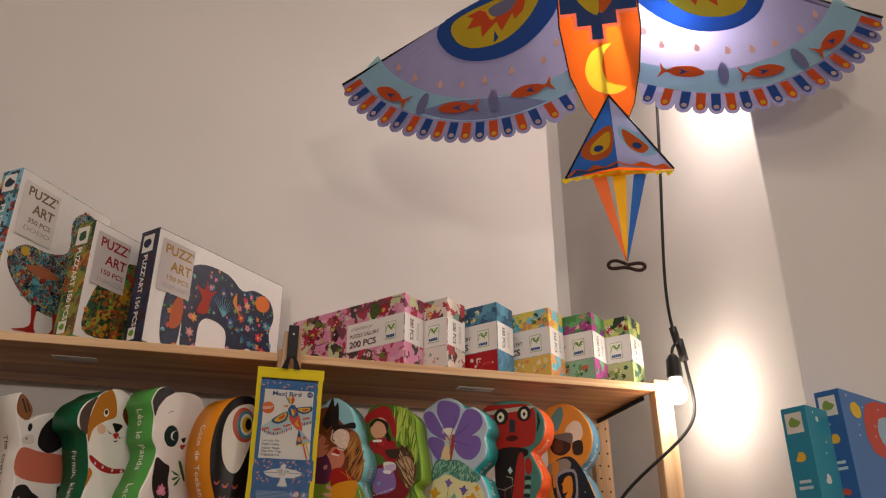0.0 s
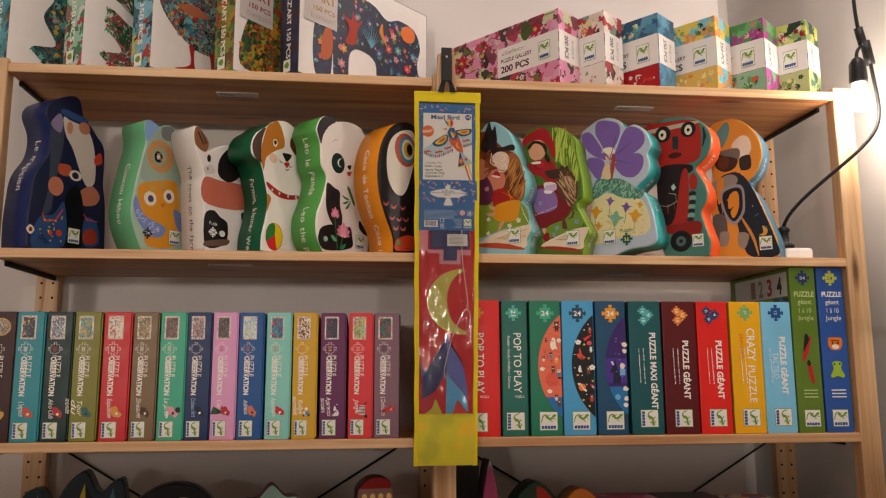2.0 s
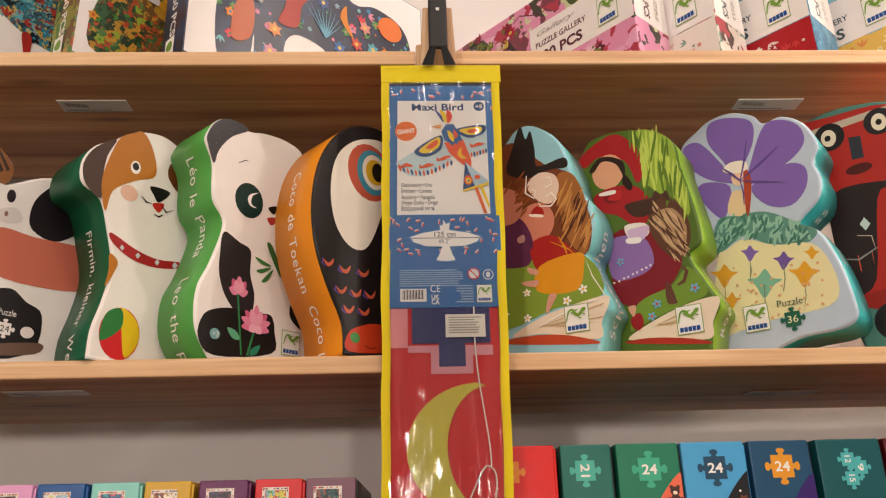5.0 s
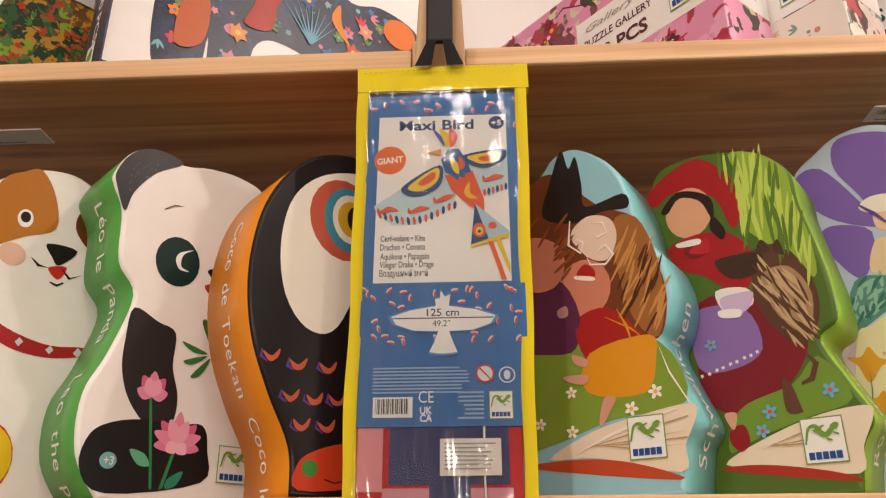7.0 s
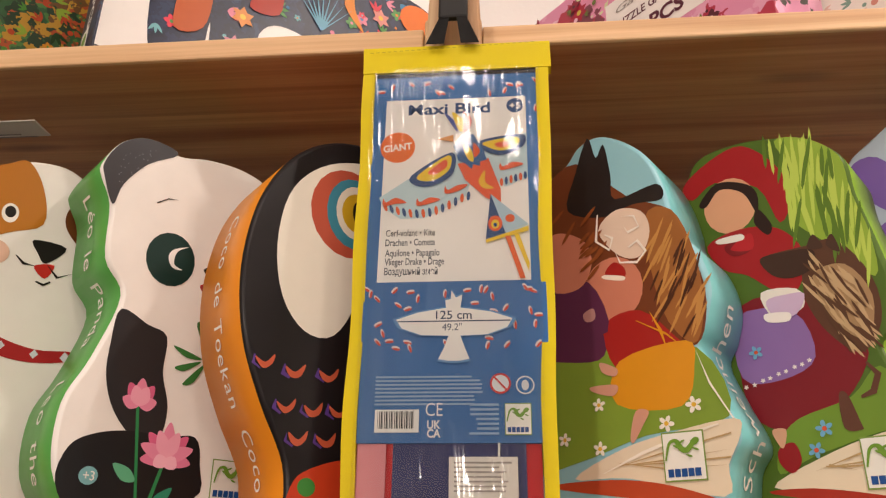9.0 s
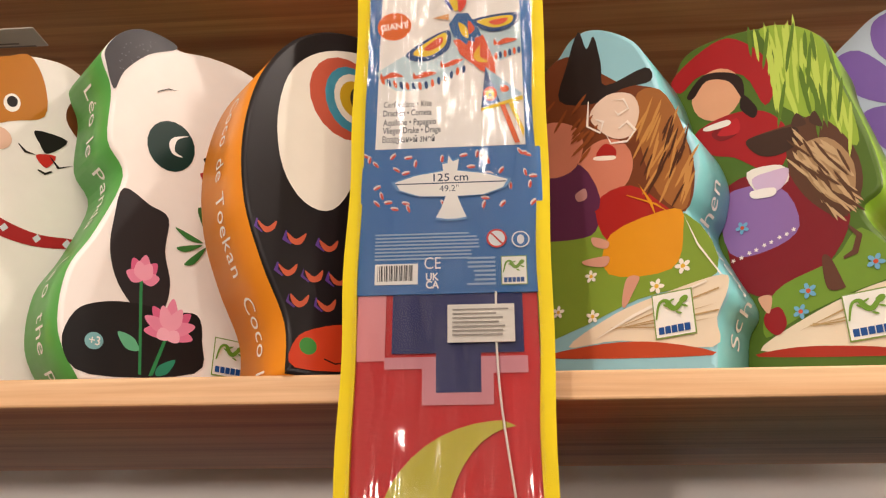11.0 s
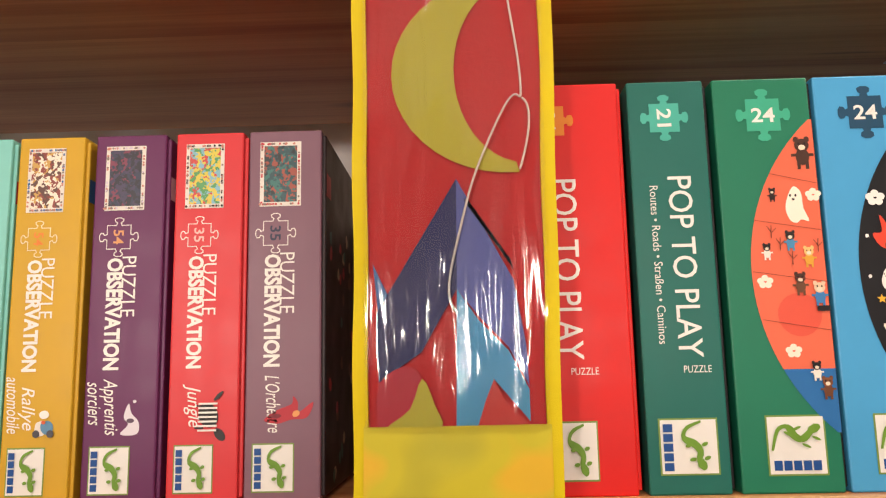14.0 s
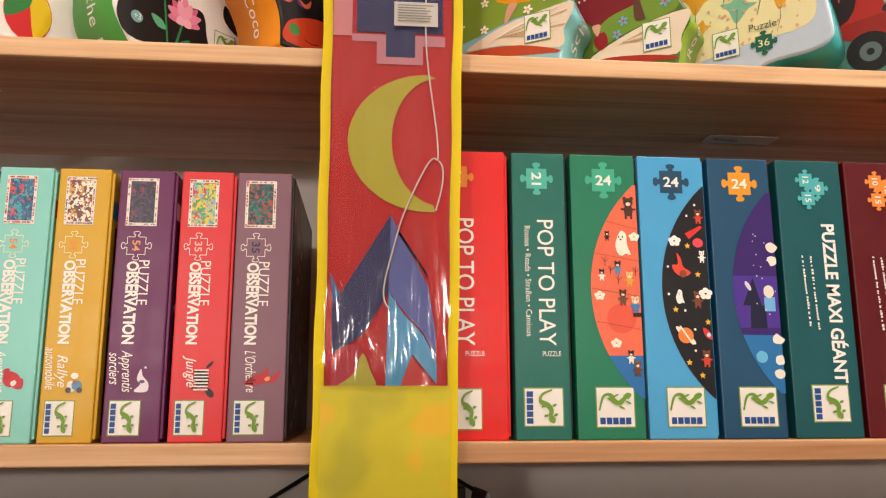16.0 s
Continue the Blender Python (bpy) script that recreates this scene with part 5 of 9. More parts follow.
SHAPES['fairy'] = ([(-12.9, 2.6), (-11.8, 7.7), (-10.9, 12.4), (-11.4, 18.1), (-12.6, 21.8), (-13.4, 25.5), (-13.2, 27.9), (-11.2, 29.3), (-9.2, 30.3), (-6.6, 30.3), (-4.2, 29.0), (-3.2, 27.6), (-1.0, 27.7), (1.2, 25.9), (2.2, 23.0), (1.4, 21.0), (1.8, 18.9), (1.1, 16.5), (-1.3, 14.3), (0.6, 12.9), (1.9, 9.3), (2.6, 5.1), (2.5, 2.8), (0.6, 1.9), (-3.5, 1.6), (-7.7, 1.8)],
    [
        ('#7d62ad', 'p', [(-13.0, 27.4), (-10.9, 27.6), (-8.5, 23.8), (-7.3, 21.1), (-10.4, 22.5), (-12.4, 24.7)]),
        ('#7d62ad', 'p', [(-9.4, 29.6), (-7.1, 29.7), (-4.5, 28.3), (-4.5, 25.8), (-6.0, 23.0), (-7.1, 21.2), (-8.4, 24.3), (-9.8, 27.2)]),
        ('#7d62ad', 'p', [(-3.0, 27.2), (-0.7, 27.0), (0.8, 25.4), (0.7, 23.3), (-1.6, 21.6), (-5.9, 20.4), (-5.0, 23.6)]),
        ('#7d62ad', 'p', [(-5.6, 20.1), (-1.6, 21.6), (0.4, 20.7), (0.2, 18.3), (-1.7, 16.6), (-4.3, 17.4)]),
        ('#7d62ad', 'p', [(-10.9, 22.2), (-8.0, 20.8), (-9.0, 17.4), (-10.2, 17.7), (-12.0, 21.1)]),
        ('#5b8f80', 'p', [(-10.1, 17.0), (-7.7, 17.0), (-4.5, 16.6), (-1.3, 14.3), (0.4, 12.9), (-1.3, 11.8), (-5.1, 12.9), (-7.3, 14.4), (-10.1, 13.1), (-11.4, 13.0)]),
        ('#e3dca9', 'p', [(-10.8, 12.4), (-9.6, 13.2), (-7.4, 14.0), (-4.3, 12.5), (-0.6, 11.8), (0.9, 9.6), (1.4, 6.2), (-0.0, 4.5), (-4.9, 4.2), (-9.0, 3.6), (-11.5, 3.4), (-12.0, 6.0)]),
        ('#e2c9a0', 'p', [(-8.7, 17.5), (-8.0, 19.9), (-6.9, 20.0), (-6.3, 19.4), (-6.4, 16.9)]),
        ('#e9c6a4', 'e', [(-7.0, 21.7), (0.74, 1.08)]),
        ('#a8442a', 'p', [(-6.2, 22.4), (-5.5, 21.0), (-6.3, 17.1), (-6.7, 17.2)]),
        ('#efe8d8', 'p', [(-8.6, 23.2), (-7.6, 23.8), (-5.9, 23.5), (-5.7, 22.5), (-6.5, 22.2), (-8.0, 22.5)]),
        ('#d9a02c', 'p', [(-10.5, 8.8), (-11.1, 10.2), (-11.8, 11.0), (-10.8, 10.9), (-10.1, 11.6), (-9.5, 10.6), (-8.7, 10.3), (-9.5, 9.9)]),
        ('#dda32a', 'p', [(-2.0, 7.0), (-2.6, 8.5), (-3.3, 9.3), (-2.3, 9.2), (-1.5, 9.9), (-0.9, 8.9), (-0.1, 8.5), (-1.0, 8.1)]),
        ('#79b59a', 'p', [(-6.3, 6.7), (-7.0, 8.3), (-7.8, 9.2), (-6.7, 9.2), (-5.7, 10.0), (-5.1, 8.8), (-4.1, 8.4), (-5.1, 7.9)]),
        ('#7d62ad', 'p', [(-7.2, 11.2), (-7.6, 12.2), (-8.0, 12.7), (-7.4, 12.7), (-6.9, 13.1), (-6.5, 12.4), (-6.0, 12.2), (-6.5, 11.9)]),
        ('#6d549c', 'p', [(-3.8, 9.4), (-4.2, 10.5), (-4.7, 11.0), (-4.0, 11.0), (-3.4, 11.5), (-3.0, 10.7), (-2.4, 10.5), (-3.0, 10.2)]),
        ('#dda32a', 'p', [(-0.7, 9.9), (-1.0, 10.6), (-1.4, 11.0), (-0.9, 11.0), (-0.5, 11.4), (-0.2, 10.8), (0.2, 10.6), (-0.2, 10.4)]),
        ('#d9a02c', 'p', [(-10.0, 6.2), (-10.4, 7.2), (-10.9, 7.7), (-10.3, 7.6), (-9.7, 8.1), (-9.4, 7.4), (-8.8, 7.2), (-9.4, 6.9)]),
        ('#8fbfa8', 's', [(-10.1, 17.0), (-7.7, 17.0), (-4.5, 16.6), (-1.3, 14.3), (0.2, 13.0), (-1.3, 12.0), (-5.0, 13.2), (-7.3, 14.4), (-10.0, 13.3), (-11.3, 13.2)], (70, 1.4, 0.35, 60, 80)),
        ('#3f7566', 's', [(-10.1, 17.0), (-7.7, 17.0), (-4.5, 16.6), (-1.3, 14.3), (0.2, 13.0), (-1.3, 12.0), (-5.0, 13.2), (-7.3, 14.4), (-10.0, 13.3), (-11.3, 13.2)], (40, 1.2, 0.3, 60, 80)),
        ('#5f4a92', 'g', [(-6.8, 21.1), (-6.7, 19.6), (-6.8, 18.1), (-6.7, 18.1), (-6.5, 19.6), (-6.7, 21.1)]),
        ('#5f4a92', 'g', [(-6.7, 21.2), (-7.4, 22.3), (-8.5, 23.4), (-8.6, 23.3), (-7.6, 22.1), (-6.8, 21.1)]),
        ('#5f4a92', 'g', [(-6.7, 21.1), (-5.8, 23.5), (-5.2, 26.1), (-5.3, 26.1), (-6.0, 23.6), (-6.8, 21.2)]),
        ('#5f4a92', 'g', [(-6.8, 21.1), (-4.2, 22.5), (-2.0, 24.0), (-2.0, 24.1), (-4.3, 22.7), (-6.8, 21.2)]),
        ('#5f4a92', 'g', [(-6.8, 21.1), (-4.0, 20.1), (-1.6, 19.3), (-1.6, 19.3), (-4.0, 20.3), (-6.8, 21.2)]),
        ('#7a8a6a', 'g', [(-10.3, 10.0), (-10.5, 8.1), (-10.9, 6.2), (-10.8, 6.2), (-10.4, 8.1), (-10.3, 10.0)]),
        ('#7a8a6a', 'g', [(-1.8, 8.1), (-2.0, 6.1), (-2.5, 4.2), (-2.5, 4.2), (-1.9, 6.1), (-1.8, 8.1)]),
        ('#7a8a6a', 'g', [(-6.1, 8.2), (-6.4, 5.6), (-6.9, 3.0), (-6.9, 3.0), (-6.3, 5.5), (-6.0, 8.2)]),
        ('#7a8a6a', 'g', [(-7.1, 11.7), (-7.3, 10.1), (-7.6, 8.6), (-7.6, 8.6), (-7.1, 10.1), (-7.1, 11.7)]),
        ('#7a8a6a', 'g', [(-3.7, 10.0), (-3.8, 8.5), (-4.2, 7.0), (-4.1, 7.0), (-3.7, 8.4), (-3.6, 10.0)]),
        ('#d9a87a', 's', [(-9.9, 11.3), (-0.1, 10.2), (0.9, 5.9), (-1.2, 3.9), (-11.0, 4.1)], (40, 0.35, 0.3, 0, 90)),
    ])
SHAPES['robot'] = ([(-7.6, 1.5), (-8.3, 3.1), (-7.7, 6.0), (-8.6, 11.5), (-8.8, 16.6), (-8.3, 19.5), (-9.3, 23.2), (-11.7, 27.3), (-11.4, 29.3), (-9.3, 30.1), (-6.2, 30.5), (-2.8, 30.1), (0.1, 29.1), (2.4, 26.9), (3.1, 24.3), (2.5, 21.5), (1.0, 19.8), (-0.3, 18.6), (0.7, 16.4), (1.7, 13.9), (1.5, 11.5), (0.3, 9.3), (1.1, 5.8), (1.9, 2.9), (1.4, 0.5)],
    [
        ('#a8281f', 'p', [(-10.9, 29.4), (-6.2, 29.6), (-0.9, 29.1), (1.0, 27.2), (0.9, 21.8), (-0.4, 20.1), (-3.8, 19.7), (-8.0, 19.8), (-9.1, 23.7)]),
        ('#b9b09c', 'p', [(-10.4, 28.5), (-0.4, 28.7), (-0.1, 28.0), (-9.9, 27.7)]),
        ('#1d1d1f', 'e', [(-7.0, 27.0), (1.73, 1.81)]),
        ('#1d1d1f', 'e', [(-1.5, 27.1), (1.62, 1.68)]),
        ('#e3dcc2', 'e', [(-7.1, 26.9), (0.85, 1.11)]),
        ('#e3dcc2', 'e', [(-1.5, 27.0), (0.81, 1.09)]),
        ('#16110f', 'e', [(-7.2, 26.9), (0.35, 0.4)]),
        ('#16110f', 'e', [(-1.5, 27.0), (0.33, 0.39)]),
        ('#2a3038', 'g', [(-5.0, 26.2), (-3.7, 26.0), (-3.8, 23.2), (-5.1, 23.3)]),
        ('#4b1612', 'e', [(-4.6, 22.0), (1.46, 0.64)]),
        ('#241a1b', 'p', [(-8.0, 19.7), (-1.8, 19.6), (-1.0, 18.2), (-2.9, 17.1), (-4.1, 13.8), (-3.3, 9.8), (-5.9, 7.2), (-7.8, 8.0), (-8.8, 13.1)]),
        ('#a8281f', 'p', [(-3.4, 17.9), (-1.9, 17.6), (-2.5, 8.2), (-3.4, 7.4), (-7.4, 6.9), (-5.3, 8.6)]),
        ('#a8281f', 'e', [(-1.0, 15.8), (0.85, 1.84)]),
        ('#1f2b2c', 'e', [(-1.3, 13.3), (0.75, 0.53)]),
        ('#7fa596', 'e', [(-1.3, 12.4), (0.75, 0.53)]),
        ('#1f2b2c', 'e', [(-1.4, 11.5), (0.75, 0.53)]),
        ('#7fa596', 'e', [(-1.6, 10.6), (0.75, 0.53)]),
        ('#1f2b2c', 'e', [(-1.7, 9.7), (0.75, 0.53)]),
        ('#7fa596', 'e', [(-1.8, 8.8), (0.75, 0.53)]),
        ('#1f2b2c', 'e', [(-2.0, 7.9), (0.75, 0.53)]),
        ('#8f221b', 'p', [(-7.6, 6.9), (-0.6, 7.5), (0.2, 5.5), (-1.7, 3.8), (-7.4, 5.9)]),
        ('#1a1b1d', 'e', [(-4.2, 3.6), (2.28, 2.21)]),
        ('#5a6a68', 'e', [(-4.2, 3.6), (1.05, 1.06)]),
        ('#1a1b1d', 'e', [(-4.2, 3.6), (0.38, 0.38)]),
        ('#c9b8a0', 'g', [(-6.3, 14.0), (-4.9, 13.6), (-4.7, 11.5), (-4.7, 11.5), (-4.8, 13.7), (-6.3, 14.1)]),
        ('#d9583a', 'g', [(-6.7, 11.7), (-6.7, 9.8), (-6.6, 9.8), (-6.6, 11.7)]),
        ('#d9583a', 'g', [(-5.9, 11.9), (-5.9, 8.7), (-5.9, 8.7), (-5.9, 11.9)]),
        ('#d9583a', 'g', [(-5.2, 11.9), (-5.2, 10.1), (-5.2, 10.1), (-5.1, 11.9)]),
        ('#8a8f8a', 'g', [(-8.9, 11.8), (-6.6, 11.1), (-4.5, 12.1), (-4.6, 12.2), (-6.7, 11.3), (-8.9, 11.9)]),
        ('#b9cfc8', 'g', [(-5.8, 15.3), (-5.2, 16.0), (-4.7, 15.1), (-5.3, 14.4)]),
        ('#23282a', 'g', [(1.5, 27.0), (1.6, 25.1), (1.2, 23.0), (1.4, 22.9), (2.2, 24.9), (1.8, 27.0)]),
    ])
SHAPES['knight'] = ([(-12.0, 1.7), (-11.3, 5.6), (-12.4, 12.3), (-11.5, 18.8), (-12.0, 25.1), (-11.4, 29.9), (-9.0, 31.0), (-6.5, 31.0), (-3.8, 29.4), (-1.6, 26.4), (-0.8, 23.0), (-1.3, 20.1), (-2.6, 17.8), (-4.2, 16.0), (-2.4, 13.4), (-0.5, 8.2), (1.0, 3.7), (1.1, 0.3)],
    [
        ('#5c8f8f', 'p', [(-10.7, 27.4), (-8.0, 30.4), (-7.2, 28.5), (-8.8, 25.0), (-10.3, 25.8)]),
        ('#e3d9c5', 'p', [(-6.9, 25.2), (-4.9, 26.8), (-3.3, 26.0), (-3.0, 23.4), (-4.7, 21.7), (-6.5, 23.1)]),
        ('#2f2a27', 'p', [(-5.3, 22.1), (-3.3, 22.2), (-3.3, 19.5), (-5.1, 19.2), (-5.6, 20.4)]),
        ('#3a2b26', 'e', [(-8.3, 21.6), (2.47, 2.22)]),
        ('#6d6a66', 'p', [(-10.1, 24.0), (-5.7, 24.2), (-5.6, 21.9), (-7.0, 22.4), (-9.4, 23.3)]),
        ('#5b3a2a', 'e', [(-8.9, 21.5), (1.24, 1.52)]),
        ('#1c2733', 'p', [(-10.7, 17.2), (-7.2, 19.1), (-4.7, 17.7), (-2.4, 13.1), (0.6, 4.2), (1.0, 0.4), (-5.0, 1.1), (-7.3, 9.6), (-10.2, 10.0)]),
        ('#8a877f', 'p', [(-11.7, 17.3), (-7.7, 18.7), (-6.1, 17.4), (-7.4, 15.6), (-10.4, 15.1)]),
        ('#c98a33', 'p', [(-10.5, 17.6), (-9.0, 17.9), (-9.5, 13.9), (-10.5, 12.6)]),
        ('#5c5b58', 'p', [(-11.9, 9.7), (-9.2, 9.9), (-9.0, 5.4), (-11.0, 3.6)]),
        ('#8f959c', 'p', [(-9.9, 15.3), (-5.5, 16.1), (-4.9, 11.8), (-5.5, 9.4), (-7.4, 7.6), (-9.2, 9.9)]),
        ('#17202c', 'p', [(-9.4, 14.7), (-5.8, 15.5), (-5.4, 11.8), (-6.0, 9.7), (-7.4, 8.4), (-8.8, 10.2)]),
        ('#cf8c2f', 'p', [(-8.0, 14.2), (-6.3, 14.7), (-6.2, 11.4), (-7.4, 9.1), (-8.0, 10.5), (-7.2, 11.6), (-8.4, 11.3)]),
        ('#8f8a80', 'p', [(-10.4, 6.3), (-8.5, 6.0), (-9.1, 3.4), (-10.5, 3.6)]),
        ('#8f8a80', 'p', [(-6.6, 5.8), (-4.5, 5.3), (-5.4, 2.5), (-6.7, 3.1)]),
        ('#c8893a', 'p', [(-5.5, 8.9), (-3.4, 4.7), (-2.7, 0.9), (-3.0, 1.0), (-3.9, 4.3), (-5.7, 8.4)]),
        ('#d9a236', 'p', [(-1.7, 6.9), (-0.7, 5.9), (-1.2, 4.8), (-2.5, 5.0), (-1.6, 5.4)]),
        ('#c98a33', 'g', [(-9.1, 16.9), (-10.0, 14.5), (-9.7, 10.4), (-9.6, 10.4), (-9.8, 14.5), (-9.0, 16.9)]),
        ('#9fb3b8', 's', [(-3.9, 12.6), (-0.5, 7.2), (0.5, 2.3), (-3.4, 4.7)], (14, 0.2, 0.2, 0, 90)),
        ('#cf8c2f', 'p', [(-7.6, 13.1), (-8.6, 13.0), (-8.3, 13.5)]),
    ])
SHAPES['magician'] = ([(-0.8, 0.4), (-1.0, 4.3), (-0.8, 9.4), (-0.1, 14.4), (2.3, 18.7), (2.7, 23.0), (1.2, 26.6), (1.9, 28.9), (4.2, 30.5), (7.2, 31.9), (8.9, 31.3), (10.0, 28.1), (12.0, 26.7), (13.3, 25.3), (15.1, 23.5), (15.6, 20.6), (15.7, 15.5), (16.5, 10.6), (17.1, 3.2)],
    [
        ('#2f4f86', 'p', [(5.1, 28.5), (10.3, 28.0), (10.2, 26.9), (5.0, 27.3)]),
        ('#3d4458', 'p', [(2.7, 23.0), (3.7, 27.1), (5.1, 26.6), (5.5, 21.3), (4.2, 12.8), (3.8, 8.0), (2.0, 7.2), (2.9, 12.5)]),
        ('#cdc5ba', 'p', [(5.1, 26.8), (6.7, 26.6), (10.8, 25.8), (12.8, 21.9), (13.4, 15.9), (11.9, 14.1), (10.3, 15.7), (7.7, 21.0), (5.9, 23.4)]),
        ('#b87a5c', 'e', [(10.1, 25.9), (1.37, 1.28)]),
        ('#c08a68', 'e', [(6.7, 25.1), (0.71, 1.26)]),
        ('#b5553a', 'p', [(4.9, 17.3), (7.4, 17.5), (7.5, 15.5), (5.1, 15.4)]),
        ('#dcd5c4', 'e', [(8.7, 15.8), (1.45, 1.06)]),
        ('#1d2536', 'e', [(8.7, 15.8), (0.78, 0.68)]),
        ('#c07a5e', 'e', [(4.5, 12.8), (1.7, 1.88)]),
        ('#b5745a', 'p', [(9.7, 12.6), (12.8, 14.5), (14.8, 12.7), (13.6, 10.7), (10.4, 10.3)]),
        ('#0f1116', 'p', [(6.8, 11.0), (9.3, 14.0), (11.1, 9.5), (11.3, 2.3), (7.2, 1.6)]),
        ('#2c4d80', 'p', [(0.2, 0.5), (1.3, 6.1), (4.4, 7.2), (6.6, 10.0), (7.2, 1.6)]),
        ('#2c4d80', 'p', [(11.6, 2.3), (11.5, 7.6), (14.4, 7.2), (15.2, 2.9)]),
        ('#9c3a28', 'p', [(11.6, 2.7), (11.7, 5.2), (14.1, 5.6), (14.7, 3.0)]),
        ('#c2452c', 'p', [(12.9, 20.4), (14.3, 21.8), (14.9, 19.9), (13.3, 19.0)]),
        ('#c2452c', 'e', [(5.9, 3.8), (0.69, 0.65)]),
        ('#c2452c', 'e', [(4.0, 3.6), (0.47, 0.55)]),
        ('#8a7fa0', 'p', [(2.4, 24.8), (4.2, 27.3), (5.1, 25.6), (4.5, 23.5)]),
        ('#c9482f', 'g', [(1.9, 7.2), (2.5, 5.5), (5.1, 6.0), (6.5, 8.5), (6.3, 8.6), (4.8, 6.3), (2.8, 5.9), (2.1, 7.2)]),
        ('#c9482f', 'g', [(11.1, 8.5), (12.0, 7.3), (14.7, 7.4), (14.7, 7.5), (12.2, 7.6), (11.2, 8.6)]),
        ('#d9b93a', 's', [(0.7, 1.0), (1.9, 5.8), (6.4, 8.5), (6.9, 2.0)], (16, 0.4, 0.35, 0, 90)),
        ('#111722', 'g', [(0.7, 1.0), (2.1, 2.9), (3.7, 1.4), (3.8, 1.5), (2.1, 3.2), (0.7, 1.0)]),
        ('#111722', 'g', [(1.3, 1.1), (2.1, 2.2), (3.1, 1.3), (3.2, 1.4), (2.1, 2.5), (1.3, 1.1)]),
        ('#e3d9c8', 'p', [(-1.1, 3.6), (-0.3, 4.5), (0.6, 3.7), (-0.2, 2.7)]),
        ('#7a2a22', 'e', [(-0.2, 3.6), (0.39, 0.45)]),
    ])
SHAPES['owl'] = ([(1.4, 0.9), (-0.4, 3.4), (-1.5, 7.3), (-1.0, 12.0), (0.1, 17.5), (0.9, 21.3), (0.4, 24.7), (1.5, 25.9), (3.8, 25.2), (6.9, 25.8), (7.7, 22.3), (8.9, 18.6), (9.7, 14.4), (10.6, 9.6), (11.0, 2.3)],
    [
        ('#86aede', 'p', [(0.9, 21.5), (0.4, 24.7), (1.5, 25.8), (3.8, 24.7), (3.3, 23.1)]),
        ('#9fb8a8', 'p', [(3.8, 25.0), (6.9, 25.7), (7.7, 22.3), (9.2, 17.7), (9.0, 14.2), (1.1, 13.4), (0.1, 15.6), (1.2, 20.6)]),
        ('#777f7d', 'p', [(4.4, 24.9), (6.9, 25.6), (7.3, 23.0), (4.8, 22.8)]),
        ('#c99a62', 'e', [(4.4, 19.1), (3.16, 3.27)]),
        ('#8fb8a6', 'e', [(4.1, 19.0), (1.7, 1.82)]),
        ('#14100e', 'e', [(3.9, 18.9), (0.96, 1.15)]),
        ('#d5dcd0', 'e', [(3.9, 18.9), (0.45, 0.53)]),
        ('#e09a2c', 'p', [(-0.2, 12.4), (3.3, 13.9), (6.7, 14.7), (8.7, 14.1), (9.5, 8.4), (9.1, 2.1), (2.3, 1.1), (1.6, 5.1), (0.0, 8.5)]),
        ('#ebe4d6', 'e', [(2.5, 10.3), (1.44, 1.41)]),
        ('#ebe4d6', 'e', [(6.8, 11.5), (1.27, 1.35)]),
        ('#4a4166', 'e', [(2.6, 10.3), (0.66, 0.7)]),
        ('#4a4166', 'e', [(6.8, 11.5), (0.63, 0.67)]),
        ('#7c93cc', 'p', [(-1.2, 8.3), (-0.6, 10.3), (1.4, 6.9), (6.0, 5.4), (6.1, 3.7), (3.9, 2.9), (0.5, 4.9)]),
        ('#6c86bb', 'p', [(8.1, 9.1), (10.3, 8.0), (10.1, 4.6), (8.7, 6.3)]),
        ('#d9a070', 's', [(1.8, 20.8), (4.2, 22.3), (6.9, 21.6), (7.3, 18.7), (4.6, 15.9), (2.0, 16.5)], (30, 1.3, 0.14, 0, 90)),
        ('#b9c8e8', 's', [(-0.8, 8.8), (1.5, 6.5), (5.7, 5.1), (3.9, 3.1), (0.5, 4.9)], (24, 0.9, 0.25, 20, 40)),
        ('#cfa04a', 'p', [(1.7, 12.9), (2.5, 13.5), (3.9, 12.1), (2.6, 11.6)]),
        ('#cfa04a', 'p', [(3.8, 13.6), (5.2, 14.4), (6.2, 13.1), (4.8, 12.3)]),
        ('#c9793a', 'p', [(4.9, 9.6), (5.9, 9.9), (5.5, 9.0)]),
    ])
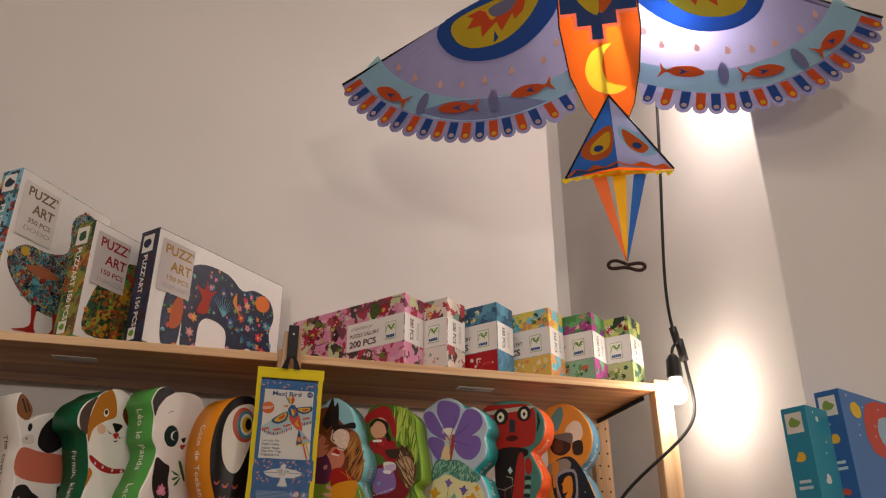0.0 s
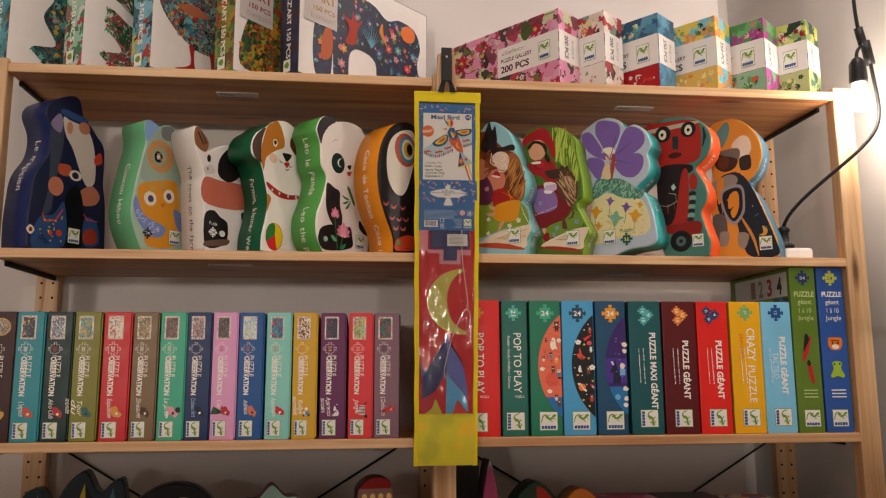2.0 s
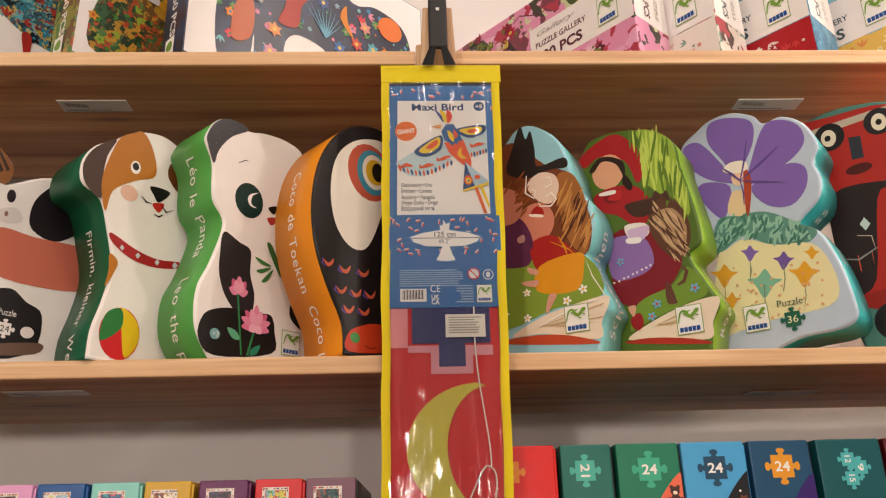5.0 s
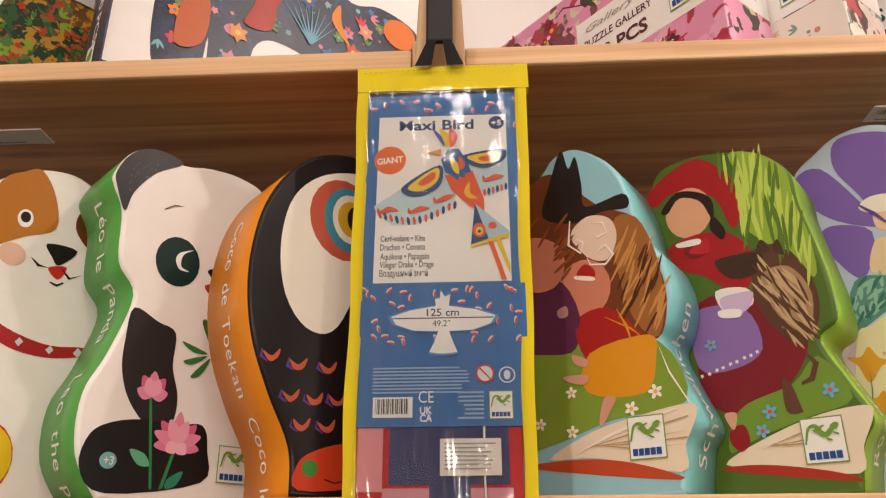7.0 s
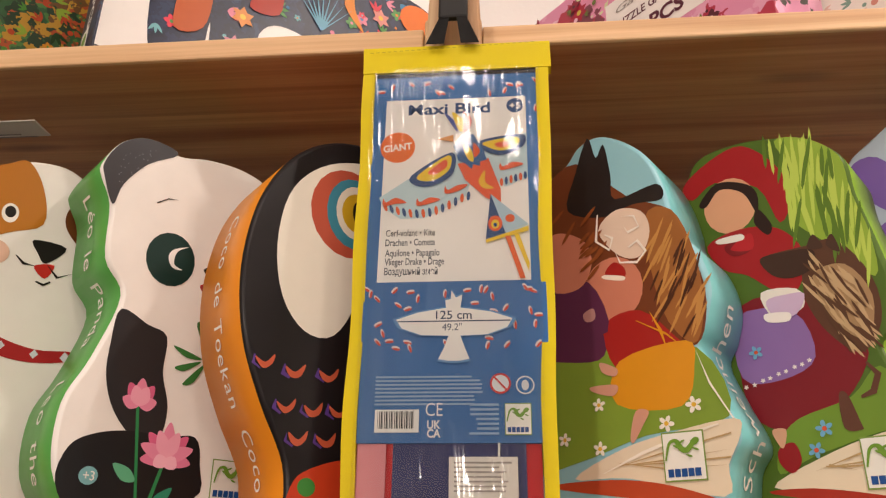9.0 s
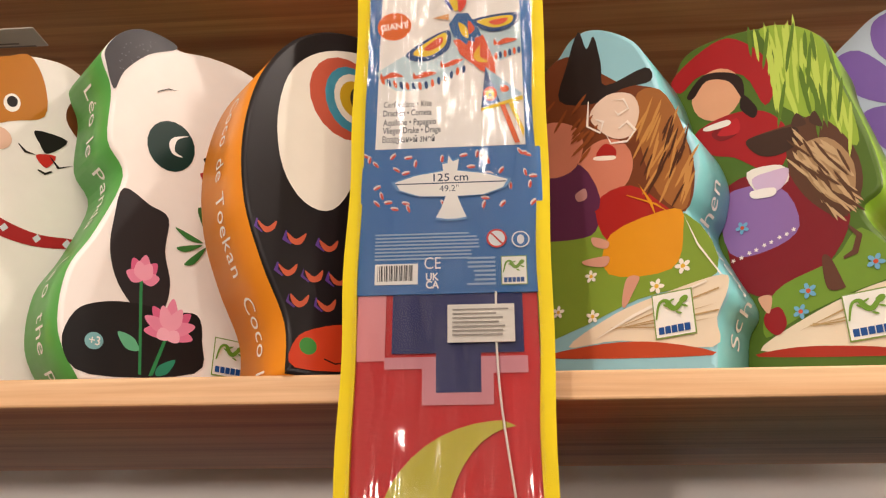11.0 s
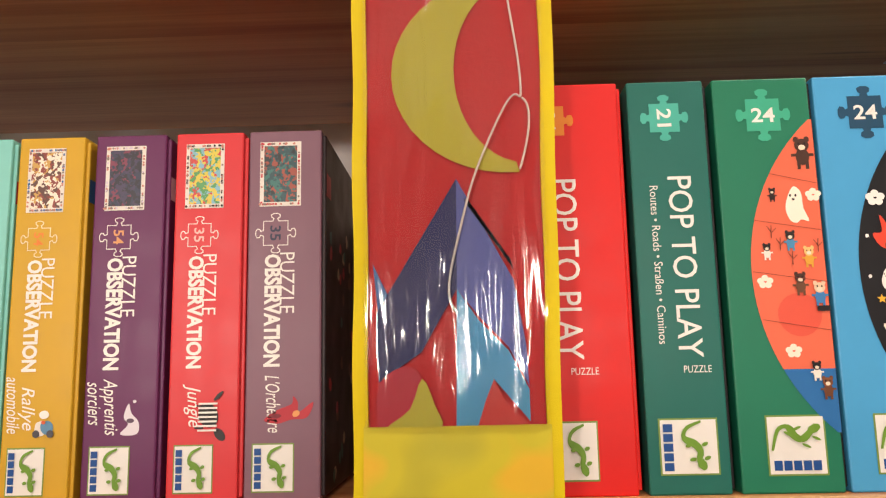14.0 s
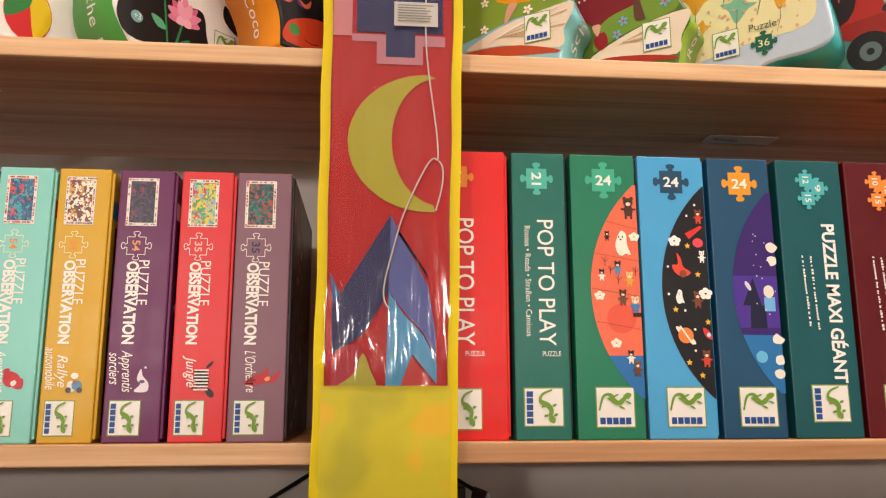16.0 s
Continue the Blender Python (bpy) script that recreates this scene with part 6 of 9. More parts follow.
SHAPES['cow'] = ([(-0.3, 0.8), (-0.9, 6.7), (-1.4, 12.2), (-1.4, 14.8), (-3.5, 19.7), (-4.1, 23.0), (-3.0, 23.7), (-0.5, 21.5), (-1.1, 19.2), (2.6, 21.2), (5.6, 21.6), (10.3, 19.6), (11.5, 12.4), (11.8, 2.5)],
    [
        ('#8a5a34', 'p', [(-3.9, 22.7), (-3.0, 23.5), (-0.6, 21.3), (-1.2, 19.1), (-3.5, 20.0)]),
        ('#3a2a22', 'g', [(-3.3, 22.6), (-2.9, 22.8), (-1.5, 20.6), (-1.8, 20.3)]),
        ('#3a2a22', 'g', [(-2.6, 23.0), (-2.2, 22.8), (-0.9, 20.9), (-1.2, 20.6)]),
        ('#1d1b1d', 'e', [(-0.3, 18.0), (0.45, 0.75)]),
        ('#d9d4cf', 'p', [(-1.2, 16.2), (0.4, 16.8), (1.2, 15.6), (-0.2, 14.9), (-1.3, 15.2)]),
        ('#8a6a62', 'e', [(-0.5, 15.9), (0.2, 0.3)]),
        ('#211e20', 'p', [(2.8, 19.4), (5.0, 21.4), (7.7, 21.1), (8.8, 17.8), (5.3, 14.3), (2.3, 14.9), (1.9, 17.2)]),
        ('#c9705a', 'p', [(-1.3, 14.0), (2.9, 14.1), (9.5, 14.0), (9.4, 10.0), (5.5, 8.8), (-1.1, 9.4)]),
        ('#1d1b1d', 'p', [(-0.8, 6.7), (1.2, 8.0), (2.9, 6.9), (4.7, 5.8), (4.3, 1.9), (-0.2, 0.8)]),
        ('#1d1b1d', 'p', [(7.9, 8.2), (9.4, 8.7), (11.4, 6.9), (9.3, 5.0)]),
        ('#e8e4de', 'e', [(3.5, 3.7), (0.69, 0.61)]),
        ('#6b5547', 'p', [(-0.2, 1.8), (4.9, 2.8), (4.6, 1.6), (-0.3, 0.8)]),
    ])


# ---- shaped boxes on the second shelf ----
def shaped_box(key, label, x, turn, depth, front, side, words=(), mirror=False, shelf=S2, y=0.005, drop=0.0):
    """A box with a cut-out outline: a wide coloured edge round a printed front."""
    ctrl, art = SHAPES[key]
    ctrl = [(u / 100, v / 100 - drop) for u, v in ctrl]
    art = [(c, kind, [(p[0], p[1] - 100 * drop)] + ([(q[0], q[1] - 100 * drop) for q in rest] if kind not in "ed" else rest), *more) for c, kind, (p, *rest), *more in art]
    ctrl[0], ctrl[-1] = (ctrl[0][0], 0.0), (ctrl[-1][0], 0.0)
    line = [(u, max(v, 0.0)) for u, v in catmull(ctrl, 5, False)]
    b = thing("shaped_puzzle_box", label, "puzzle box", pose(x, y, shelf, 0, 0, turn), "shaped puzzle boxes on the shelf")
    n = len(line)
    area = sum(line[i][0] * line[(i + 1) % n][1] - line[(i + 1) % n][0] * line[i][1] for i in range(n))
    sign = 1 if area < 0 else -1
    inner = []
    for i, (u, v) in enumerate(line):
        a, c = line[i - 1], line[(i + 1) % n]
        d = Vector((c[0] - a[0], c[1] - a[1]))
        d = d.normalized() if d.length > 1e-6 else Vector((1, 0))
        inner.append((u + sign * d.y * 0.003, max(v - sign * d.x * 0.003, 0.0015)))
    bm = bmesh.new()
    rings = [[bm.verts.new((u, yy, v)) for u, v in ring] for ring, yy in ((line, depth), (line, 0.003), ([((u + p) / 2, (v + q) / 2) for (u, v), (p, q) in zip(line, inner)], 0.0008), (inner, 0.0))]
    for r in range(3):
        for i in range(n):
            f = bm.faces.new((rings[r][i], rings[r][(i + 1) % n], rings[r + 1][(i + 1) % n], rings[r + 1][i]))
            f.material_index, f.smooth = (0 if r == 0 else 1), True
    bm.faces.new(rings[3]).material_index = 1
    bm.faces.new(rings[0][::-1]).material_index = 0
    bmesh.ops.recalc_face_normals(bm, faces=bm.faces[:])
    part("carton", bm, [ink(side), ink(front)], b, "cut-out card box with a coloured edge")
    items = []
    for colour, kind, pts, *more in art:
        if kind == "s":
            n_s, long, wide, ang, spread = more[0]
            rnd = random.Random(n_s * 7 + int(ang))
            poly = [Vector(q) for q in pts]
            us, vs = [q.x for q in poly], [q.y for q in poly]
            made = 0
            while made < n_s:
                q = Vector((rnd.uniform(min(us), max(us)), rnd.uniform(min(vs), max(vs))))
                inside = False
                for a, c in zip(poly, poly[1:] + poly[:1]):
                    if (a.y > q.y) != (c.y > q.y) and q.x < a.x + (q.y - a.y) / (c.y - a.y) * (c.x - a.x):
                        inside = not inside
                if not inside:
                    continue
                made += 1
                items.append((colour, oval(q.x / 100, q.y / 100, long / 200 * rnd.uniform(0.6, 1.1), wide / 200, 8, ang + spread * (rnd.random() - 0.5))))
        elif kind == "d":
            (cx, cy), (r, _) = pts
            for j in range(5):
                a = math.tau * j / 5 + cx
                items.append((colour, oval((cx + 0.6 * r * math.cos(a)) / 100, (cy + 0.6 * r * math.sin(a)) / 100, r / 220, r / 340, 8, math.degrees(a))))
            items.append((more[0], oval(cx / 100, cy / 100, r / 330, r / 330, 8)))
        elif kind == "e":
            (cx, cy), (rx, ry) = pts
            items.append((colour, oval(cx / 100, cy / 100, rx / 100, ry / 100)))
        else:
            p = [(u / 100, max(v / 100, 0.001)) for u, v in pts]
            items.append((colour, catmull(p, 4) if kind == "p" else p))
    printed("front_picture", b, items, label="printed front picture of plain coloured shapes", step=min(0.00001, 0.0011 / max(1, len(items))))
    # lettering that follows the edge
    half = line[:n // 2] if not mirror else line[n // 2:]
    half = half[::-1]
    acc = [0.0]
    for p, q in zip(half, half[1:]):
        acc.append(acc[-1] + math.hypot(q[0] - p[0], q[1] - p[1]))
    verts, faces = [], []
    for text, start, size, across in words:
        s, size = start, size * 1.1
        for ch in text:
            if ch == " ":
                s += size * 0.45
                continue
            if ch == "_":
                co, fs = [(0, 0), (0.55, 0), (0.55, 0.5), (0, 0.5)], [(0, 1, 2, 3)]
            else:
                co, fs = glyphs(ch)
            wide = max(c[0] for c in co)
            i = next((j for j in range(len(acc) - 1) if acc[j + 1] >= s + wide * size / 2), None)
            if i is None:
                break
            p, q = Vector(half[i]), Vector(half[i + 1])
            d = (q - p).normalized()
            at = p + d * (s + wide * size / 2 - acc[i])
            out = Vector((d.y, -d.x))
            k = len(verts)
            for cx, cy in co:
                along = (cx - wide / 2) * size
                spot = at + d * along + out * 0.0006
                verts.append((spot.x, depth * across - cy * size, spot.y))
            faces += [[k + j for j in f] for f in fs]
            s += (wide + 0.07) * size
    if faces:
        me = bpy.data.meshes.new("edge_lettering")
        me.from_pydata(verts, [], faces)
        me.materials.append(ink("#f0ede6" if key != "cow" else "#1d1b1d"))
        ob = new("edge_lettering", me)
        ob.parent = b
        tagged(ob, "lettering along the box edge")
    return b


def patch_on(b, u, v, s=0.028):
    printed("maker_patch", b, [(c, p) for c, p in maker_patch(u, v, s, s * 1.12)], base=0.0016, label="white square patch with a green squiggle")


b = shaped_box("magician", "dark blue robed-figure shaped puzzle box on the shelf", -0.774, 58, 0.07, "#1a2140", "#1c2a5e", [("Le magicien", 0.13, 0.020, 0.62)])
patch_on(b, 0.078, 0.022, 0.027)
b = shaped_box("owl", "pale green owl-shaped puzzle box on the shelf", -0.583, 52, 0.07, "#a8c4b0", "#69b583", [("Coucou Hibou", 0.09, 0.0175, 0.62)])
patch_on(b, 0.072, 0.020, 0.026)
printed("piece_mark", b, [("#2a3550", jigsaw(0.022, 0.035, 0.011)), ("#f0ede6", lettering("24", (0.022, 0.035), 0.009, 0.006))], base=0.0016, label="dark puzzle piece print")
b = shaped_box("cow", "white cow-shaped puzzle box with black and pink patches", -0.454, 48, 0.07, "#ece9e4", "#ebe8e2", [("The cows on the farm", 0.095, 0.0150, 0.62)])
printed("piece_mark", b, [("#ece9e4", jigsaw(0.012, 0.037, 0.010)), ("#1d1b1d", lettering("24", (0.012, 0.037), 0.009, 0.007)), ("#ece9e4", lettering("Puzzle", (0.012, 0.054), 0.018, 0.007))], base=0.0016, label="white puzzle piece print")
b = shaped_box("dog", "white and brown puppy-shaped puzzle box on the shelf", -0.346, 48, 0.07, "#f0ece6", "#0f5f3f", [("Firmin, kleiner Welpe", 0.12, 0.0155, 0.62)], y=-0.004, drop=0.006)
b = shaped_box("panda", "black and white panda-shaped box with a green edge", -0.2405, 47, 0.07, "#f1eee9", "#57a94f", [("Léo le Panda", 0.06, 0.019, 0.62), ("Leo the panda", 0.208, 0.019, 0.62)], y=-0.006, drop=0.007)
patch_on(b, 0.098, 0.017, 0.025)
printed("age_mark", b, [("#f0ede6", lettering("+3", (0.015, 0.026), 0.007, 0.006, 0, 0.01))], base=0.0018, label="small white lettering")
b = shaped_box("toucan", "black toucan-shaped puzzle box with an orange edge", -0.0985, 42, 0.07, "#191517", "#ec9420", [("Coco de Toekan", 0.06, 0.0165, 0.62), ("Coco le Toucan", 0.212, 0.0165, 0.62)], y=-0.006, drop=0.004)
b = shaped_box("pig", "storybook puzzle box with a pale blue wavy edge", 0.170, -32, 0.065, "#8fc3cf", "#7cc9cc", [("Schweinchen", 0.02, 0.022, 0.66)], True)
patch_on(b, -0.043, 0.025, 0.027)
b = shaped_box("hood", "red and green storybook puzzle box with wavy edge", 0.285, -36, 0.06, "#4d6a24", "#8dbb2f", [("Roodkapje", 0.02, 0.018, 0.66)], True)
patch_on(b, -0.039, 0.021, 0.028)
b = shaped_box("fairy", "purple flower and dress shaped puzzle box on the shelf", 0.409, -41, 0.065, "#b7c8d8", "#39b3b5", [("Princess", 0.175, 0.024, 0.66)], True)
patch_on(b, -0.088, 0.031, 0.027)
printed("piece_mark", b, [("#1f5f4a", jigsaw(-0.037, 0.038, 0.013)), ("#e9e2b8", lettering("36", (-0.037, 0.038), 0.011, 0.008)), ("#4a5a4a", lettering("Puzzle", (-0.037, 0.057), 0.027, 0.008))], base=0.0018, label="dark green puzzle piece print")
b = shaped_box("robot", "red and black robot-shaped box with an orange edge", 0.529, -43, 0.06, "#4a7f74", "#f0612a", [("Robot", 0.17, 0.024, 0.66)], True)
patch_on(b, -0.018, 0.021, 0.024)
b = shaped_box("knight", "orange and dark grey knight-shaped puzzle box on the shelf", 0.681, -43, 0.055, "#d9943a", "#4f7f9a", [("Caballero", 0.15, 0.020, 0.66)], True)
patch_on(b, -0.025, 0.017, 0.026)

# ---- lower shelf, only the tops show ----
SHAPES["crown"] = ([(-9, 0), (-9, 14), (-8, 25), (-5, 27), (-2.5, 24), (0, 28), (3, 30), (5.5, 26), (8, 28), (10, 27), (11, 14), (11, 0)],
    [("#5a7f88", "g", [(-8.5, 10), (-5, 26), (-2, 12), (-5, 2)]), ("#6b2a3a", "g", [(-5, 26), (-2, 17), (0, 23), (-3, 12)]), ("#a89a3a", "g", [(0, 18), (3, 28), (4, 20), (2, 12)]), ("#1a1c20", "g", [(3, 28), (7, 20), (4, 14)]), ("#c2703a", "g", [(1, 22), (3, 18), (-1, 14)]), ("#3f6f78", "g", [(8, 27), (10, 16), (7, 12), (6, 20)])])
SHAPES["mask"] = ([(-9, 0), (-10, 14), (-8, 22), (-4, 26), (1, 27.5), (6, 26), (9.5, 21), (10, 10), (10, 0)],
    [("#c9b8a0", "p", [(-3, 12), (-2, 22), (2, 25), (5.5, 23), (7, 16), (4, 8)]), ("#25401f", "p", [(-7, 10), (-7, 19), (-4, 21), (-1, 18), (-2, 10)]), ("#5a2f22", "p", [(-1, 8), (0, 15), (3, 16), (5, 10)]), ("#141518", "p", [(5, 19), (7, 21), (8, 17), (6, 16)])])
SHAPES["scallop"] = ([(-9, 0), (-10.5, 12), (-9.5, 18), (-8.5, 21), (-6, 21), (-5, 24), (-2.5, 24.5), (0, 27), (2.5, 24.8), (5, 24.5), (6.5, 21.5), (9, 20.5), (10, 16), (11, 10), (10, 0)],
    [("#2f5f58", "p", [(-8, 14), (-6, 19), (-2, 21), (0, 24), (2, 21), (6, 19), (8, 14), (6, 16), (2, 19), (0, 22), (-2, 19), (-6, 17)]), ("#a83a34", "p", [(1, 21), (3, 20.5), (4, 18.5), (2, 19)]), ("#a83a34", "p", [(-4, 17), (-2, 17), (-1, 15), (-3, 15)])])
SHAPES["lantern"] = ([(-8, 0), (-11, 8), (-11, 15), (-8, 21), (-4, 23), (-3.5, 26), (-1, 28), (2.5, 27.5), (3.5, 24), (8, 21.5), (11, 16), (11.5, 8), (9, 0)],
    [("#8a6a62", "g", [(-4, 23), (-3.5, 26), (3, 26), (3.5, 23)]), ("#e3c37a", "e", [(-2.4, 24.5), (0.5, 0.6)]), ("#e3c37a", "e", [(-0.8, 24.5), (0.5, 0.6)]), ("#e3c37a", "e", [(0.8, 24.5), (0.5, 0.6)]), ("#e3c37a", "e", [(2.4, 24.5), (0.5, 0.6)]), ("#b8405f", "p", [(-6, 6), (-3, 18), (0, 21), (4, 18), (6, 6)]), ("#d98a8f", "e", [(0, 20.5), (0.9, 0.9)]), ("#c9c2b8", "p", [(-1, 15), (0, 18), (1, 15), (0, 13)])])
SHAPES["pixie"] = ([(-6, 0), (-7, 12), (-6, 19), (-3.5, 21), (-2.4, 19), (-1.3, 24), (0, 31), (1.4, 25), (2.6, 20), (4, 19.5), (5, 12), (5, 0)],
    [("#a8456f", "p", [(-1.8, 20), (0, 30), (1.8, 20)]), ("#8fb3c4", "p", [(-6, 10), (-5.5, 18), (-3, 20), (-2.5, 10)]), ("#c96a3a", "p", [(-2.4, 12), (-2, 19), (0, 21), (2, 19), (2.6, 12)]), ("#cf9f86", "e", [(0, 15), (1.5, 2.2)])])
SHAPES["pirate"] = ([(-6, 0), (-7, 14), (-5, 22), (0, 26.5), (5, 22), (7, 14), (6, 0)],
    [("#a8281f", "p", [(0, 25.5), (4.5, 21.5), (6, 14), (2, 16)]), ("#c98a3a", "p", [(-4, 17), (0, 19.5), (5, 18), (4, 15), (-3, 15)]), ("#5b2f1f", "e", [(0.5, 13), (3, 4)]), ("#1a1614", "e", [(0.5, 13), (2, 3)])])
SHAPES["pumpkin"] = ([(-6, 0), (-6.5, 12), (-5, 20), (0, 25), (5, 21), (6.5, 12), (6, 0)],
    [("#e0b03a", "p", [(-4, 12), (-2, 20), (0, 22), (-1, 12)]), ("#a84a1c", "p", [(2, 12), (3, 19), (5, 15), (4, 10)]), ("#efe6d8", "g", [(0, 17), (3.4, 17), (3.4, 18.2), (0, 18.2)])])
for key, label, x, y, front, side in (
        ("crown", "harlequin crown-shaped puzzle box on the lower shelf", -0.70, 0.07, "#24303a", "#3f545c"), ("mask", "black rounded mask-shaped puzzle box on the lower shelf", -0.515, 0.07, "#15161a", "#1c1e22"),
        ("scallop", "mint scalloped puzzle box with dark red edge", -0.325, 0.07, "#86a8a0", "#5f1f1c"), ("lantern", "dark red ornament-shaped puzzle box on the lower shelf", -0.125, 0.07, "#8f1c1f", "#4a1416"),
        ("pixie", "pink pointed-hat shaped puzzle box on the lower shelf", 0.100, 0.08, "#9fb6c4", "#5f3a52"), ("pirate", "dark green rounded puzzle box on the lower shelf", 0.195, 0.09, "#1f3a2c", "#16281f"),
        ("pumpkin", "orange rounded puzzle box on the lower shelf", 0.285, 0.09, "#c9762a", "#8a5220")):
    shaped_box(key, label, x, 8, 0.05, front, side, (), False, S4, y)
b = thing("dark_box", "plain black box standing behind the figure-shaped boxes", "puzzle box", pose(0.028, 0.12, S4))
part("lid", box_bm(0, 0.055, 0, 0.10, 0, 0.31, 0.0015), ink("#1a1a1d"), b)
for k, (x, w, h, colours, label) in enumerate((
        (0.325, 0.125, 0.228, ["#b32a58", "#c94a7a", "#8f1f48", "#e0a0b8"], "crimson pink puzzle box on the lower shelf"), (0.452, 0.125, 0.228, ["#1a1518", "#3a1c2a", "#241a20", "#55202f"], "near-black patterned puzzle box on the lower shelf"),
        (0.580, 0.125, 0.221, ["#d8c8a0", "#7a5a9a", "#c9583a", "#e3d9b8"], "cream and purple patterned puzzle box on the lower shelf"), (0.707, 0.13, 0.208, ["#15151a", "#1d1f28", "#101014", "#2a2430"], "black puzzle box on the lower shelf"))):
    b = thing("puzzle_box", label, "puzzle box", pose(x, 0.075, S4), "puzzle boxes on the lower shelf")
    part("lid", box_bm(0, w, 0, 0.09, 0, h, 0.0025), pattern("box_art", colours, 38.0), b)
    art = [("#e9e2da", jigsaw(0.022, h - 0.022, 0.013)), ("#2a1a22", lettering("100", (0.022, h - 0.022), 0.012, 0.006))] if k < 2 else [("#c9a26a", catmull([(0.05, h - 0.03), (0.06, h - 0.008), (0.075, h - 0.03)], 4))]
    if k == 0:
        art += [("#17151a", oval(0.092, h - 0.034, 0.030, 0.026)), ("#9aa4ac", oval(0.092, h - 0.034, 0.025, 0.021))]
    printed("piece_mark", b, art, label="puzzle piece print on the box front")

# ---- art puzzle boxes on the top shelf ----
ARTS = [
    (-0.845, 53, 0.26, 0.356, ["#2f6f6a", "#1f2f3c", "#6b5a45", "#3f8a8a", "#24484a"], "#c2302a", "tall white art puzzle box with a dark blue silhouette", "350 PCS", "#58a3b5"),
    (-0.707, 53, 0.26, 0.357, ["#2f6a45", "#1f3f2c", "#a8303c", "#cfd8cc", "#3f7a55", "#b54a55"], "#1f2450", "tall white art puzzle box with a leafy green silhouette", "350 PCS", "#9fcab0"),
    (-0.578, 53, 0.255, 0.357, ["#24384a", "#3f8a9a", "#1c2430", "#6fb0b8", "#a8382c", "#2f5f6a", "#c9b050"], "#7a6248", "tall white art puzzle box with a teal bird silhouette", "350 PCS", "#7fb6cc"),
    (-0.419, 49, 0.36, 0.256, ["#2f5a34", "#1f3a22", "#4a7a3a", "#b58a2a", "#6b4a24", "#a84a24"], "#8f1f24", "white art puzzle box with a green and brown silhouette", "150 PCS", "#8a8a3a"),
    (-0.292, 43, 0.385, 0.256, ["#1f2740", "#232c48", "#1f2740", "#1c2338", "#27304e", "#2a3a58", "#1f2740", "#1c2338"], "#a8822a", "white art puzzle box with a dark blue elephant silhouette", "150 PCS", "#3a2430")]
SPRIGS = (["#3f8f8a", "#77b8b0", "#c24a3a", "#1b2a3a", "#d9b04a"], ["#3f7f4a", "#8fc09a", "#b03a48", "#1c3a28", "#e0d8c8"], ["#2f7f96", "#5fb0c0", "#a83a30", "#16202c", "#c9a84a"],
          ["#4f8a3a", "#8aa83a", "#c98a2a", "#24401f", "#b0482a"], ["#e08a3a", "#d94a5a", "#4a86b0", "#5f9a5a", "#d98aa0", "#7fb8c0"])


def inside(q, poly):
    hit = False
    for a, c in zip(poly, poly[1:] + poly[:1]):
        if (a[1] > q[1]) != (c[1] > q[1]) and q[0] < a[0] + (q[1] - a[1]) / (c[1] - a[1]) * (c[0] - a[0]):
            hit = not hit
    return hit


def sprinkled(poly, n, inks, rnd):
    """Small leaves, flowers and sprigs strewn over an outline."""
    us, vs, out = [p[0] for p in poly], [p[1] for p in poly], []
    while n > 0:
        q = (rnd.uniform(min(us), max(us)), rnd.uniform(min(vs), max(vs)))
        n -= 1
        if not inside(q, poly):
            continue
        c, turn, size = rnd.choice(inks), rnd.uniform(0, 360), rnd.uniform(0.004, 0.009)
        kind = rnd.random()
        if kind < 0.45:
            for d in (-35, 0, 35):
                out.append((c, petal(q[0], q[1], turn + d, size * 1.7, size * 0.5)))
        elif kind < 0.75:
            out += [(c, petal(q[0], q[1], turn + 72 * j, size, size * 0.75)) for j in range(5)]
            out.append((rnd.choice(inks), oval(q[0], q[1], size * 0.25, size * 0.25, 8)))
        else:
            out.append((c, oval(q[0], q[1], size * 0.35, size * 0.35, 10)))
    return out


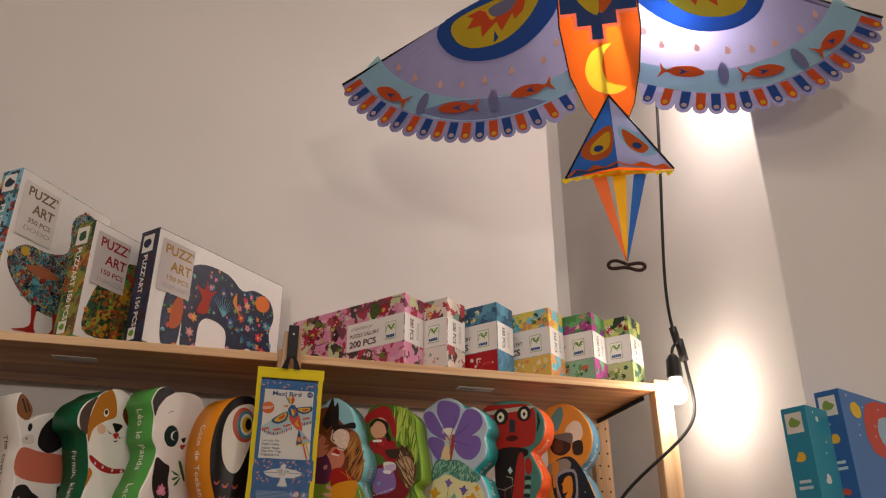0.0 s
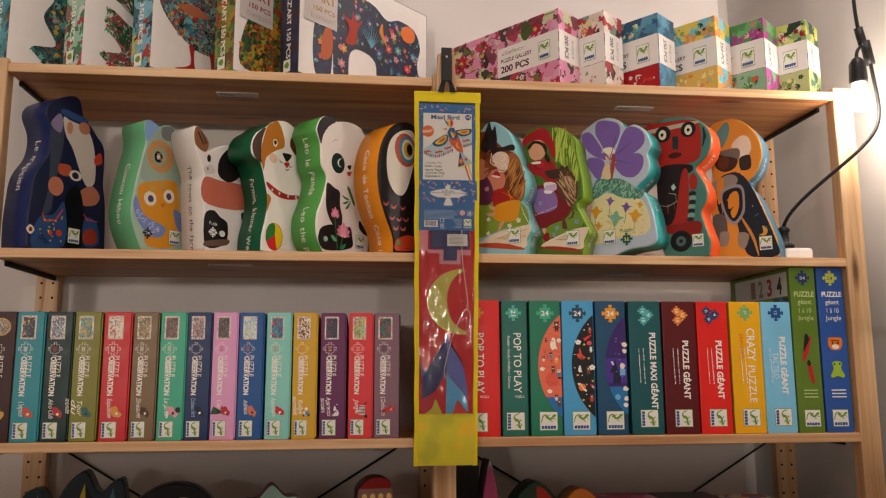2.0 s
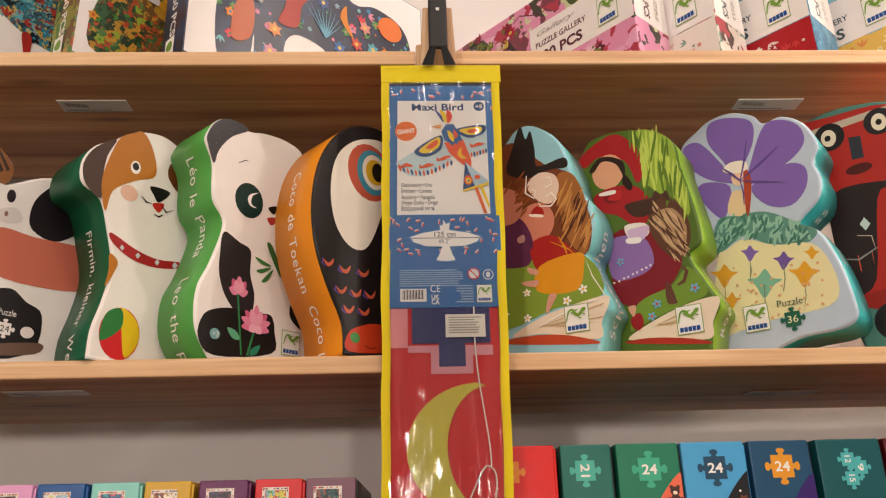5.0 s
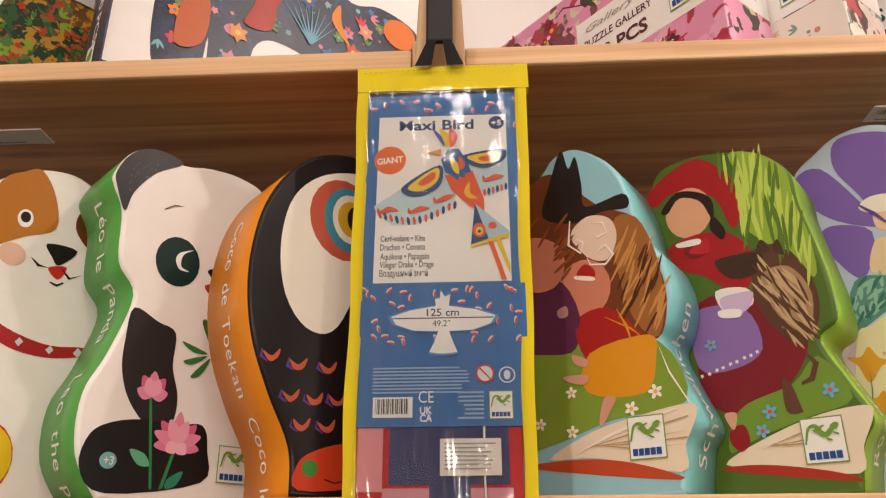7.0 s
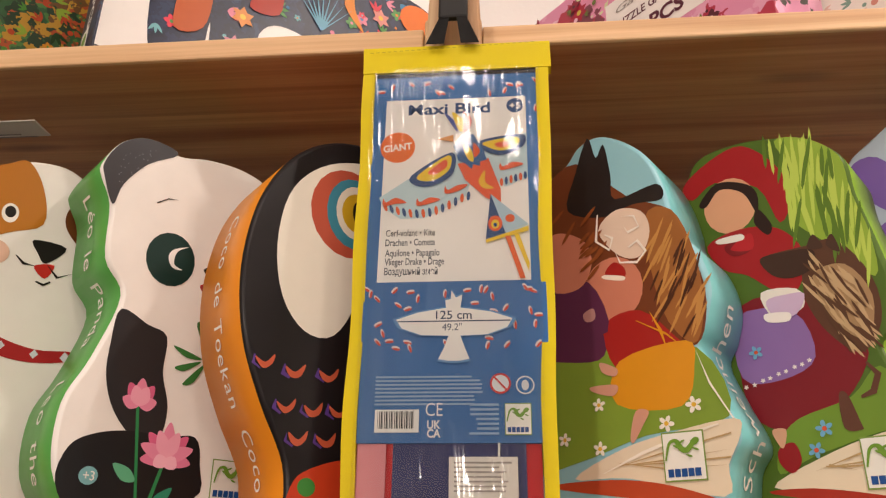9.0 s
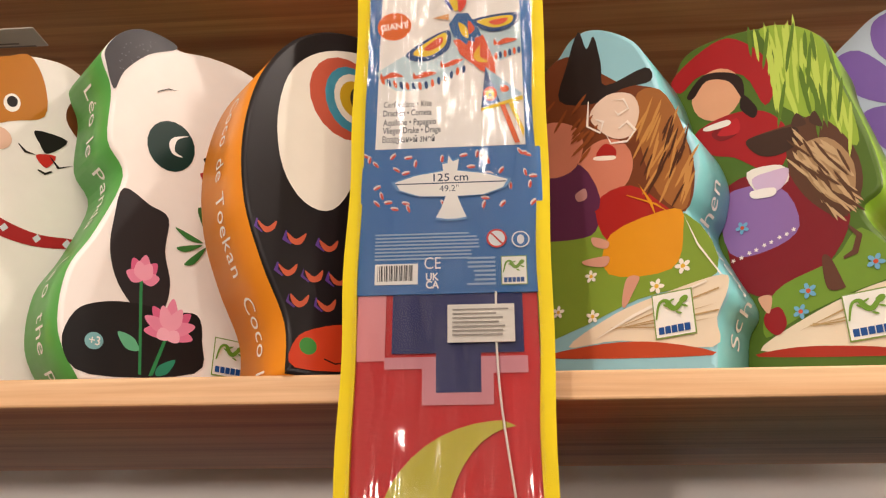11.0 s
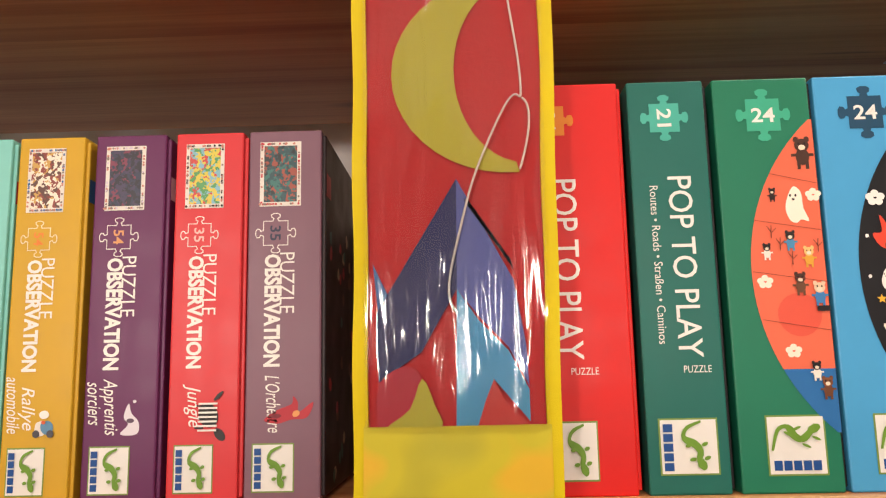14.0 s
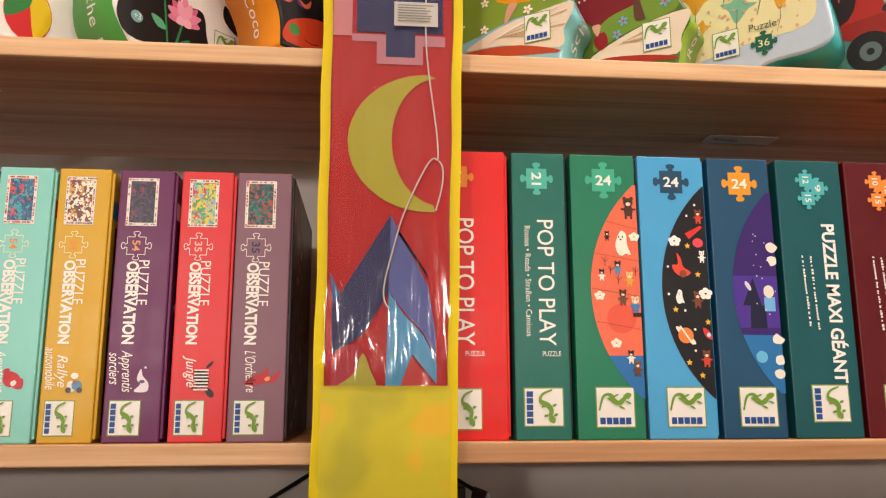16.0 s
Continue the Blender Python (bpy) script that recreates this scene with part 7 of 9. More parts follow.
for k, (x, turn, w, h, colours, ink_h, label, pcs, edge) in enumerate(ARTS):
    b = thing("art_puzzle_box", label, "puzzle box", pose(x, 0.002, S1, 0, 0, turn), "art puzzle boxes on the top shelf")
    busy = pattern("silhouette_print", colours, 110.0 if k < 3 else 75.0)
    rim = pattern("box_edge_print", colours + [edge, edge, edge], 55.0)
    lid = part("lid", box_bm(0, w, 0, 0.056, 0, h, 0.0013), rim, b, "box with printed edges")
    printed("cover", b, [("#efedea", slab(0.002, 0.004, w - 0.002, h - 0.002))], label="white printed cover")
    sil = []
    if k == 4:
        sil = [catmull([(0.045, 0.015), (0.038, 0.10), (0.06, 0.165), (0.12, 0.214), (0.20, 0.220), (0.25, 0.197), (0.29, 0.210), (0.34, 0.202), (0.360, 0.165), (0.350, 0.12), (0.362, 0.06), (0.345, 0.014), (0.315, 0.012), (0.303, 0.06), (0.275, 0.06), (0.268, 0.014), (0.222, 0.014), (0.214, 0.085), (0.165, 0.10), (0.138, 0.08), (0.132, 0.014), (0.097, 0.014), (0.091, 0.07), (0.083, 0.014)], 5)]
    elif k == 3:
        sil = [catmull([(0.02, 0.02), (0.03, 0.11), (0.07, 0.17), (0.12, 0.20), (0.19, 0.195), (0.27, 0.20), (0.34, 0.15), (0.34, 0.03), (0.30, 0.05), (0.25, 0.10), (0.19, 0.11), (0.15, 0.02), (0.11, 0.02)], 5)]
    elif k == 2:
        sil = [catmull([(0.02, 0.17), (0.05, 0.20), (0.11, 0.205), (0.155, 0.23), (0.15, 0.30), (0.18, 0.335), (0.215, 0.325), (0.205, 0.27), (0.235, 0.20), (0.23, 0.14), (0.18, 0.085), (0.12, 0.075), (0.06, 0.10), (0.02, 0.14)], 5)]
    elif k == 1:
        sil = [catmull([(0.10, 0.235), (0.16, 0.22), (0.20, 0.17), (0.20, 0.06), (0.16, 0.02), (0.08, 0.02), (0.04, 0.04), (0.09, 0.06), (0.05, 0.10), (0.06, 0.14), (0.11, 0.12), (0.15, 0.13), (0.14, 0.19), (0.08, 0.16), (0.05, 0.19), (0.06, 0.22)], 5)]
    else:
        sil = [catmull([(0.07, 0.24), (0.13, 0.23), (0.16, 0.18), (0.15, 0.12), (0.19, 0.07), (0.15, 0.03), (0.09, 0.02), (0.05, 0.05), (0.10, 0.07), (0.07, 0.12), (0.09, 0.17), (0.05, 0.20)], 5)]
    art = [(busy, s) for s in sil]
    rnd = random.Random(5 + k)
    art += sprinkled(sil[0], 150, SPRIGS[k], rnd)
    if k == 4:
        art += [("#a8382a", catmull([(0.125, 0.105), (0.135, 0.14), (0.115, 0.165), (0.14, 0.16), (0.145, 0.185), (0.155, 0.16), (0.175, 0.17), (0.16, 0.145), (0.155, 0.11)], 4)), ("#d98a3a", catmull([(0.235, 0.185), (0.225, 0.16), (0.25, 0.135), (0.238, 0.16)], 4)), ("#e07a3a", oval(0.318, 0.185, 0.024, 0.020, 18, 20)), ("#b8603a", catmull([(0.06, 0.05), (0.062, 0.10), (0.08, 0.13), (0.09, 0.10), (0.085, 0.06)], 4)), ("#b5303c", slab(0.265, 0.02, 0.285, 0.06))]
        for cu, cv, c in ((0.285, 0.135, "#5fa8b8"), (0.255, 0.13, "#c9584a"), (0.27, 0.165, "#d9938a"), (0.315, 0.10, "#d9445a"), (0.335, 0.135, "#4a8fb0"), (0.12, 0.09, "#d9945a"), (0.115, 0.055, "#c98a9a"), (0.30, 0.045, "#d96a7a"), (0.225, 0.11, "#4a6fa8"), (0.33, 0.07, "#d9445a"), (0.195, 0.17, "#4a5a8a")):
            art += [(c, [(cu + (0.012 if j % 2 else 0.007) * math.cos(math.tau * j / 12), cv + (0.012 if j % 2 else 0.007) * math.sin(math.tau * j / 12)) for j in range(12)]), ("#e3c25a", oval(cu, cv, 0.003, 0.003, 10))]
        for j in range(9):
            a = radians(50 + 10 * j)
            art.append(("#6fa8c0", [(0.20, 0.115), (0.20 + 0.055 * math.cos(a), 0.115 + 0.055 * math.sin(a)), (0.203, 0.116)]))
    elif k == 2:
        art += [("#a82c26", catmull([(0.095, 0.08), (0.10, 0.04), (0.06, 0.02), (0.10, 0.025), (0.14, 0.012), (0.112, 0.038), (0.108, 0.08)], 4)), ("#a82c26", catmull([(0.15, 0.08), (0.155, 0.045), (0.12, 0.018), (0.16, 0.03), (0.20, 0.018), (0.168, 0.045), (0.163, 0.08)], 4)), ("#b06a4a", catmull([(0.06, 0.155), (0.10, 0.17), (0.15, 0.16), (0.10, 0.145)], 4)), ("#d9b03a", oval(0.05, 0.185, 0.010, 0.010, 12)), ("#d99a3a", oval(0.19, 0.315, 0.006, 0.006, 12)), ("#a8302c", oval(0.20, 0.10, 0.016, 0.020, 14, 30))]
    elif k in (0, 1):
        for j in range(4):
            cu, cv = 0.06 + 0.10 * rnd.random(), 0.05 + 0.15 * rnd.random()
            for a in range(-60, 61, 20):
                aa = radians(90 + a)
                art.append((("#1f5a3a", "#8fb39a", "#a8303c")[j % 3], [(cu, cv), (cu + 0.040 * math.cos(aa) - 0.004, cv + 0.040 * math.sin(aa)), (cu + 0.046 * math.cos(aa), cv + 0.046 * math.sin(aa)), (cu + 0.003, cv)]))
    else:
        for j in range(14):
            cu, cv = 0.03 + 0.30 * rnd.random(), 0.12 + 0.06 * rnd.random()
            art.append((("#c9922a", "#a8402a", "#5f8f3a", "#2a4a2c")[j % 4], oval(cu, cv, 0.006, 0.012, 10, 360 * rnd.random())))
    printed("silhouette", b, art, label="patterned silhouette print", step=0.000003, base=0.0006)
    tu, tv, big = (0.020, h - 0.02, 0.085) if k < 3 else (0.018, h - 0.018, 0.082)
    pale = [("#c9c2c0", slab(tu - 0.006, tv - 0.118, tu + big, tv - 0.002))] if k > 2 else [("#dedad6", slab(tu - 0.006, tv - 0.125, tu + big, tv - 0.002))]
    printed("title", b, pale + [(ink_h, lettering("PUZZ'", (tu + 0.042, tv - 0.022), 0.075, 0.022, 0, 0.02)), (ink_h, lettering("ART", (tu + 0.050, tv - 0.057), 0.055, 0.022, 0, 0.02)), (ink_h, lettering(pcs, (tu + 0.046, tv - 0.085), 0.058, 0.011, 0, 0.01)), ("#a8a29c", lettering(("SEAHORSE", "MONKEY", "DODO", "CHAMELEON", "ELEPHANT")[k], (tu + 0.044, tv - 0.104), 0.066, 0.010))], base=0.0026, label="printed title lettering")
    side_at = lambda a, z, lift: (-lift, 0.052 - a, z)
    printed("spine_print", b, [("#f0ede6", lettering("PUZZ'ART " + pcs, (0.022, h * 0.46), h * 0.62, 0.013, -90, 0.02)), ("#e9e6e0", slab(0.006, h - 0.052, 0.040, h - 0.012)), (colours[0], blob(0.023, h - 0.032, 0.012, k)), ("#ecebe4", slab(0.008, 0.010, 0.030, 0.036)), ("#6f9a35", blob(0.019, 0.024, 0.007, 9))], side_at, "spine lettering and patches")

# ---- gallery boxes on the top shelf ----
GALLERY = [
    (0.242, ["#d98fb0", "#d98fb0", "#e0a2be", "#d98fb0", "#7a3a4a", "#b0324a", "#3f3a30", "#c9cfa0"], "200 PCS", "#5a2a3a", "pink flowered"), (0.340, ["#4a3030", "#e0d6cc", "#a83a44", "#7a9a8a", "#d9ccc0"], "200 PCS", "#3a3a40", "brown and white patterned"),
    (0.457, ["#3f6f8f", "#4a86a6", "#2f5a7a", "#5f9ab5"], "350 PCS", "#3a4a58", "blue patterned"), (0.584, ["#4fb0cc", "#e09a5a", "#e3cf5a", "#7fc6d6"], "350 PCS", "#4a5a60", "turquoise and orange patterned"),
    (0.692, ["#7a2a78", "#a83a8a", "#4a8a4f", "#63a86a"], "1000 PCS", "#4a4a50", "purple and green patterned"), (0.789, ["#2f5a4a", "#8fa86a", "#c9cf6a", "#24382f"], "1000 PCS", "#4a4a44", "green jungle patterned")]
LOWER = (("#e4ded4", ["#4a3030", "#c98a7a", "#7a9a8a", "#d9b8a8"]), ("#a81a22", ["#8f141c", "#c23a3a", "#e0d6cc"]), ("#dcb85a", ["#e8d28a", "#4fb0cc", "#d98a4a", "#f0e2a8"]),
         ("#8fb89a", ["#2f6a45", "#5f9a5a", "#c9d8b0", "#c9603a"]), ("#b9c48a", ["#4f7f4a", "#24482f", "#d9d8a0", "#7a9a4a"]))
for k, (x, colours, pcs, dark, word) in enumerate(GALLERY):
    w, d, h, turn = 0.345, 0.072, 0.164, -50
    b = thing("gallery_puzzle_box", f"{word} oblong gallery puzzle box on the top shelf", "puzzle box", pose(x, 0.002, S1, 0, 0, turn), "gallery puzzle boxes on the top shelf")
    part("lid", box_bm(-w, 0, 0, d, 0, h, 0.0013), pattern("gallery_print", colours, 42.0), b, "patterned card box")
    z0, z1, left = 0.052, 0.118, -0.165
    band = [("#e9e6e2", slab(left, z0, -0.001, z1))]
    band += [(dark, lettering("PUZZLE GALLERY", (left + 0.052, z0 + 0.036), 0.085, 0.0085, 0, 0.02)), (dark, lettering(pcs, (left + 0.048, z0 + 0.016), 0.078, 0.015, 0, 0.03)), ("#9a948e", lettering("Gallery", (left + 0.045, z0 + 0.053), 0.065, 0.008, 0, 0, 0.4))]
    band += maker_patch(-0.052, z0 + 0.010, 0.030, 0.040)
    printed("label_band", b, band, label="white paper label band")
    if k:
        ground, inks = LOWER[k - 1]
        strip = slab(-w + 0.002, 0.002, -0.001, z0 - 0.001)
        printed("lower_picture", b, [(ground, strip)] + sprinkled(slab(-w + 0.012, 0.012, -0.012, z0 - 0.011), 70, inks, random.Random(60 + k)), label="printed picture below the label", step=0.000004, base=0.0001)
        roof = slab(-w + 0.012, z1 + 0.010, -0.010, h - 0.010)
        printed("upper_picture", b, sprinkled(roof, 60, LOWER[(k + 1) % 5][1], random.Random(90 + k)), label="printed picture above the label", step=0.000004, base=0.0001)
    end_at = lambda a, z, lift: (lift, a, z)
    end = [("#e9e6e2", slab(0.001, z0, d - 0.001, z1)), (dark, lettering(pcs, (d * 0.38, (z0 + z1) / 2), 0.050, 0.012, -90, 0.02)), ("#8a847e", lettering("PUZZLE", (d * 0.68, (z0 + z1) / 2), 0.040, 0.007, -90))]
    printed("end_label", b, end, end_at, "white label wrapped round the end")
    if k == 0:
        rnd = random.Random(3)
        art = []
        for cu, cv, r in ((-0.275, 0.115, 0.026), (-0.20, 0.135, 0.012), (-0.31, 0.06, 0.018), (-0.06, 0.135, 0.020)):
            art += [("#a8243c", [(cu + (r if j % 2 else r * 0.6) * math.cos(math.tau * j / 14), cv + (r if j % 2 else r * 0.6) * math.sin(math.tau * j / 14)) for j in range(14)]), ("#c9b04a", oval(cu, cv, r * 0.25, r * 0.25, 10))]
        art += [("#3a2f30", blob(-0.265, 0.05, 0.026, 4, 0.8)), ("#4a5a30", blob(-0.085, 0.14, 0.016, 6, 1.2)), ("#4a5a30", blob(-0.10, 0.032, 0.016, 8, 1.0)), ("#3a2f30", blob(-0.20, 0.10, 0.007, 2, 2.6))]
        for j in range(16):
            p = Vector((-0.34 + 0.33 * rnd.random(), 0.01 + 0.145 * rnd.random()))
            if -0.17 < p.x and 0.05 < p.y < 0.12:
                continue
            pts = [p]
            for s in range(4):
                pts.append(pts[-1] + Vector((0.012, 0.016 * (rnd.random() - 0.5))))
            pts = [q for q in pts if q.x < -0.004 and 0.003 < q.y < 0.16]
            if len(pts) > 2:
                art.append(("#5a2a34", [(q.x, q.y) for q in pts] + [(q.x, q.y + 0.0018) for q in pts[::-1]]))
        art += sprinkled(slab(-w + 0.012, 0.012, -0.012, z0 - 0.010), 60, ["#5a2a34", "#b0324a", "#6f7a3a", "#e9c0d0"], rnd)
        art += sprinkled(slab(-w + 0.012, 0.055, left - 0.010, h - 0.012), 70, ["#5a2a34", "#8f2438", "#6f7a3a", "#c9b04a", "#e9c0d0"], rnd)
        printed("flower_print", b, art, label="flower and branch print", base=0.0001, step=0.000004)

# ---- kite pack hanging from the clip ----
pack = thing("kite_pack", "long clear kite pack with yellow binding hanging from a clip", "kite pack", pose(0, -0.027, 0))
YELLOW = mottled("yellow_binding", lin("#dcc70c"), 0.6, 0.06, 30.0, 0.25, 1500.0)
PT, PB, CARD = 2.171, 1.452, 1.893


def pack_edge(z, side):
    f = (z - PB) / (PT - PB)
    mid = -0.0012 + 0.0062 * f
    half = 0.0580 + 0.0070 * f + 0.0010 * max(0, 1 - f * 7)
    return mid + side * half


def strip_bm(z0, z1, in0, in1, y0, y1, n=40, seed=0):
    """A cloth strip down one side, gently uneven."""
    bm = bmesh.new()
    rows = []
    for k in range(n + 1):
        z = z0 + (z1 - z0) * k / n
        wob = 0.0006 * math.sin(9 * z * math.tau + seed) + 0.0008 * noise.noise((seed, z * 14, 0))
        a, c = in0(z) + wob, in1(z) + wob * 0.6
        rows.append([bm.verts.new(p) for p in ((a, y0 + wob, z), (c, y0 + wob, z), (c, y1, z), (a, y1, z))])
    for p, q in zip(rows, rows[1:]):
        for i in range(4):
            bm.faces.new((p[i], p[(i + 1) % 4], q[(i + 1) % 4], q[i])).smooth = False
    bm.faces.new(rows[0][::-1])
    bm.faces.new(rows[-1])
    bmesh.ops.recalc_face_normals(bm, faces=bm.faces[:])
    return bm


for side in (-1, 1):
    lo, hi = (lambda z, s=side: pack_edge(z, s)), (lambda z, s=side: pack_edge(z, s) - s * 0.0085)
    part("binding", strip_bm(PB, PT - 0.002, lo if side < 0 else hi, hi if side < 0 else lo, -0.0035, 0.0035, 60, side * 3), YELLOW, pack, "yellow cloth edge binding")
bm = strip_bm(PT - 0.021, PT, lambda z: pack_edge(PT, -1) - 0.001, lambda z: pack_edge(PT, 1) + 0.001, -0.005, 0.005, 4)
hem = part("top_hem", bm, YELLOW, pack, "yellow cloth top hem")
printed("stitching", hem, [("#b3a40c", slab(-0.056 + 0.0042 * k, PT - 0.0052, -0.056 + 0.0042 * k + 0.0026, PT - 0.0045)) for k in range(28)], lambda u, v, lift: (u, -0.006 - lift, v))
part("hem_lining", box_bm(pack_edge(PT, -1) + 0.004, pack_edge(PT, 1) - 0.004, -0.003, 0.003, PT - 0.0255, PT - 0.0208, 0.0005), BLACK, pack, "black strip under the hem")


def soft_pocket(name, h0, seeds):
    m, nt, b = shader(name, 0.6)
    tc = nt.nodes.new("ShaderNodeTexCoord")
    n = node(nt, "ShaderNodeTexNoise", Scale=seeds, Detail=1.0)
    nt.links.new(tc.outputs["Object"], n.inputs["Vector"])
    r = nt.nodes.new("ShaderNodeValToRGB")
    e = r.color_ramp.elements
    e[0].position, e[0].color = 0.30, (*lin("#b3ac24"), 1)
    e[1].position, e[1].color = 0.66, (*lin("#dfb41f"), 1)
    mid = r.color_ramp.elements.new(0.45)
    mid.color = (*lin(h0), 1)
    mid = r.color_ramp.elements.new(0.56)
    mid.color = (*lin(h0), 1)
    nt.links.new(n.outputs[0], r.inputs[0])
    nt.links.new(r.outputs[0], b.inputs["Base Color"])
    return m


bm = bmesh.new()
NX, NZ = 16, 14
grid = [[bm.verts.new((pack_edge(z, -1) + 0.006 + (pack_edge(z, 1) - pack_edge(z, -1) - 0.012) * i / NX, -0.0045 - 0.002 * math.sin(math.pi * i / NX) - 0.0012 * noise.noise((i * 0.4, z * 40, 3)), z)) for i in range(NX + 1)] for z in (PB + 0.001 + 0.0935 * k / NZ for k in range(NZ + 1))]
for p, q in zip(grid, grid[1:]):
    for i in range(NX):
        bm.faces.new((p[i], p[i + 1], q[i + 1], q[i])).smooth = True
part("pocket", bm, soft_pocket("pocket_cloth", "#c9bd1e", 22.0), pack, "yellow cloth pocket with the folded kite showing through")
part("backing", box_bm(-0.055, 0.056, 0.0, 0.003, PB + 0.004, PT - 0.02, 0.0008), mottled("red_kite_cloth", lin("#c22a30"), 0.65, 0.12, 18.0, 0.3, 300.0), pack, "folded red kite cloth")


def on_pack(u, v, lift):
    return (u, -0.0008 - lift, v)


RED, NAVY, LIME = "#cf2f34", "#16225f", "#b9b536"
kite_art = [("#d98a94", slab(-0.051, 1.853, -0.034, 1.893)), ("#c98796", [(-0.034, 1.855), (0.049, 1.855), (0.049, 1.845), (0.029, 1.845), (0.029, 1.827), (-0.012, 1.827), (-0.012, 1.848), (-0.034, 1.848)]),
            (NAVY, [(-0.030, 1.893), (0.047, 1.893), (0.047, 1.857), (0.022, 1.857), (0.022, 1.834), (-0.004, 1.834), (-0.004, 1.857), (-0.030, 1.857)])]
moon = [(0.034, 1.818)] + [(0.034 + 0.070 * math.cos(a), 1.7555 + 0.0625 * math.sin(a)) for a in (radians(95 + 170 * k / 20) for k in range(21))] + [(0.040, 1.693)] + [(0.044 + 0.042 * math.cos(a), 1.757 + 0.058 * math.sin(a)) for a in (radians(262 - 168 * k / 18) for k in range(19))]
kite_art += [(LIME, moon)]
kite_art += [("#3a6fb0", [(-0.048, 1.640), (-0.045, 1.612), (-0.034, 1.610)]), (NAVY, [(0.002, 1.690), (-0.046, 1.611), (-0.045, 1.571), (-0.020, 1.588), (0.001, 1.624)]),
             ("#5562ad", [(0.002, 1.690), (0.001, 1.624), (0.015, 1.606), (0.030, 1.590), (0.041, 1.568), (0.040, 1.592), (0.034, 1.629)]), ("#4a9fd0", [(0.001, 1.624), (0.013, 1.606), (0.030, 1.588), (0.041, 1.566), (0.041, 1.548), (0.021, 1.572), (0.011, 1.545), (-0.001, 1.545)]),
             ("#b5203a", catmull([(-0.045, 1.570), (-0.030, 1.580), (-0.020, 1.573), (-0.022, 1.558), (-0.038, 1.546), (-0.045, 1.545)], 3)), (LIME, catmull([(-0.020, 1.573), (-0.013, 1.558), (-0.010, 1.545), (-0.040, 1.545), (-0.027, 1.556)], 3)), ("#c9332e", [(0.011, 1.545), (0.016, 1.560), (0.021, 1.572), (0.027, 1.560), (0.041, 1.546)])]
kite_art += [("#141a3a", [(0.006 + 0.0023 * k, 1.678 - 0.0035 * k + (0.003 if k % 2 else -0.001)) for k in range(13)] + [(0.006 + 0.0023 * k + 0.0006, 1.678 - 0.0035 * k + (0.003 if k % 2 else -0.001)) for k in range(12, -1, -1)])]
printed("folded_kite", pack, kite_art, on_pack, "folded kite cloth in red, navy and lime", base=0.0005)


def cord(name, pts, r, material, parent=None, n=6):
    cu = bpy.data.curves.new(name, "CURVE")
    cu.dimensions, cu.bevel_depth, cu.bevel_resolution = "3D", r, 2
    sp = cu.splines.new("NURBS")
    sp.points.add(len(pts) - 1)
    for p, co in zip(sp.points, pts):
        p.co = (*co, 1)
    sp.order_u, sp.use_endpoint_u, sp.resolution_u = 4, True, n
    tmp = bpy.data.objects.new(name, cu)
    me = bpy.data.meshes.new_from_object(tmp)
    bpy.data.objects.remove(tmp)
    me.materials.clear()
    me.materials.append(material)
    for p in me.polygons:
        p.use_smooth = True
    ob = new(name, me)
    ob.parent = parent
    return ob


STRING = mottled("white_string", (0.8, 0.78, 0.74), 0.7)
cord("string", [(0.0315, -0.0045, 1.893), (0.030, -0.0045, 1.85), (0.036, -0.0045, 1.80), (0.042, -0.0045, 1.76), (0.0425, -0.005, 1.735), (0.040, -0.005, 1.742), (0.034, -0.005, 1.738), (0.022, -0.005, 1.713), (0.010, -0.005, 1.685), (0.003, -0.005, 1.655), (-0.004, -0.005, 1.63), (-0.004, -0.005, 1.615), (0.001, -0.005, 1.610)], 0.0007, STRING, pack)
cord("string", [(0.0425, -0.005, 1.738), (0.049, -0.005, 1.735), (0.047, -0.005, 1.715), (0.040, -0.005, 1.694)], 0.0007, STRING, pack)

# header card behind the film
CARDBLUE = "#2c69a8"
card = part("header_card", box_bm(-0.052, 0.062, -0.0030, -0.0014, CARD, PT - 0.024, 0.0003), ink(CARDBLUE), pack, "blue printed header card")
F = lambda x: 0.005 + (x - 0.6) * 0.01112
G = lambda z: PT + (z - 221.0) * 0.01112
rnd = random.Random(11)
specks = []
for k in range(190):
    cu, cv = -0.050 + 0.110 * rnd.random(), CARD + 0.055 + (PT - CARD - 0.085) * rnd.random()
    if G(205.0) - 0.004 < cv < G(217.0) + 0.004 and F(-3.8) - 0.004 < cu < F(4.9) + 0.004:
        continue
    a = 360 * rnd.random()
    specks += [("#d9cfd0", oval(cu, cv, 0.0028, 0.0012, 8, a)), ("#c9452e", oval(cu + 0.0004, cv - 0.0009, 0.0026, 0.0008, 8, a))]
printed("speckle_print", card, specks, lambda u, v, lift: (u, -0.0031 - lift, v), "small red and white fleck print", 0.000002, 0.00004)
art = [("#ebe9e6", [(F(-3.8), G(204.95)), (F(4.9), G(204.95)), (F(4.9), G(217.05)), (F(-3.7), G(217.05))]), ("#1f4578", lettering("Maxi Bird", (F(0.2), G(216.35)), 0.056, 0.0085, 0, 0.025)), ("#1f4578", oval(F(4.25), G(216.4), 0.0058, 0.0058)), ("#ebe9e6", lettering("+5", (F(4.25), G(216.4)), 0.0075, 0.0048, 0, 0.02)),
       ("#dd6a1d", oval(F(-2.9), G(213.7), 0.0118, 0.0118, 28)), ("#f1ece2", lettering("GIANT", (F(-2.9), G(213.7)), 0.0195, 0.0052, 6, 0.03))]
Q = lambda *p: [(F(a), G(c)) for a, c in p]
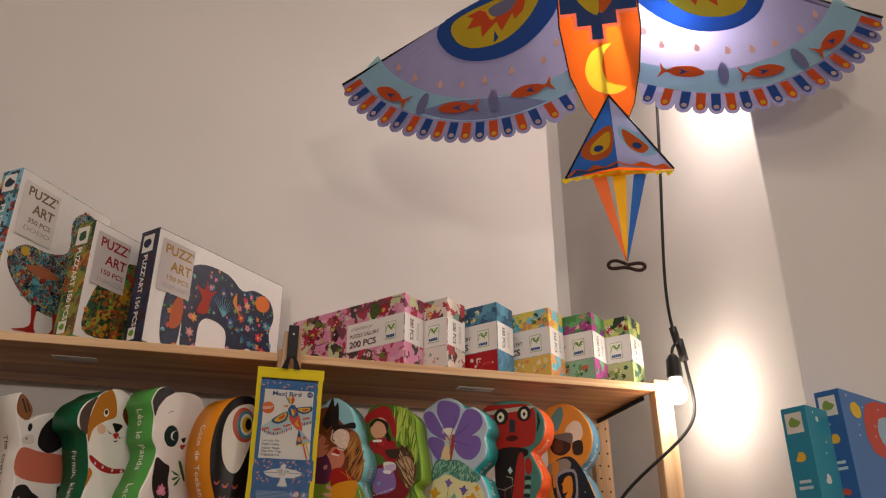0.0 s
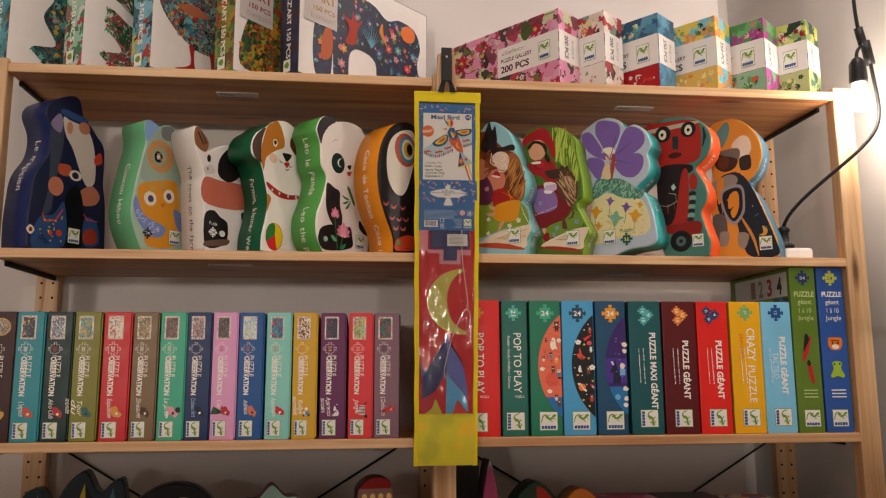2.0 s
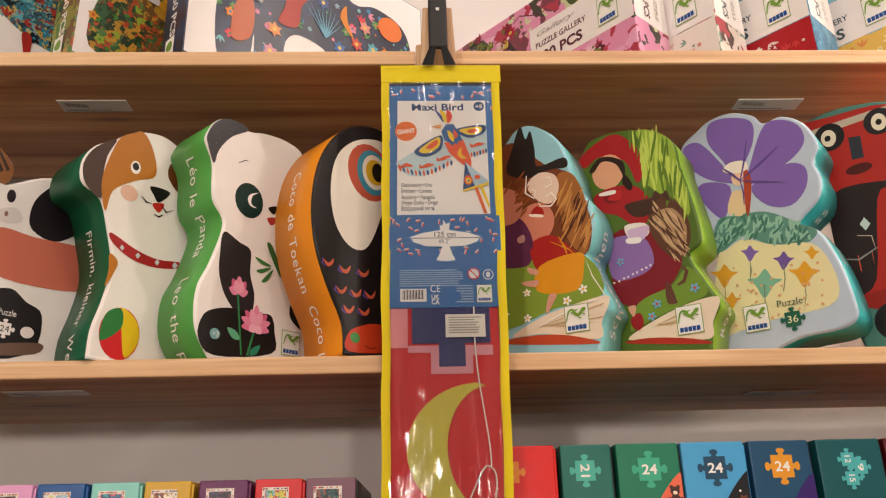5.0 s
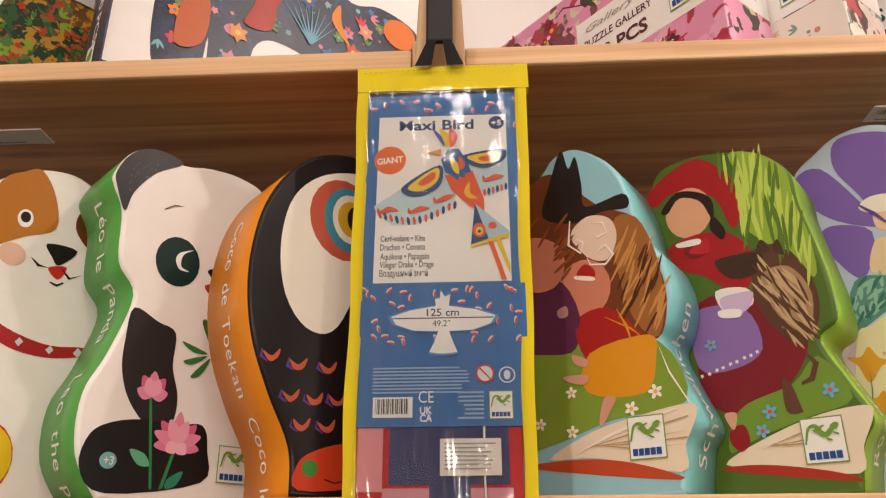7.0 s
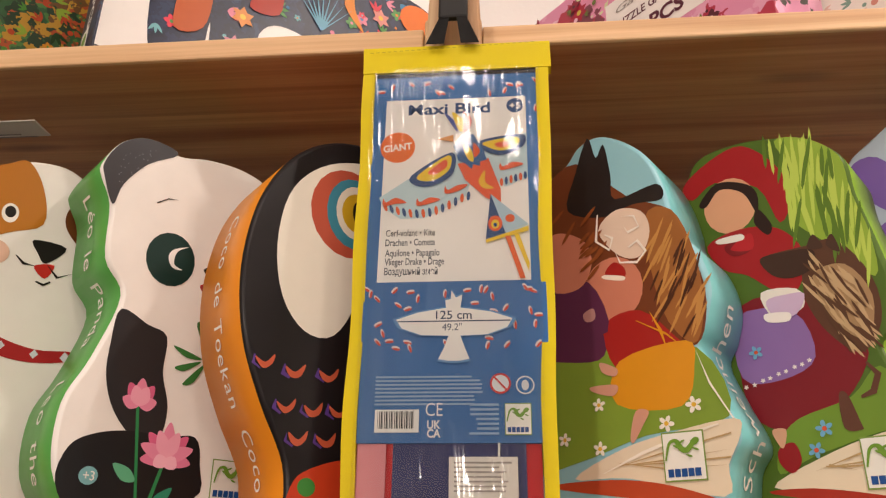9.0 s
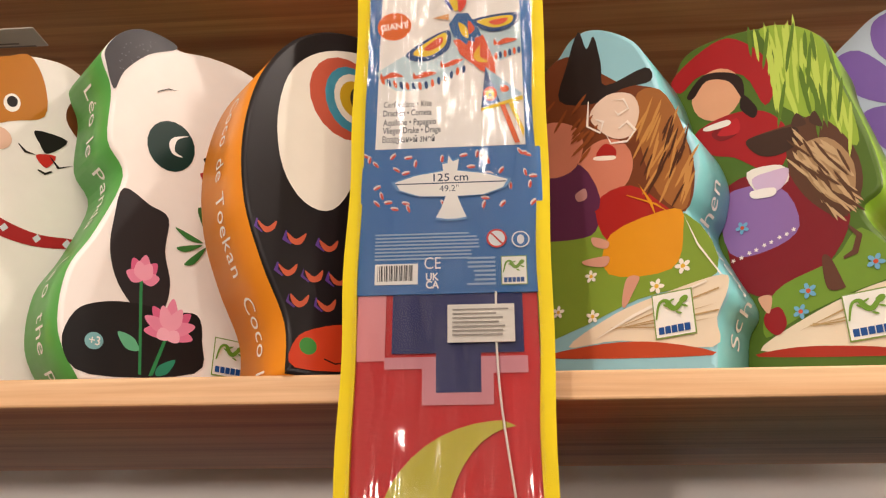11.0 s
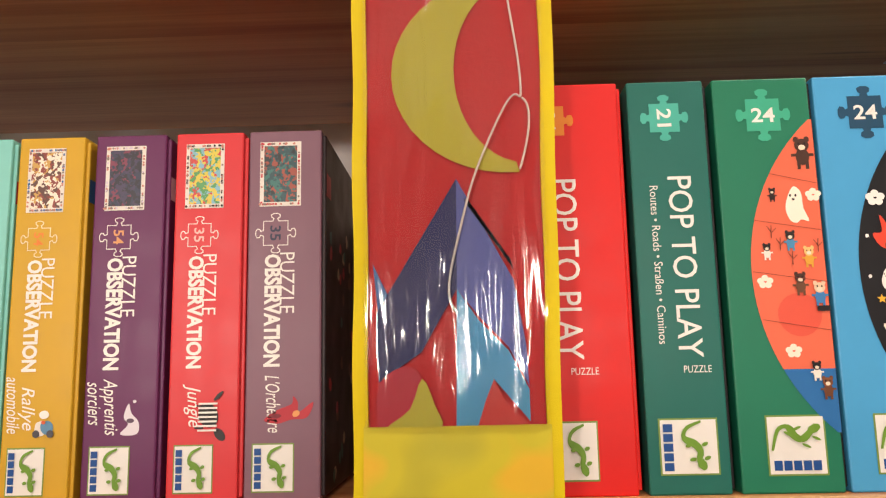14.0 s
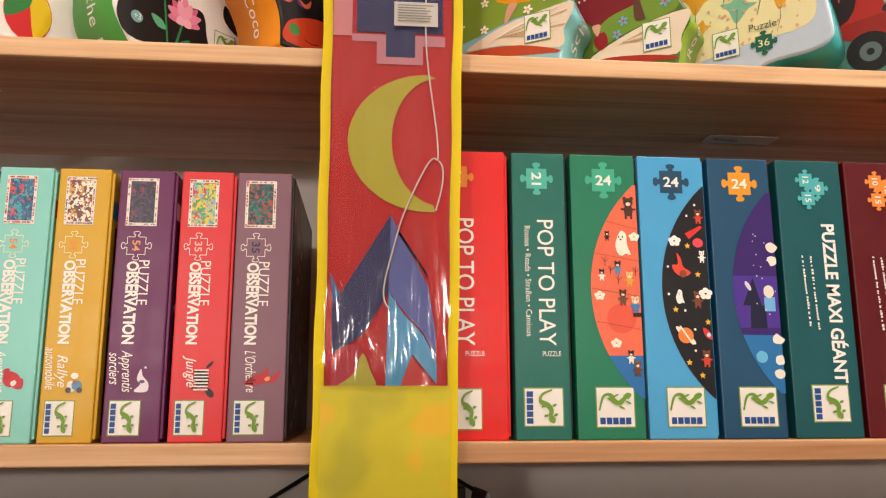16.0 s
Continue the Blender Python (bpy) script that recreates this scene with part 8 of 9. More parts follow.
wing_l = Q((0.6, 213.3), (-1.6, 211.9), (-3.9, 210.3), (-3.6, 209.6), (-2.6, 208.9), (-1.2, 208.9), (0.2, 209.6), (1.3, 210.3), (1.6, 211.6))
wing_r = Q((1.9, 213.9), (4.9, 214.4), (4.9, 211.4), (3.6, 210.8), (3.1, 211.2), (2.6, 212.4))
art += [("#b9d3dc", wing_l), ("#b9d3dc", wing_r)]
for k in range(14):
    f = k / 13
    cu, cv = -3.5 + 4.9 * f, 209.7 - 0.75 * math.sin(math.pi * min(1, f * 1.05)) + 0.55 * f
    art.append((("#dd5a24", "#1f4578")[k % 2], oval(F(cu), G(cv), 0.0012, 0.0034, 10, 20 - 25 * f)))
for k in range(6):
    art.append((("#dd5a24", "#1f4578")[k % 2], oval(F(3.35 + 0.28 * k), G(211.1 + 0.08 * k), 0.0011, 0.0030, 10)))
for cu, cv, a in ((-2.9, 210.05, -12), (-0.9, 210.0, 5), (0.75, 210.75, 20), (4.0, 212.2, 5)):
    art.append(("#d9562a", catmull([(F(cu) + 0.0075 * math.cos(radians(a)), G(cv) + 0.0075 * math.sin(radians(a))), (F(cu), G(cv) + 0.0024), (F(cu) - 0.006, G(cv) - 0.001), (F(cu) - 0.008, G(cv) + 0.002), (F(cu) - 0.008, G(cv) - 0.0035), (F(cu), G(cv) - 0.0022)], 3)))
art += [("#1f4578", catmull(Q((0.4, 213.2), (-2.0, 211.7), (-1.7, 211.0), (-0.6, 211.0), (0.5, 211.8)), 4)), ("#e3c32a", catmull(Q((0.2, 213.0), (-1.6, 211.7), (-1.3, 211.3), (-0.5, 211.4), (0.3, 212.1)), 4)), ("#d9562a", catmull(Q((0.0, 212.7), (-1.0, 211.9), (-0.6, 211.7), (0.1, 212.2)), 4)),
        ("#1f4578", catmull(Q((2.0, 213.9), (4.6, 214.3), (4.7, 213.5), (3.5, 212.9), (2.4, 213.2)), 4)), ("#e3c32a", catmull(Q((2.3, 213.8), (4.3, 214.1), (4.3, 213.5), (3.4, 213.2), (2.7, 213.4)), 4)), ("#d9562a", catmull(Q((3.0, 213.7), (4.1, 213.9), (3.9, 213.5), (3.3, 213.4)), 4)),
        ("#d9562a", Q((0.75, 212.4), (2.6, 212.7), (3.3, 210.6), (3.3, 209.6), (2.4, 210.1), (1.2, 211.3))), ("#1f5a94", Q((0.5, 213.6), (1.0, 214.4), (1.7, 214.4), (2.3, 213.3), (2.5, 212.6), (2.1, 212.5), (2.1, 212.2), (1.7, 212.3), (1.6, 212.0), (1.2, 212.4), (0.8, 212.6))),
        ("#e3c32a", catmull(Q((1.1, 213.7), (1.3, 212.8), (1.7, 212.5), (1.6, 213.3)), 4)), ("#d9562a", catmull(Q((1.7, 213.8), (1.75, 212.8), (2.1, 213.2)), 4)), ("#e3b62a", catmull(Q((2.4, 211.9), (2.0, 211.2), (2.3, 210.7), (2.9, 210.7), (2.4, 211.1)), 4)),
        ("#4a5aa0", catmull(Q((0.7, 214.6), (-0.1, 216.0), (0.6, 215.3)), 4)), ("#e3c32a", catmull(Q((0.8, 214.7), (0.4, 216.0), (1.1, 215.4), (1.1, 214.7)), 4)), ("#d9402a", catmull(Q((1.1, 214.6), (1.1, 216.0), (1.6, 215.4), (1.4, 214.7)), 4)), ("#d99a5a", Q((-0.5, 214.1), (0.5, 214.4), (0.5, 213.9))),
        ("#1f4578", Q((2.7, 210.3), (2.4, 207.4), (3.6, 207.6))), ("#a8c6d8", Q((2.7, 210.3), (3.6, 207.6), (4.85, 208.3))), ("#dd5a24", oval(F(2.95), G(208.4), 0.0045, 0.0055)), ("#e3c32a", oval(F(2.95), G(208.35), 0.0026, 0.0032)), ("#1f4578", oval(F(2.95), G(208.3), 0.0012, 0.0014)), ("#dd5a24", oval(F(3.8), G(208.7), 0.003, 0.0028)),
        ("#e3c32a", Q((2.4, 207.4), (4.85, 208.2), (4.85, 207.9), (2.4, 207.2))), ("#d9602a", Q((3.5, 207.6), (4.3, 205.0), (4.6, 205.0), (3.8, 207.6))), ("#e3c32a", Q((4.0, 207.7), (4.8, 205.4), (4.85, 205.9), (4.3, 207.7)))]
printed("cover_picture", card, art, lambda u, v, lift: (u, -0.0032 - lift, v), "white panel with a drawn kite", 0.00003, 0.0002)
text = [("#4a4f58", lettering(t, (F(-3.4) + n / 2, G(z)), n, 0.0048, 0, 0.015)) for t, z, n in (("Cerf-volant • Kite", 208.0, 0.032), ("Drachen • Cometa", 207.4, 0.032), ("Aquilone • Papagaio", 206.75, 0.035), ("Vlieger Drake • Drage", 206.2, 0.038), ("Воздушный змей", 205.6, 0.034))]
text += [("#8fb0d0", slab(F(-3.6), G(199.55 - 0.21 * k), F(2.2 - 0.9 * rnd.random()), G(199.45 - 0.21 * k))) for k in range(8)]
text += [("#8fb0d0", slab(F(1.4 + 0.5 * rnd.random()), G(198.05 - 0.25 * k), F(3.0), G(197.93 - 0.25 * k))) for k in range(7)]
text += [("#ecebe8", slab(F(-3.55), G(196.55), F(-1.2), G(197.75)))] + [("#15181c", slab(F(-3.4) + 0.0010 * k, G(196.75), F(-3.4) + 0.0010 * k + 0.00025 * (1 + k * 7 % 3), G(197.65))) for k in range(22)]
text += [("#e6e9ec", lettering("CE", (F(-0.4), G(197.75)), 0.010, 0.008, 0, 0)), ("#e6e9ec", lettering("UK", (F(-0.4), G(196.95)), 0.008, 0.0048, 0, 0.03)), ("#e6e9ec", lettering("CA", (F(-0.4), G(196.5)), 0.008, 0.0048, 0, 0.03))]
text += [("#c9342e", oval(F(3.1), G(199.1), 0.0062, 0.0062, 24)), ("#d9dde0", oval(F(3.1), G(199.1), 0.0050, 0.0050, 24)), ("#c9342e", [(F(3.1) - 0.004, G(199.1) + 0.0035), (F(3.1) - 0.0032, G(199.1) + 0.0042), (F(3.1) + 0.004, G(199.1) - 0.0035), (F(3.1) + 0.0032, G(199.1) - 0.0042)]), ("#d9dde0", oval(F(4.4), G(199.0), 0.0055, 0.0055, 24)), (CARDBLUE, oval(F(4.4), G(199.0), 0.0046, 0.0046, 24)), ("#d9dde0", oval(F(4.4), G(199.0), 0.0022, 0.0032, 12))]
bird = [(-3.2, 0.35), (-2.0, 0.75), (-0.45, 1.0), (-0.5, 1.45), (-0.2, 1.5), (-0.15, 2.0), (0.1, 1.6), (0.45, 1.75), (0.35, 1.0), (2.0, 0.75), (3.2, 0.35), (2.9, -0.15), (1.8, -0.55), (0.35, -0.6), (0.6, -1.3), (0.85, -1.9), (0.3, -2.0), (-0.3, -2.0), (-0.85, -1.9), (-0.55, -1.3), (-0.3, -0.6), (-1.8, -0.55), (-2.9, -0.15)]
text += [("#5f93c4", [(F(0.62 + a * 1.07), G(202.35 + c * 1.07)) for a, c in bird]), ("#eceae6", [(F(0.62 + a), G(202.35 + c)) for a, c in bird]), ("#2a3c58", slab(F(-2.5), G(202.55), F(3.7), G(202.62))), ("#2a3c58", lettering("125 cm", (F(0.6), G(202.95)), 0.022, 0.0055, 0, 0.01)), ("#2a3c58", lettering("49.2\"", (F(0.5), G(202.25)), 0.012, 0.0045))]
printed("print", card, text, lambda u, v, lift: (u, -0.0032 - lift, v), "lettering, bars and a white silhouette", 0.00002, 0.0002)
printed("maker_patch", card, maker_patch(F(3.3), G(196.4), 0.0155, 0.0185), lambda u, v, lift: (u, -0.0034 - lift, v), "white square patch with a green squiggle", 0.00005)
sticker = part("sticker", box_bm(0.003, 0.042, -0.0062, -0.0056, 1.862, 1.885, 0.0001), PAPER, pack, "white paper sticker with small print")
printed("print_bars", sticker, [("#9a948e", slab(0.006, 1.8822 - 0.0026 * k, 0.039 - 0.008 * rnd.random(), 1.8812 - 0.0026 * k)) for k in range(7)], lambda u, v, lift: (u, -0.0064 - lift, v))
# clear sleeve
bm = bmesh.new()
NX, NZ = 26, 90
grid = []
for k in range(NZ + 1):
    z = PB + 0.094 + (PT - 0.022 - PB - 0.094) * k / NZ
    row = []
    for i in range(NX + 1):
        f = i / NX
        x = pack_edge(z, -1) + 0.007 + (pack_edge(z, 1) - pack_edge(z, -1) - 0.014) * f
        bulge = 0.0025 * math.sin(math.pi * f) + 0.0016 * noise.noise((x * 75, 0, z * 9)) + 0.0008 * noise.noise((x * 170, 5, z * 26))
        row.append(bm.verts.new((x, -0.0075 - bulge, z)))
    grid.append(row)
for p, q in zip(grid, grid[1:]):
    for i in range(NX):
        bm.faces.new((p[i], p[i + 1], q[i + 1], q[i])).smooth = True
sleeve = part("clear_sleeve", bm, film("clear_plastic"), pack, "clear wrinkled plastic window")

# clip
PEGWOOD = wood("peg_wood", (0.62, 0.42, 0.24), (0.46, 0.27, 0.13), 2)
clip = thing("clothes_peg", "big wooden peg with a black clip on the middle post", "clip", pose(0.003, -0.034, 2.17))
for side in (-1, 1):
    bm = box_bm(-0.006, 0.006, -0.006, 0.012, -0.004, 0.082, 0.002)
    part("jaw", bm, PEGWOOD, clip, "pale wooden jaw", pose(side * 0.0145, 0.012, 0, 0, -side * 2.5, 0))
bm = box_bm(-0.0105, 0.0105, -0.003, 0.003, 0.022, 0.092, 0.002)
lever = part("lever", bm, BLACK, clip, "black metal lever")
part("pin", box_bm(-0.002, 0.002, -0.0042, -0.0028, 0.070, 0.074, 0.0005), mottled("steel", (0.5, 0.48, 0.45), 0.35, 0.1, 80, 0.05, 900, 1.0), lever)
for side in (-1, 1):
    bm = bmesh.new()
    vs = [bm.verts.new(p) for p in ((side * 0.002, -0.002, 0.026), (side * 0.010, -0.002, 0.022), (side * 0.019, -0.004, -0.002), (side * 0.006, -0.004, -0.002))]
    bm.faces.new(vs)
    bmesh.ops.solidify(bm, geom=bm.faces[:], thickness=0.003)
    bmesh.ops.recalc_face_normals(bm, faces=bm.faces[:])
    part("foot", bm, BLACK, clip, "black clip foot")

# ---- hanging kite ----
kite = thing("bird_kite", "large patterned bird kite in orange, blue and lilac hanging up", "kite", pose(0.618, -0.318, 2.742, 0, 0, -25))
FK = lambda items: [(fabric(c), p) for c, p in items]
bow_out = lambda u, v, lift: (u, 0.05 * (u / 0.6) ** 2 - lift, v)
for side in (-1, 1):
    ROLL = radians(3.5 if side > 0 else -1)
    def put(pts, side=side):
        out = []
        for a, c in pts:
            a *= side * 1.05
            out.append((a * math.cos(ROLL) - c * math.sin(ROLL), a * math.sin(ROLL) + c * math.cos(ROLL)))
        return out if side > 0 else out[::-1]
    arc = catmull([(0.068, -0.002), (0.15, -0.038), (0.23, -0.055), (0.31, -0.052), (0.39, -0.030), (0.47, 0.012), (0.54, 0.070), (0.588, 0.140)], 8, False)
    scal, NS = [], 18
    for k in range(NS):
        i = k * (len(arc) - 1) / NS
        j = (k + 1) * (len(arc) - 1) / NS
        pick = lambda t: Vector(arc[min(int(t), len(arc) - 2)]).lerp(Vector(arc[min(int(t), len(arc) - 2) + 1]), t - min(int(t), len(arc) - 2))
        a, c = pick(i), pick(j)
        d = c - a
        o = Vector((d.y, -d.x))
        scal += [tuple(a + d * (0.5 - 0.5 * math.cos(math.pi * s / 6)) + o * 0.55 * math.sin(math.pi * s / 6)) for s in range(6)]
    lead = [(0.60, 0.150), (0.26, 0.345), (0.10, 0.44), (0.06, 0.42)]
    items = [("#8583a8", put(scal + lead))]
    up = lambda off: [(x, y + off) for x, y in arc]
    inner = [(x - 0.02 * (x / 0.6) ** 2, y + 0.040 + 0.005 * x) for x, y in arc[:-3]]
    inner2 = [(x - 0.065 * (x / 0.6) ** 2, y + 0.100 + 0.005 * x) for x, y in arc[:-3]]
    items.append(("#a6d3de", put([(0.066, 0.04)] + inner + [(0.575, 0.155)] + inner2[::-1] + [(0.066, 0.10)])))
    for k in range(NS):
        t = (k + 0.5) * (len(arc) - 1) / NS
        p = pick(t)
        d = (pick(min(t + 0.6, len(arc) - 1)) - pick(t - 0.6)).normalized()
        o = Vector((d.y, -d.x))
        c = ("#1f4f96", "#e0581f")[k % 2]
        tab = [p - d * 0.0095 - o * 0.036, p - d * 0.0095 + o * 0.000, p - d * 0.006 + o * 0.007, p + o * 0.0095, p + d * 0.006 + o * 0.007, p + d * 0.0095 + o * 0.0, p + d * 0.0095 - o * 0.036]
        items.append((c, put([tuple(q) for q in tab])))
        items.append((("#e3c9c0", "#f0c42a")[k % 2], put(oval(p.x + o.x * -0.001, p.y + o.y * -0.001, 0.0058, 0.0058, 12))))
    for cu, cv, a in ((0.16, 0.048, -14), (0.32, 0.025, 4), (0.475, 0.090, 38)):
        c, s = math.cos(radians(a)), math.sin(radians(a))
        R = lambda pts: put([(cu + x * c - y * s, cv + x * s + y * c) for x, y in pts])
        items.append(("#e0581f", R(catmull([(0.045, 0.0), (0.02, 0.016), (-0.015, 0.012), (-0.034, 0.003), (-0.048, 0.022), (-0.044, 0.0), (-0.050, -0.020), (-0.033, -0.004), (-0.012, -0.013), (0.02, -0.013)], 4))))
        items.append(("#1f4f96", R([(-0.01, 0.008), (0.012, 0.0), (-0.008, -0.009), (-0.002, 0.0)])))
    for cu, cv, a in ((0.24, 0.030, 85), (0.40, 0.050, 110)):
        items.append(("#8583a8", put(oval(cu, cv, 0.030, 0.011, 14, a))))
    for cu, cv in ((0.10, 0.17), (0.13, 0.125), (0.20, 0.105), (0.26, 0.088), (0.31, 0.085), (0.36, 0.095), (0.42, 0.125), (0.46, 0.165)):
        items.append(("#e9b9a2", put(catmull([(cu, cv + 0.014), (cu - 0.006, cv - 0.002), (cu, cv - 0.009), (cu + 0.006, cv - 0.002)], 3))))
    items += [("#1f4f96", put(catmull([(0.075, 0.36), (0.105, 0.25), (0.18, 0.165), (0.27, 0.145), (0.345, 0.185), (0.365, 0.27), (0.24, 0.345), (0.13, 0.40)], 5))), ("#f0cd2a", put(catmull([(0.13, 0.355), (0.15, 0.27), (0.21, 0.20), (0.28, 0.185), (0.325, 0.215), (0.33, 0.275), (0.23, 0.325)], 5))),
              ("#e0581f", put([(0.16, 0.34), (0.17, 0.28), (0.19, 0.255), (0.195, 0.275), (0.22, 0.225), (0.232, 0.255), (0.265, 0.215), (0.268, 0.25), (0.30, 0.245), (0.285, 0.275), (0.30, 0.285), (0.22, 0.32)])), ("#8583a8", put(catmull([(0.185, 0.32), (0.20, 0.285), (0.235, 0.27), (0.25, 0.295), (0.22, 0.315)], 4)))]
    printed("wing", kite, FK(items), bow_out, "lilac cloth wing with a scalloped edge", 0.00015, 0.0)
    tip = put([(0.60, 0.150), (0.10, 0.44)])
    if side < 0:
        tip = tip[::-1]
    a, c = tip
    rod("spar", (a[0], 0.05, a[1]), (c[0], 0.004, c[1]), 0.0028, BLACK, kite)
edge_pts = [(-0.090, 0.40), (-0.092, 0.21), (-0.077, 0.07), (-0.050, -0.02), (-0.032, -0.055), (0.0, 0.0), (0.038, -0.053), (0.052, -0.02), (0.072, 0.07), (0.087, 0.19), (0.088, 0.40), (0.0, 0.52)]
NE = len(edge_pts)
MOON = catmull([(0.019, 0.150), (-0.025, 0.132), (-0.044, 0.080), (-0.030, 0.030), (0.010, 0.010), (0.042, 0.026), (0.005, 0.045), (-0.006, 0.085), (0.002, 0.125)], 4)
body_at = lambda u, v, lift: (u, -0.010 - lift, v)
printed("body", kite, FK([("#161518", ([(x * 1.04, y) for x, y in edge_pts] + edge_pts, [(k, (k + 1) % NE, NE + (k + 1) % NE, NE + k) for k in range(NE)])), ("#ee6a1a", pierced(edge_pts, MOON)), ("#f0b9a2", [(-0.090, 0.238), (-0.060, 0.238), (-0.060, 0.197), (-0.029, 0.197), (-0.029, 0.155), (0.011, 0.155), (0.011, 0.197), (0.046, 0.197), (0.046, 0.235), (0.086, 0.235), (0.088, 0.41), (-0.090, 0.41)]), ("#1f4f96", [(-0.089, 0.248), (-0.052, 0.248), (-0.052, 0.207), (-0.021, 0.207), (-0.021, 0.165), (0.004, 0.165), (0.004, 0.207), (0.038, 0.207), (0.038, 0.245), (0.086, 0.245), (0.087, 0.41), (-0.089, 0.41)]),
               ("#f0cd2a", catmull([(-0.055, 0.34), (-0.045, 0.28), (-0.005, 0.235), (0.0, 0.30), (-0.02, 0.36)], 4)), ("#ee6a1a", catmull([(0.002, 0.24), (0.035, 0.28), (0.045, 0.34), (0.01, 0.33)], 4)),
               ("#ffd53a", MOON)]), body_at, "orange and blue cloth body", 0.0002, 0.0)
rod("keel", (0, -0.008, 0.5), (0, -0.008, -0.02), 0.0022, BLACK, kite)
# tail piece, folded along its middle
tail_at = lambda u, v, lift: (u, -0.020 + 0.25 * abs(u) - lift, v)
printed("tail", kite, FK([("#1f4f96", [(0, 0), (-0.105, -0.183), (0.004, -0.180)]), ("#9aa3d0", [(0, 0), (0.004, -0.180), (0.118, -0.180)]), ("#a6d3de", catmull([(0.012, -0.075), (0.020, -0.12), (0.062, -0.150), (0.088, -0.135), (0.06, -0.10)], 4)), ("#ee6a1a", catmull([(0.020, -0.085), (0.028, -0.125), (0.055, -0.143), (0.072, -0.128), (0.05, -0.105)], 4)), ("#1f4f96", oval(0.048, -0.125, 0.010, 0.008)),
               ("#ee6a1a", catmull([(-0.004, -0.075), (-0.055, -0.105), (-0.068, -0.135), (-0.040, -0.155), (-0.006, -0.14)], 4)), ("#f0cd2a", catmull([(-0.008, -0.09), (-0.045, -0.115), (-0.045, -0.140), (-0.012, -0.13)], 4)), ("#1f4f96", oval(-0.032, -0.127, 0.010, 0.008)),
               ("#ee6a1a", [(-0.103, -0.180), (-0.085, -0.166), (-0.060, -0.176), (-0.045, -0.164), (-0.022, -0.175), (0.004, -0.166), (0.03, -0.174), (0.055, -0.164), (0.08, -0.174), (0.100, -0.166), (0.117, -0.180)]), ("#e3c51c", [(-0.112, -0.182)] + [(-0.112 + 0.0235 * k + 0.012 * (j / 4), -0.187 - 0.010 * math.sin(math.pi * j / 4)) for k in range(10) for j in range(4)] + [(0.122, -0.180)])]), tail_at, "triangular tail piece with eye print", 0.0002, 0.0)
rod("tail_spar", (0, -0.022, 0.0), (-0.105, 0.002, -0.184), 0.0022, BLACK, kite)
rod("tail_spar", (0, -0.022, 0.0), (0.118, 0.004, -0.181), 0.0022, BLACK, kite)
for a, c, h in ((-0.050, -0.020, "#e5713a"), (-0.008, 0.020, "#eeb31f"), (0.036, 0.062, "#2a62b0")):
    printed("streamer", kite, FK([(h, [(a, -0.185), (c, -0.185), (0.003, -0.392), (0.0, -0.392)])]), lambda u, v, lift: (u, 0.012 * math.sin(v * 20), v), "narrow cloth streamer")
cord("bow", [(0.001, 0.0, -0.392), (-0.02, -0.004, -0.379), (-0.040, -0.004, -0.390), (-0.030, -0.002, -0.404), (0.0, 0.0, -0.395), (0.022, -0.004, -0.412), (0.040, -0.004, -0.404), (0.032, -0.002, -0.388), (0.001, 0.0, -0.394)], 0.0036, mottled("brown_cord", (0.035, 0.014, 0.012), 0.7), kite)
rod("hanging_line", (0, -0.01, 0.50), (0, 0.0, TOP - 2.725), 0.0008, STRING, kite)

# ---- cable with sockets and bulbs ----
light_string = thing("light_string", "black cable light string with bulb sockets hanging down", "lamp", pose(0, 0, 0))
cord("cable", [(0.84, -0.23, TOP), (0.84, -0.22, 3.3), (0.845, -0.17, 3.0), (0.872, -0.09, 2.72), (0.862, -0.055, 2.45), (0.868, -0.05, 2.37), (0.874, -0.05, 2.325)], 0.0038, BLACK, light_string)
rod("joint", (0.873, -0.05, 2.335), (0.882, -0.05, 2.295), 0.009, BLACK, light_string, 12)
rod("joint", (0.884, -0.052, 2.305), (0.892, -0.052, 2.255), 0.010, BLACK, light_string, 12)
cord("lead", [(0.880, -0.05, 2.296), (0.866, -0.055, 2.292), (0.856, -0.06, 2.275), (0.857, -0.06, 2.262)], 0.0035, BLACK, light_string)
cord("cable", [(0.892, -0.052, 2.262), (0.901, -0.05, 2.20), (0.908, -0.05, 2.16), (0.895, -0.05, 2.105), (0.83, -0.03, 2.045), (0.765, 0.02, 1.985), (0.737, 0.045, 1.945), (0.736, 0.055, 1.925)], 0.0038, BLACK, light_string)


def turned(name, profile, material, parent, at, n=20):
    bm = bmesh.new()
    rings = [[bm.verts.new((r * math.cos(math.tau * k / n), r * math.sin(math.tau * k / n), z)) for k in range(n)] for r, z in profile]
    for p, q in zip(rings, rings[1:]):
        for k in range(n):
            bm.faces.new((p[k], p[(k + 1) % n], q[(k + 1) % n], q[k])).smooth = True
    bm.faces.new(rings[0][::-1])
    bm.faces.new(rings[-1])
    bmesh.ops.recalc_face_normals(bm, faces=bm.faces[:])
    return part(name, bm, material, parent, "", at)


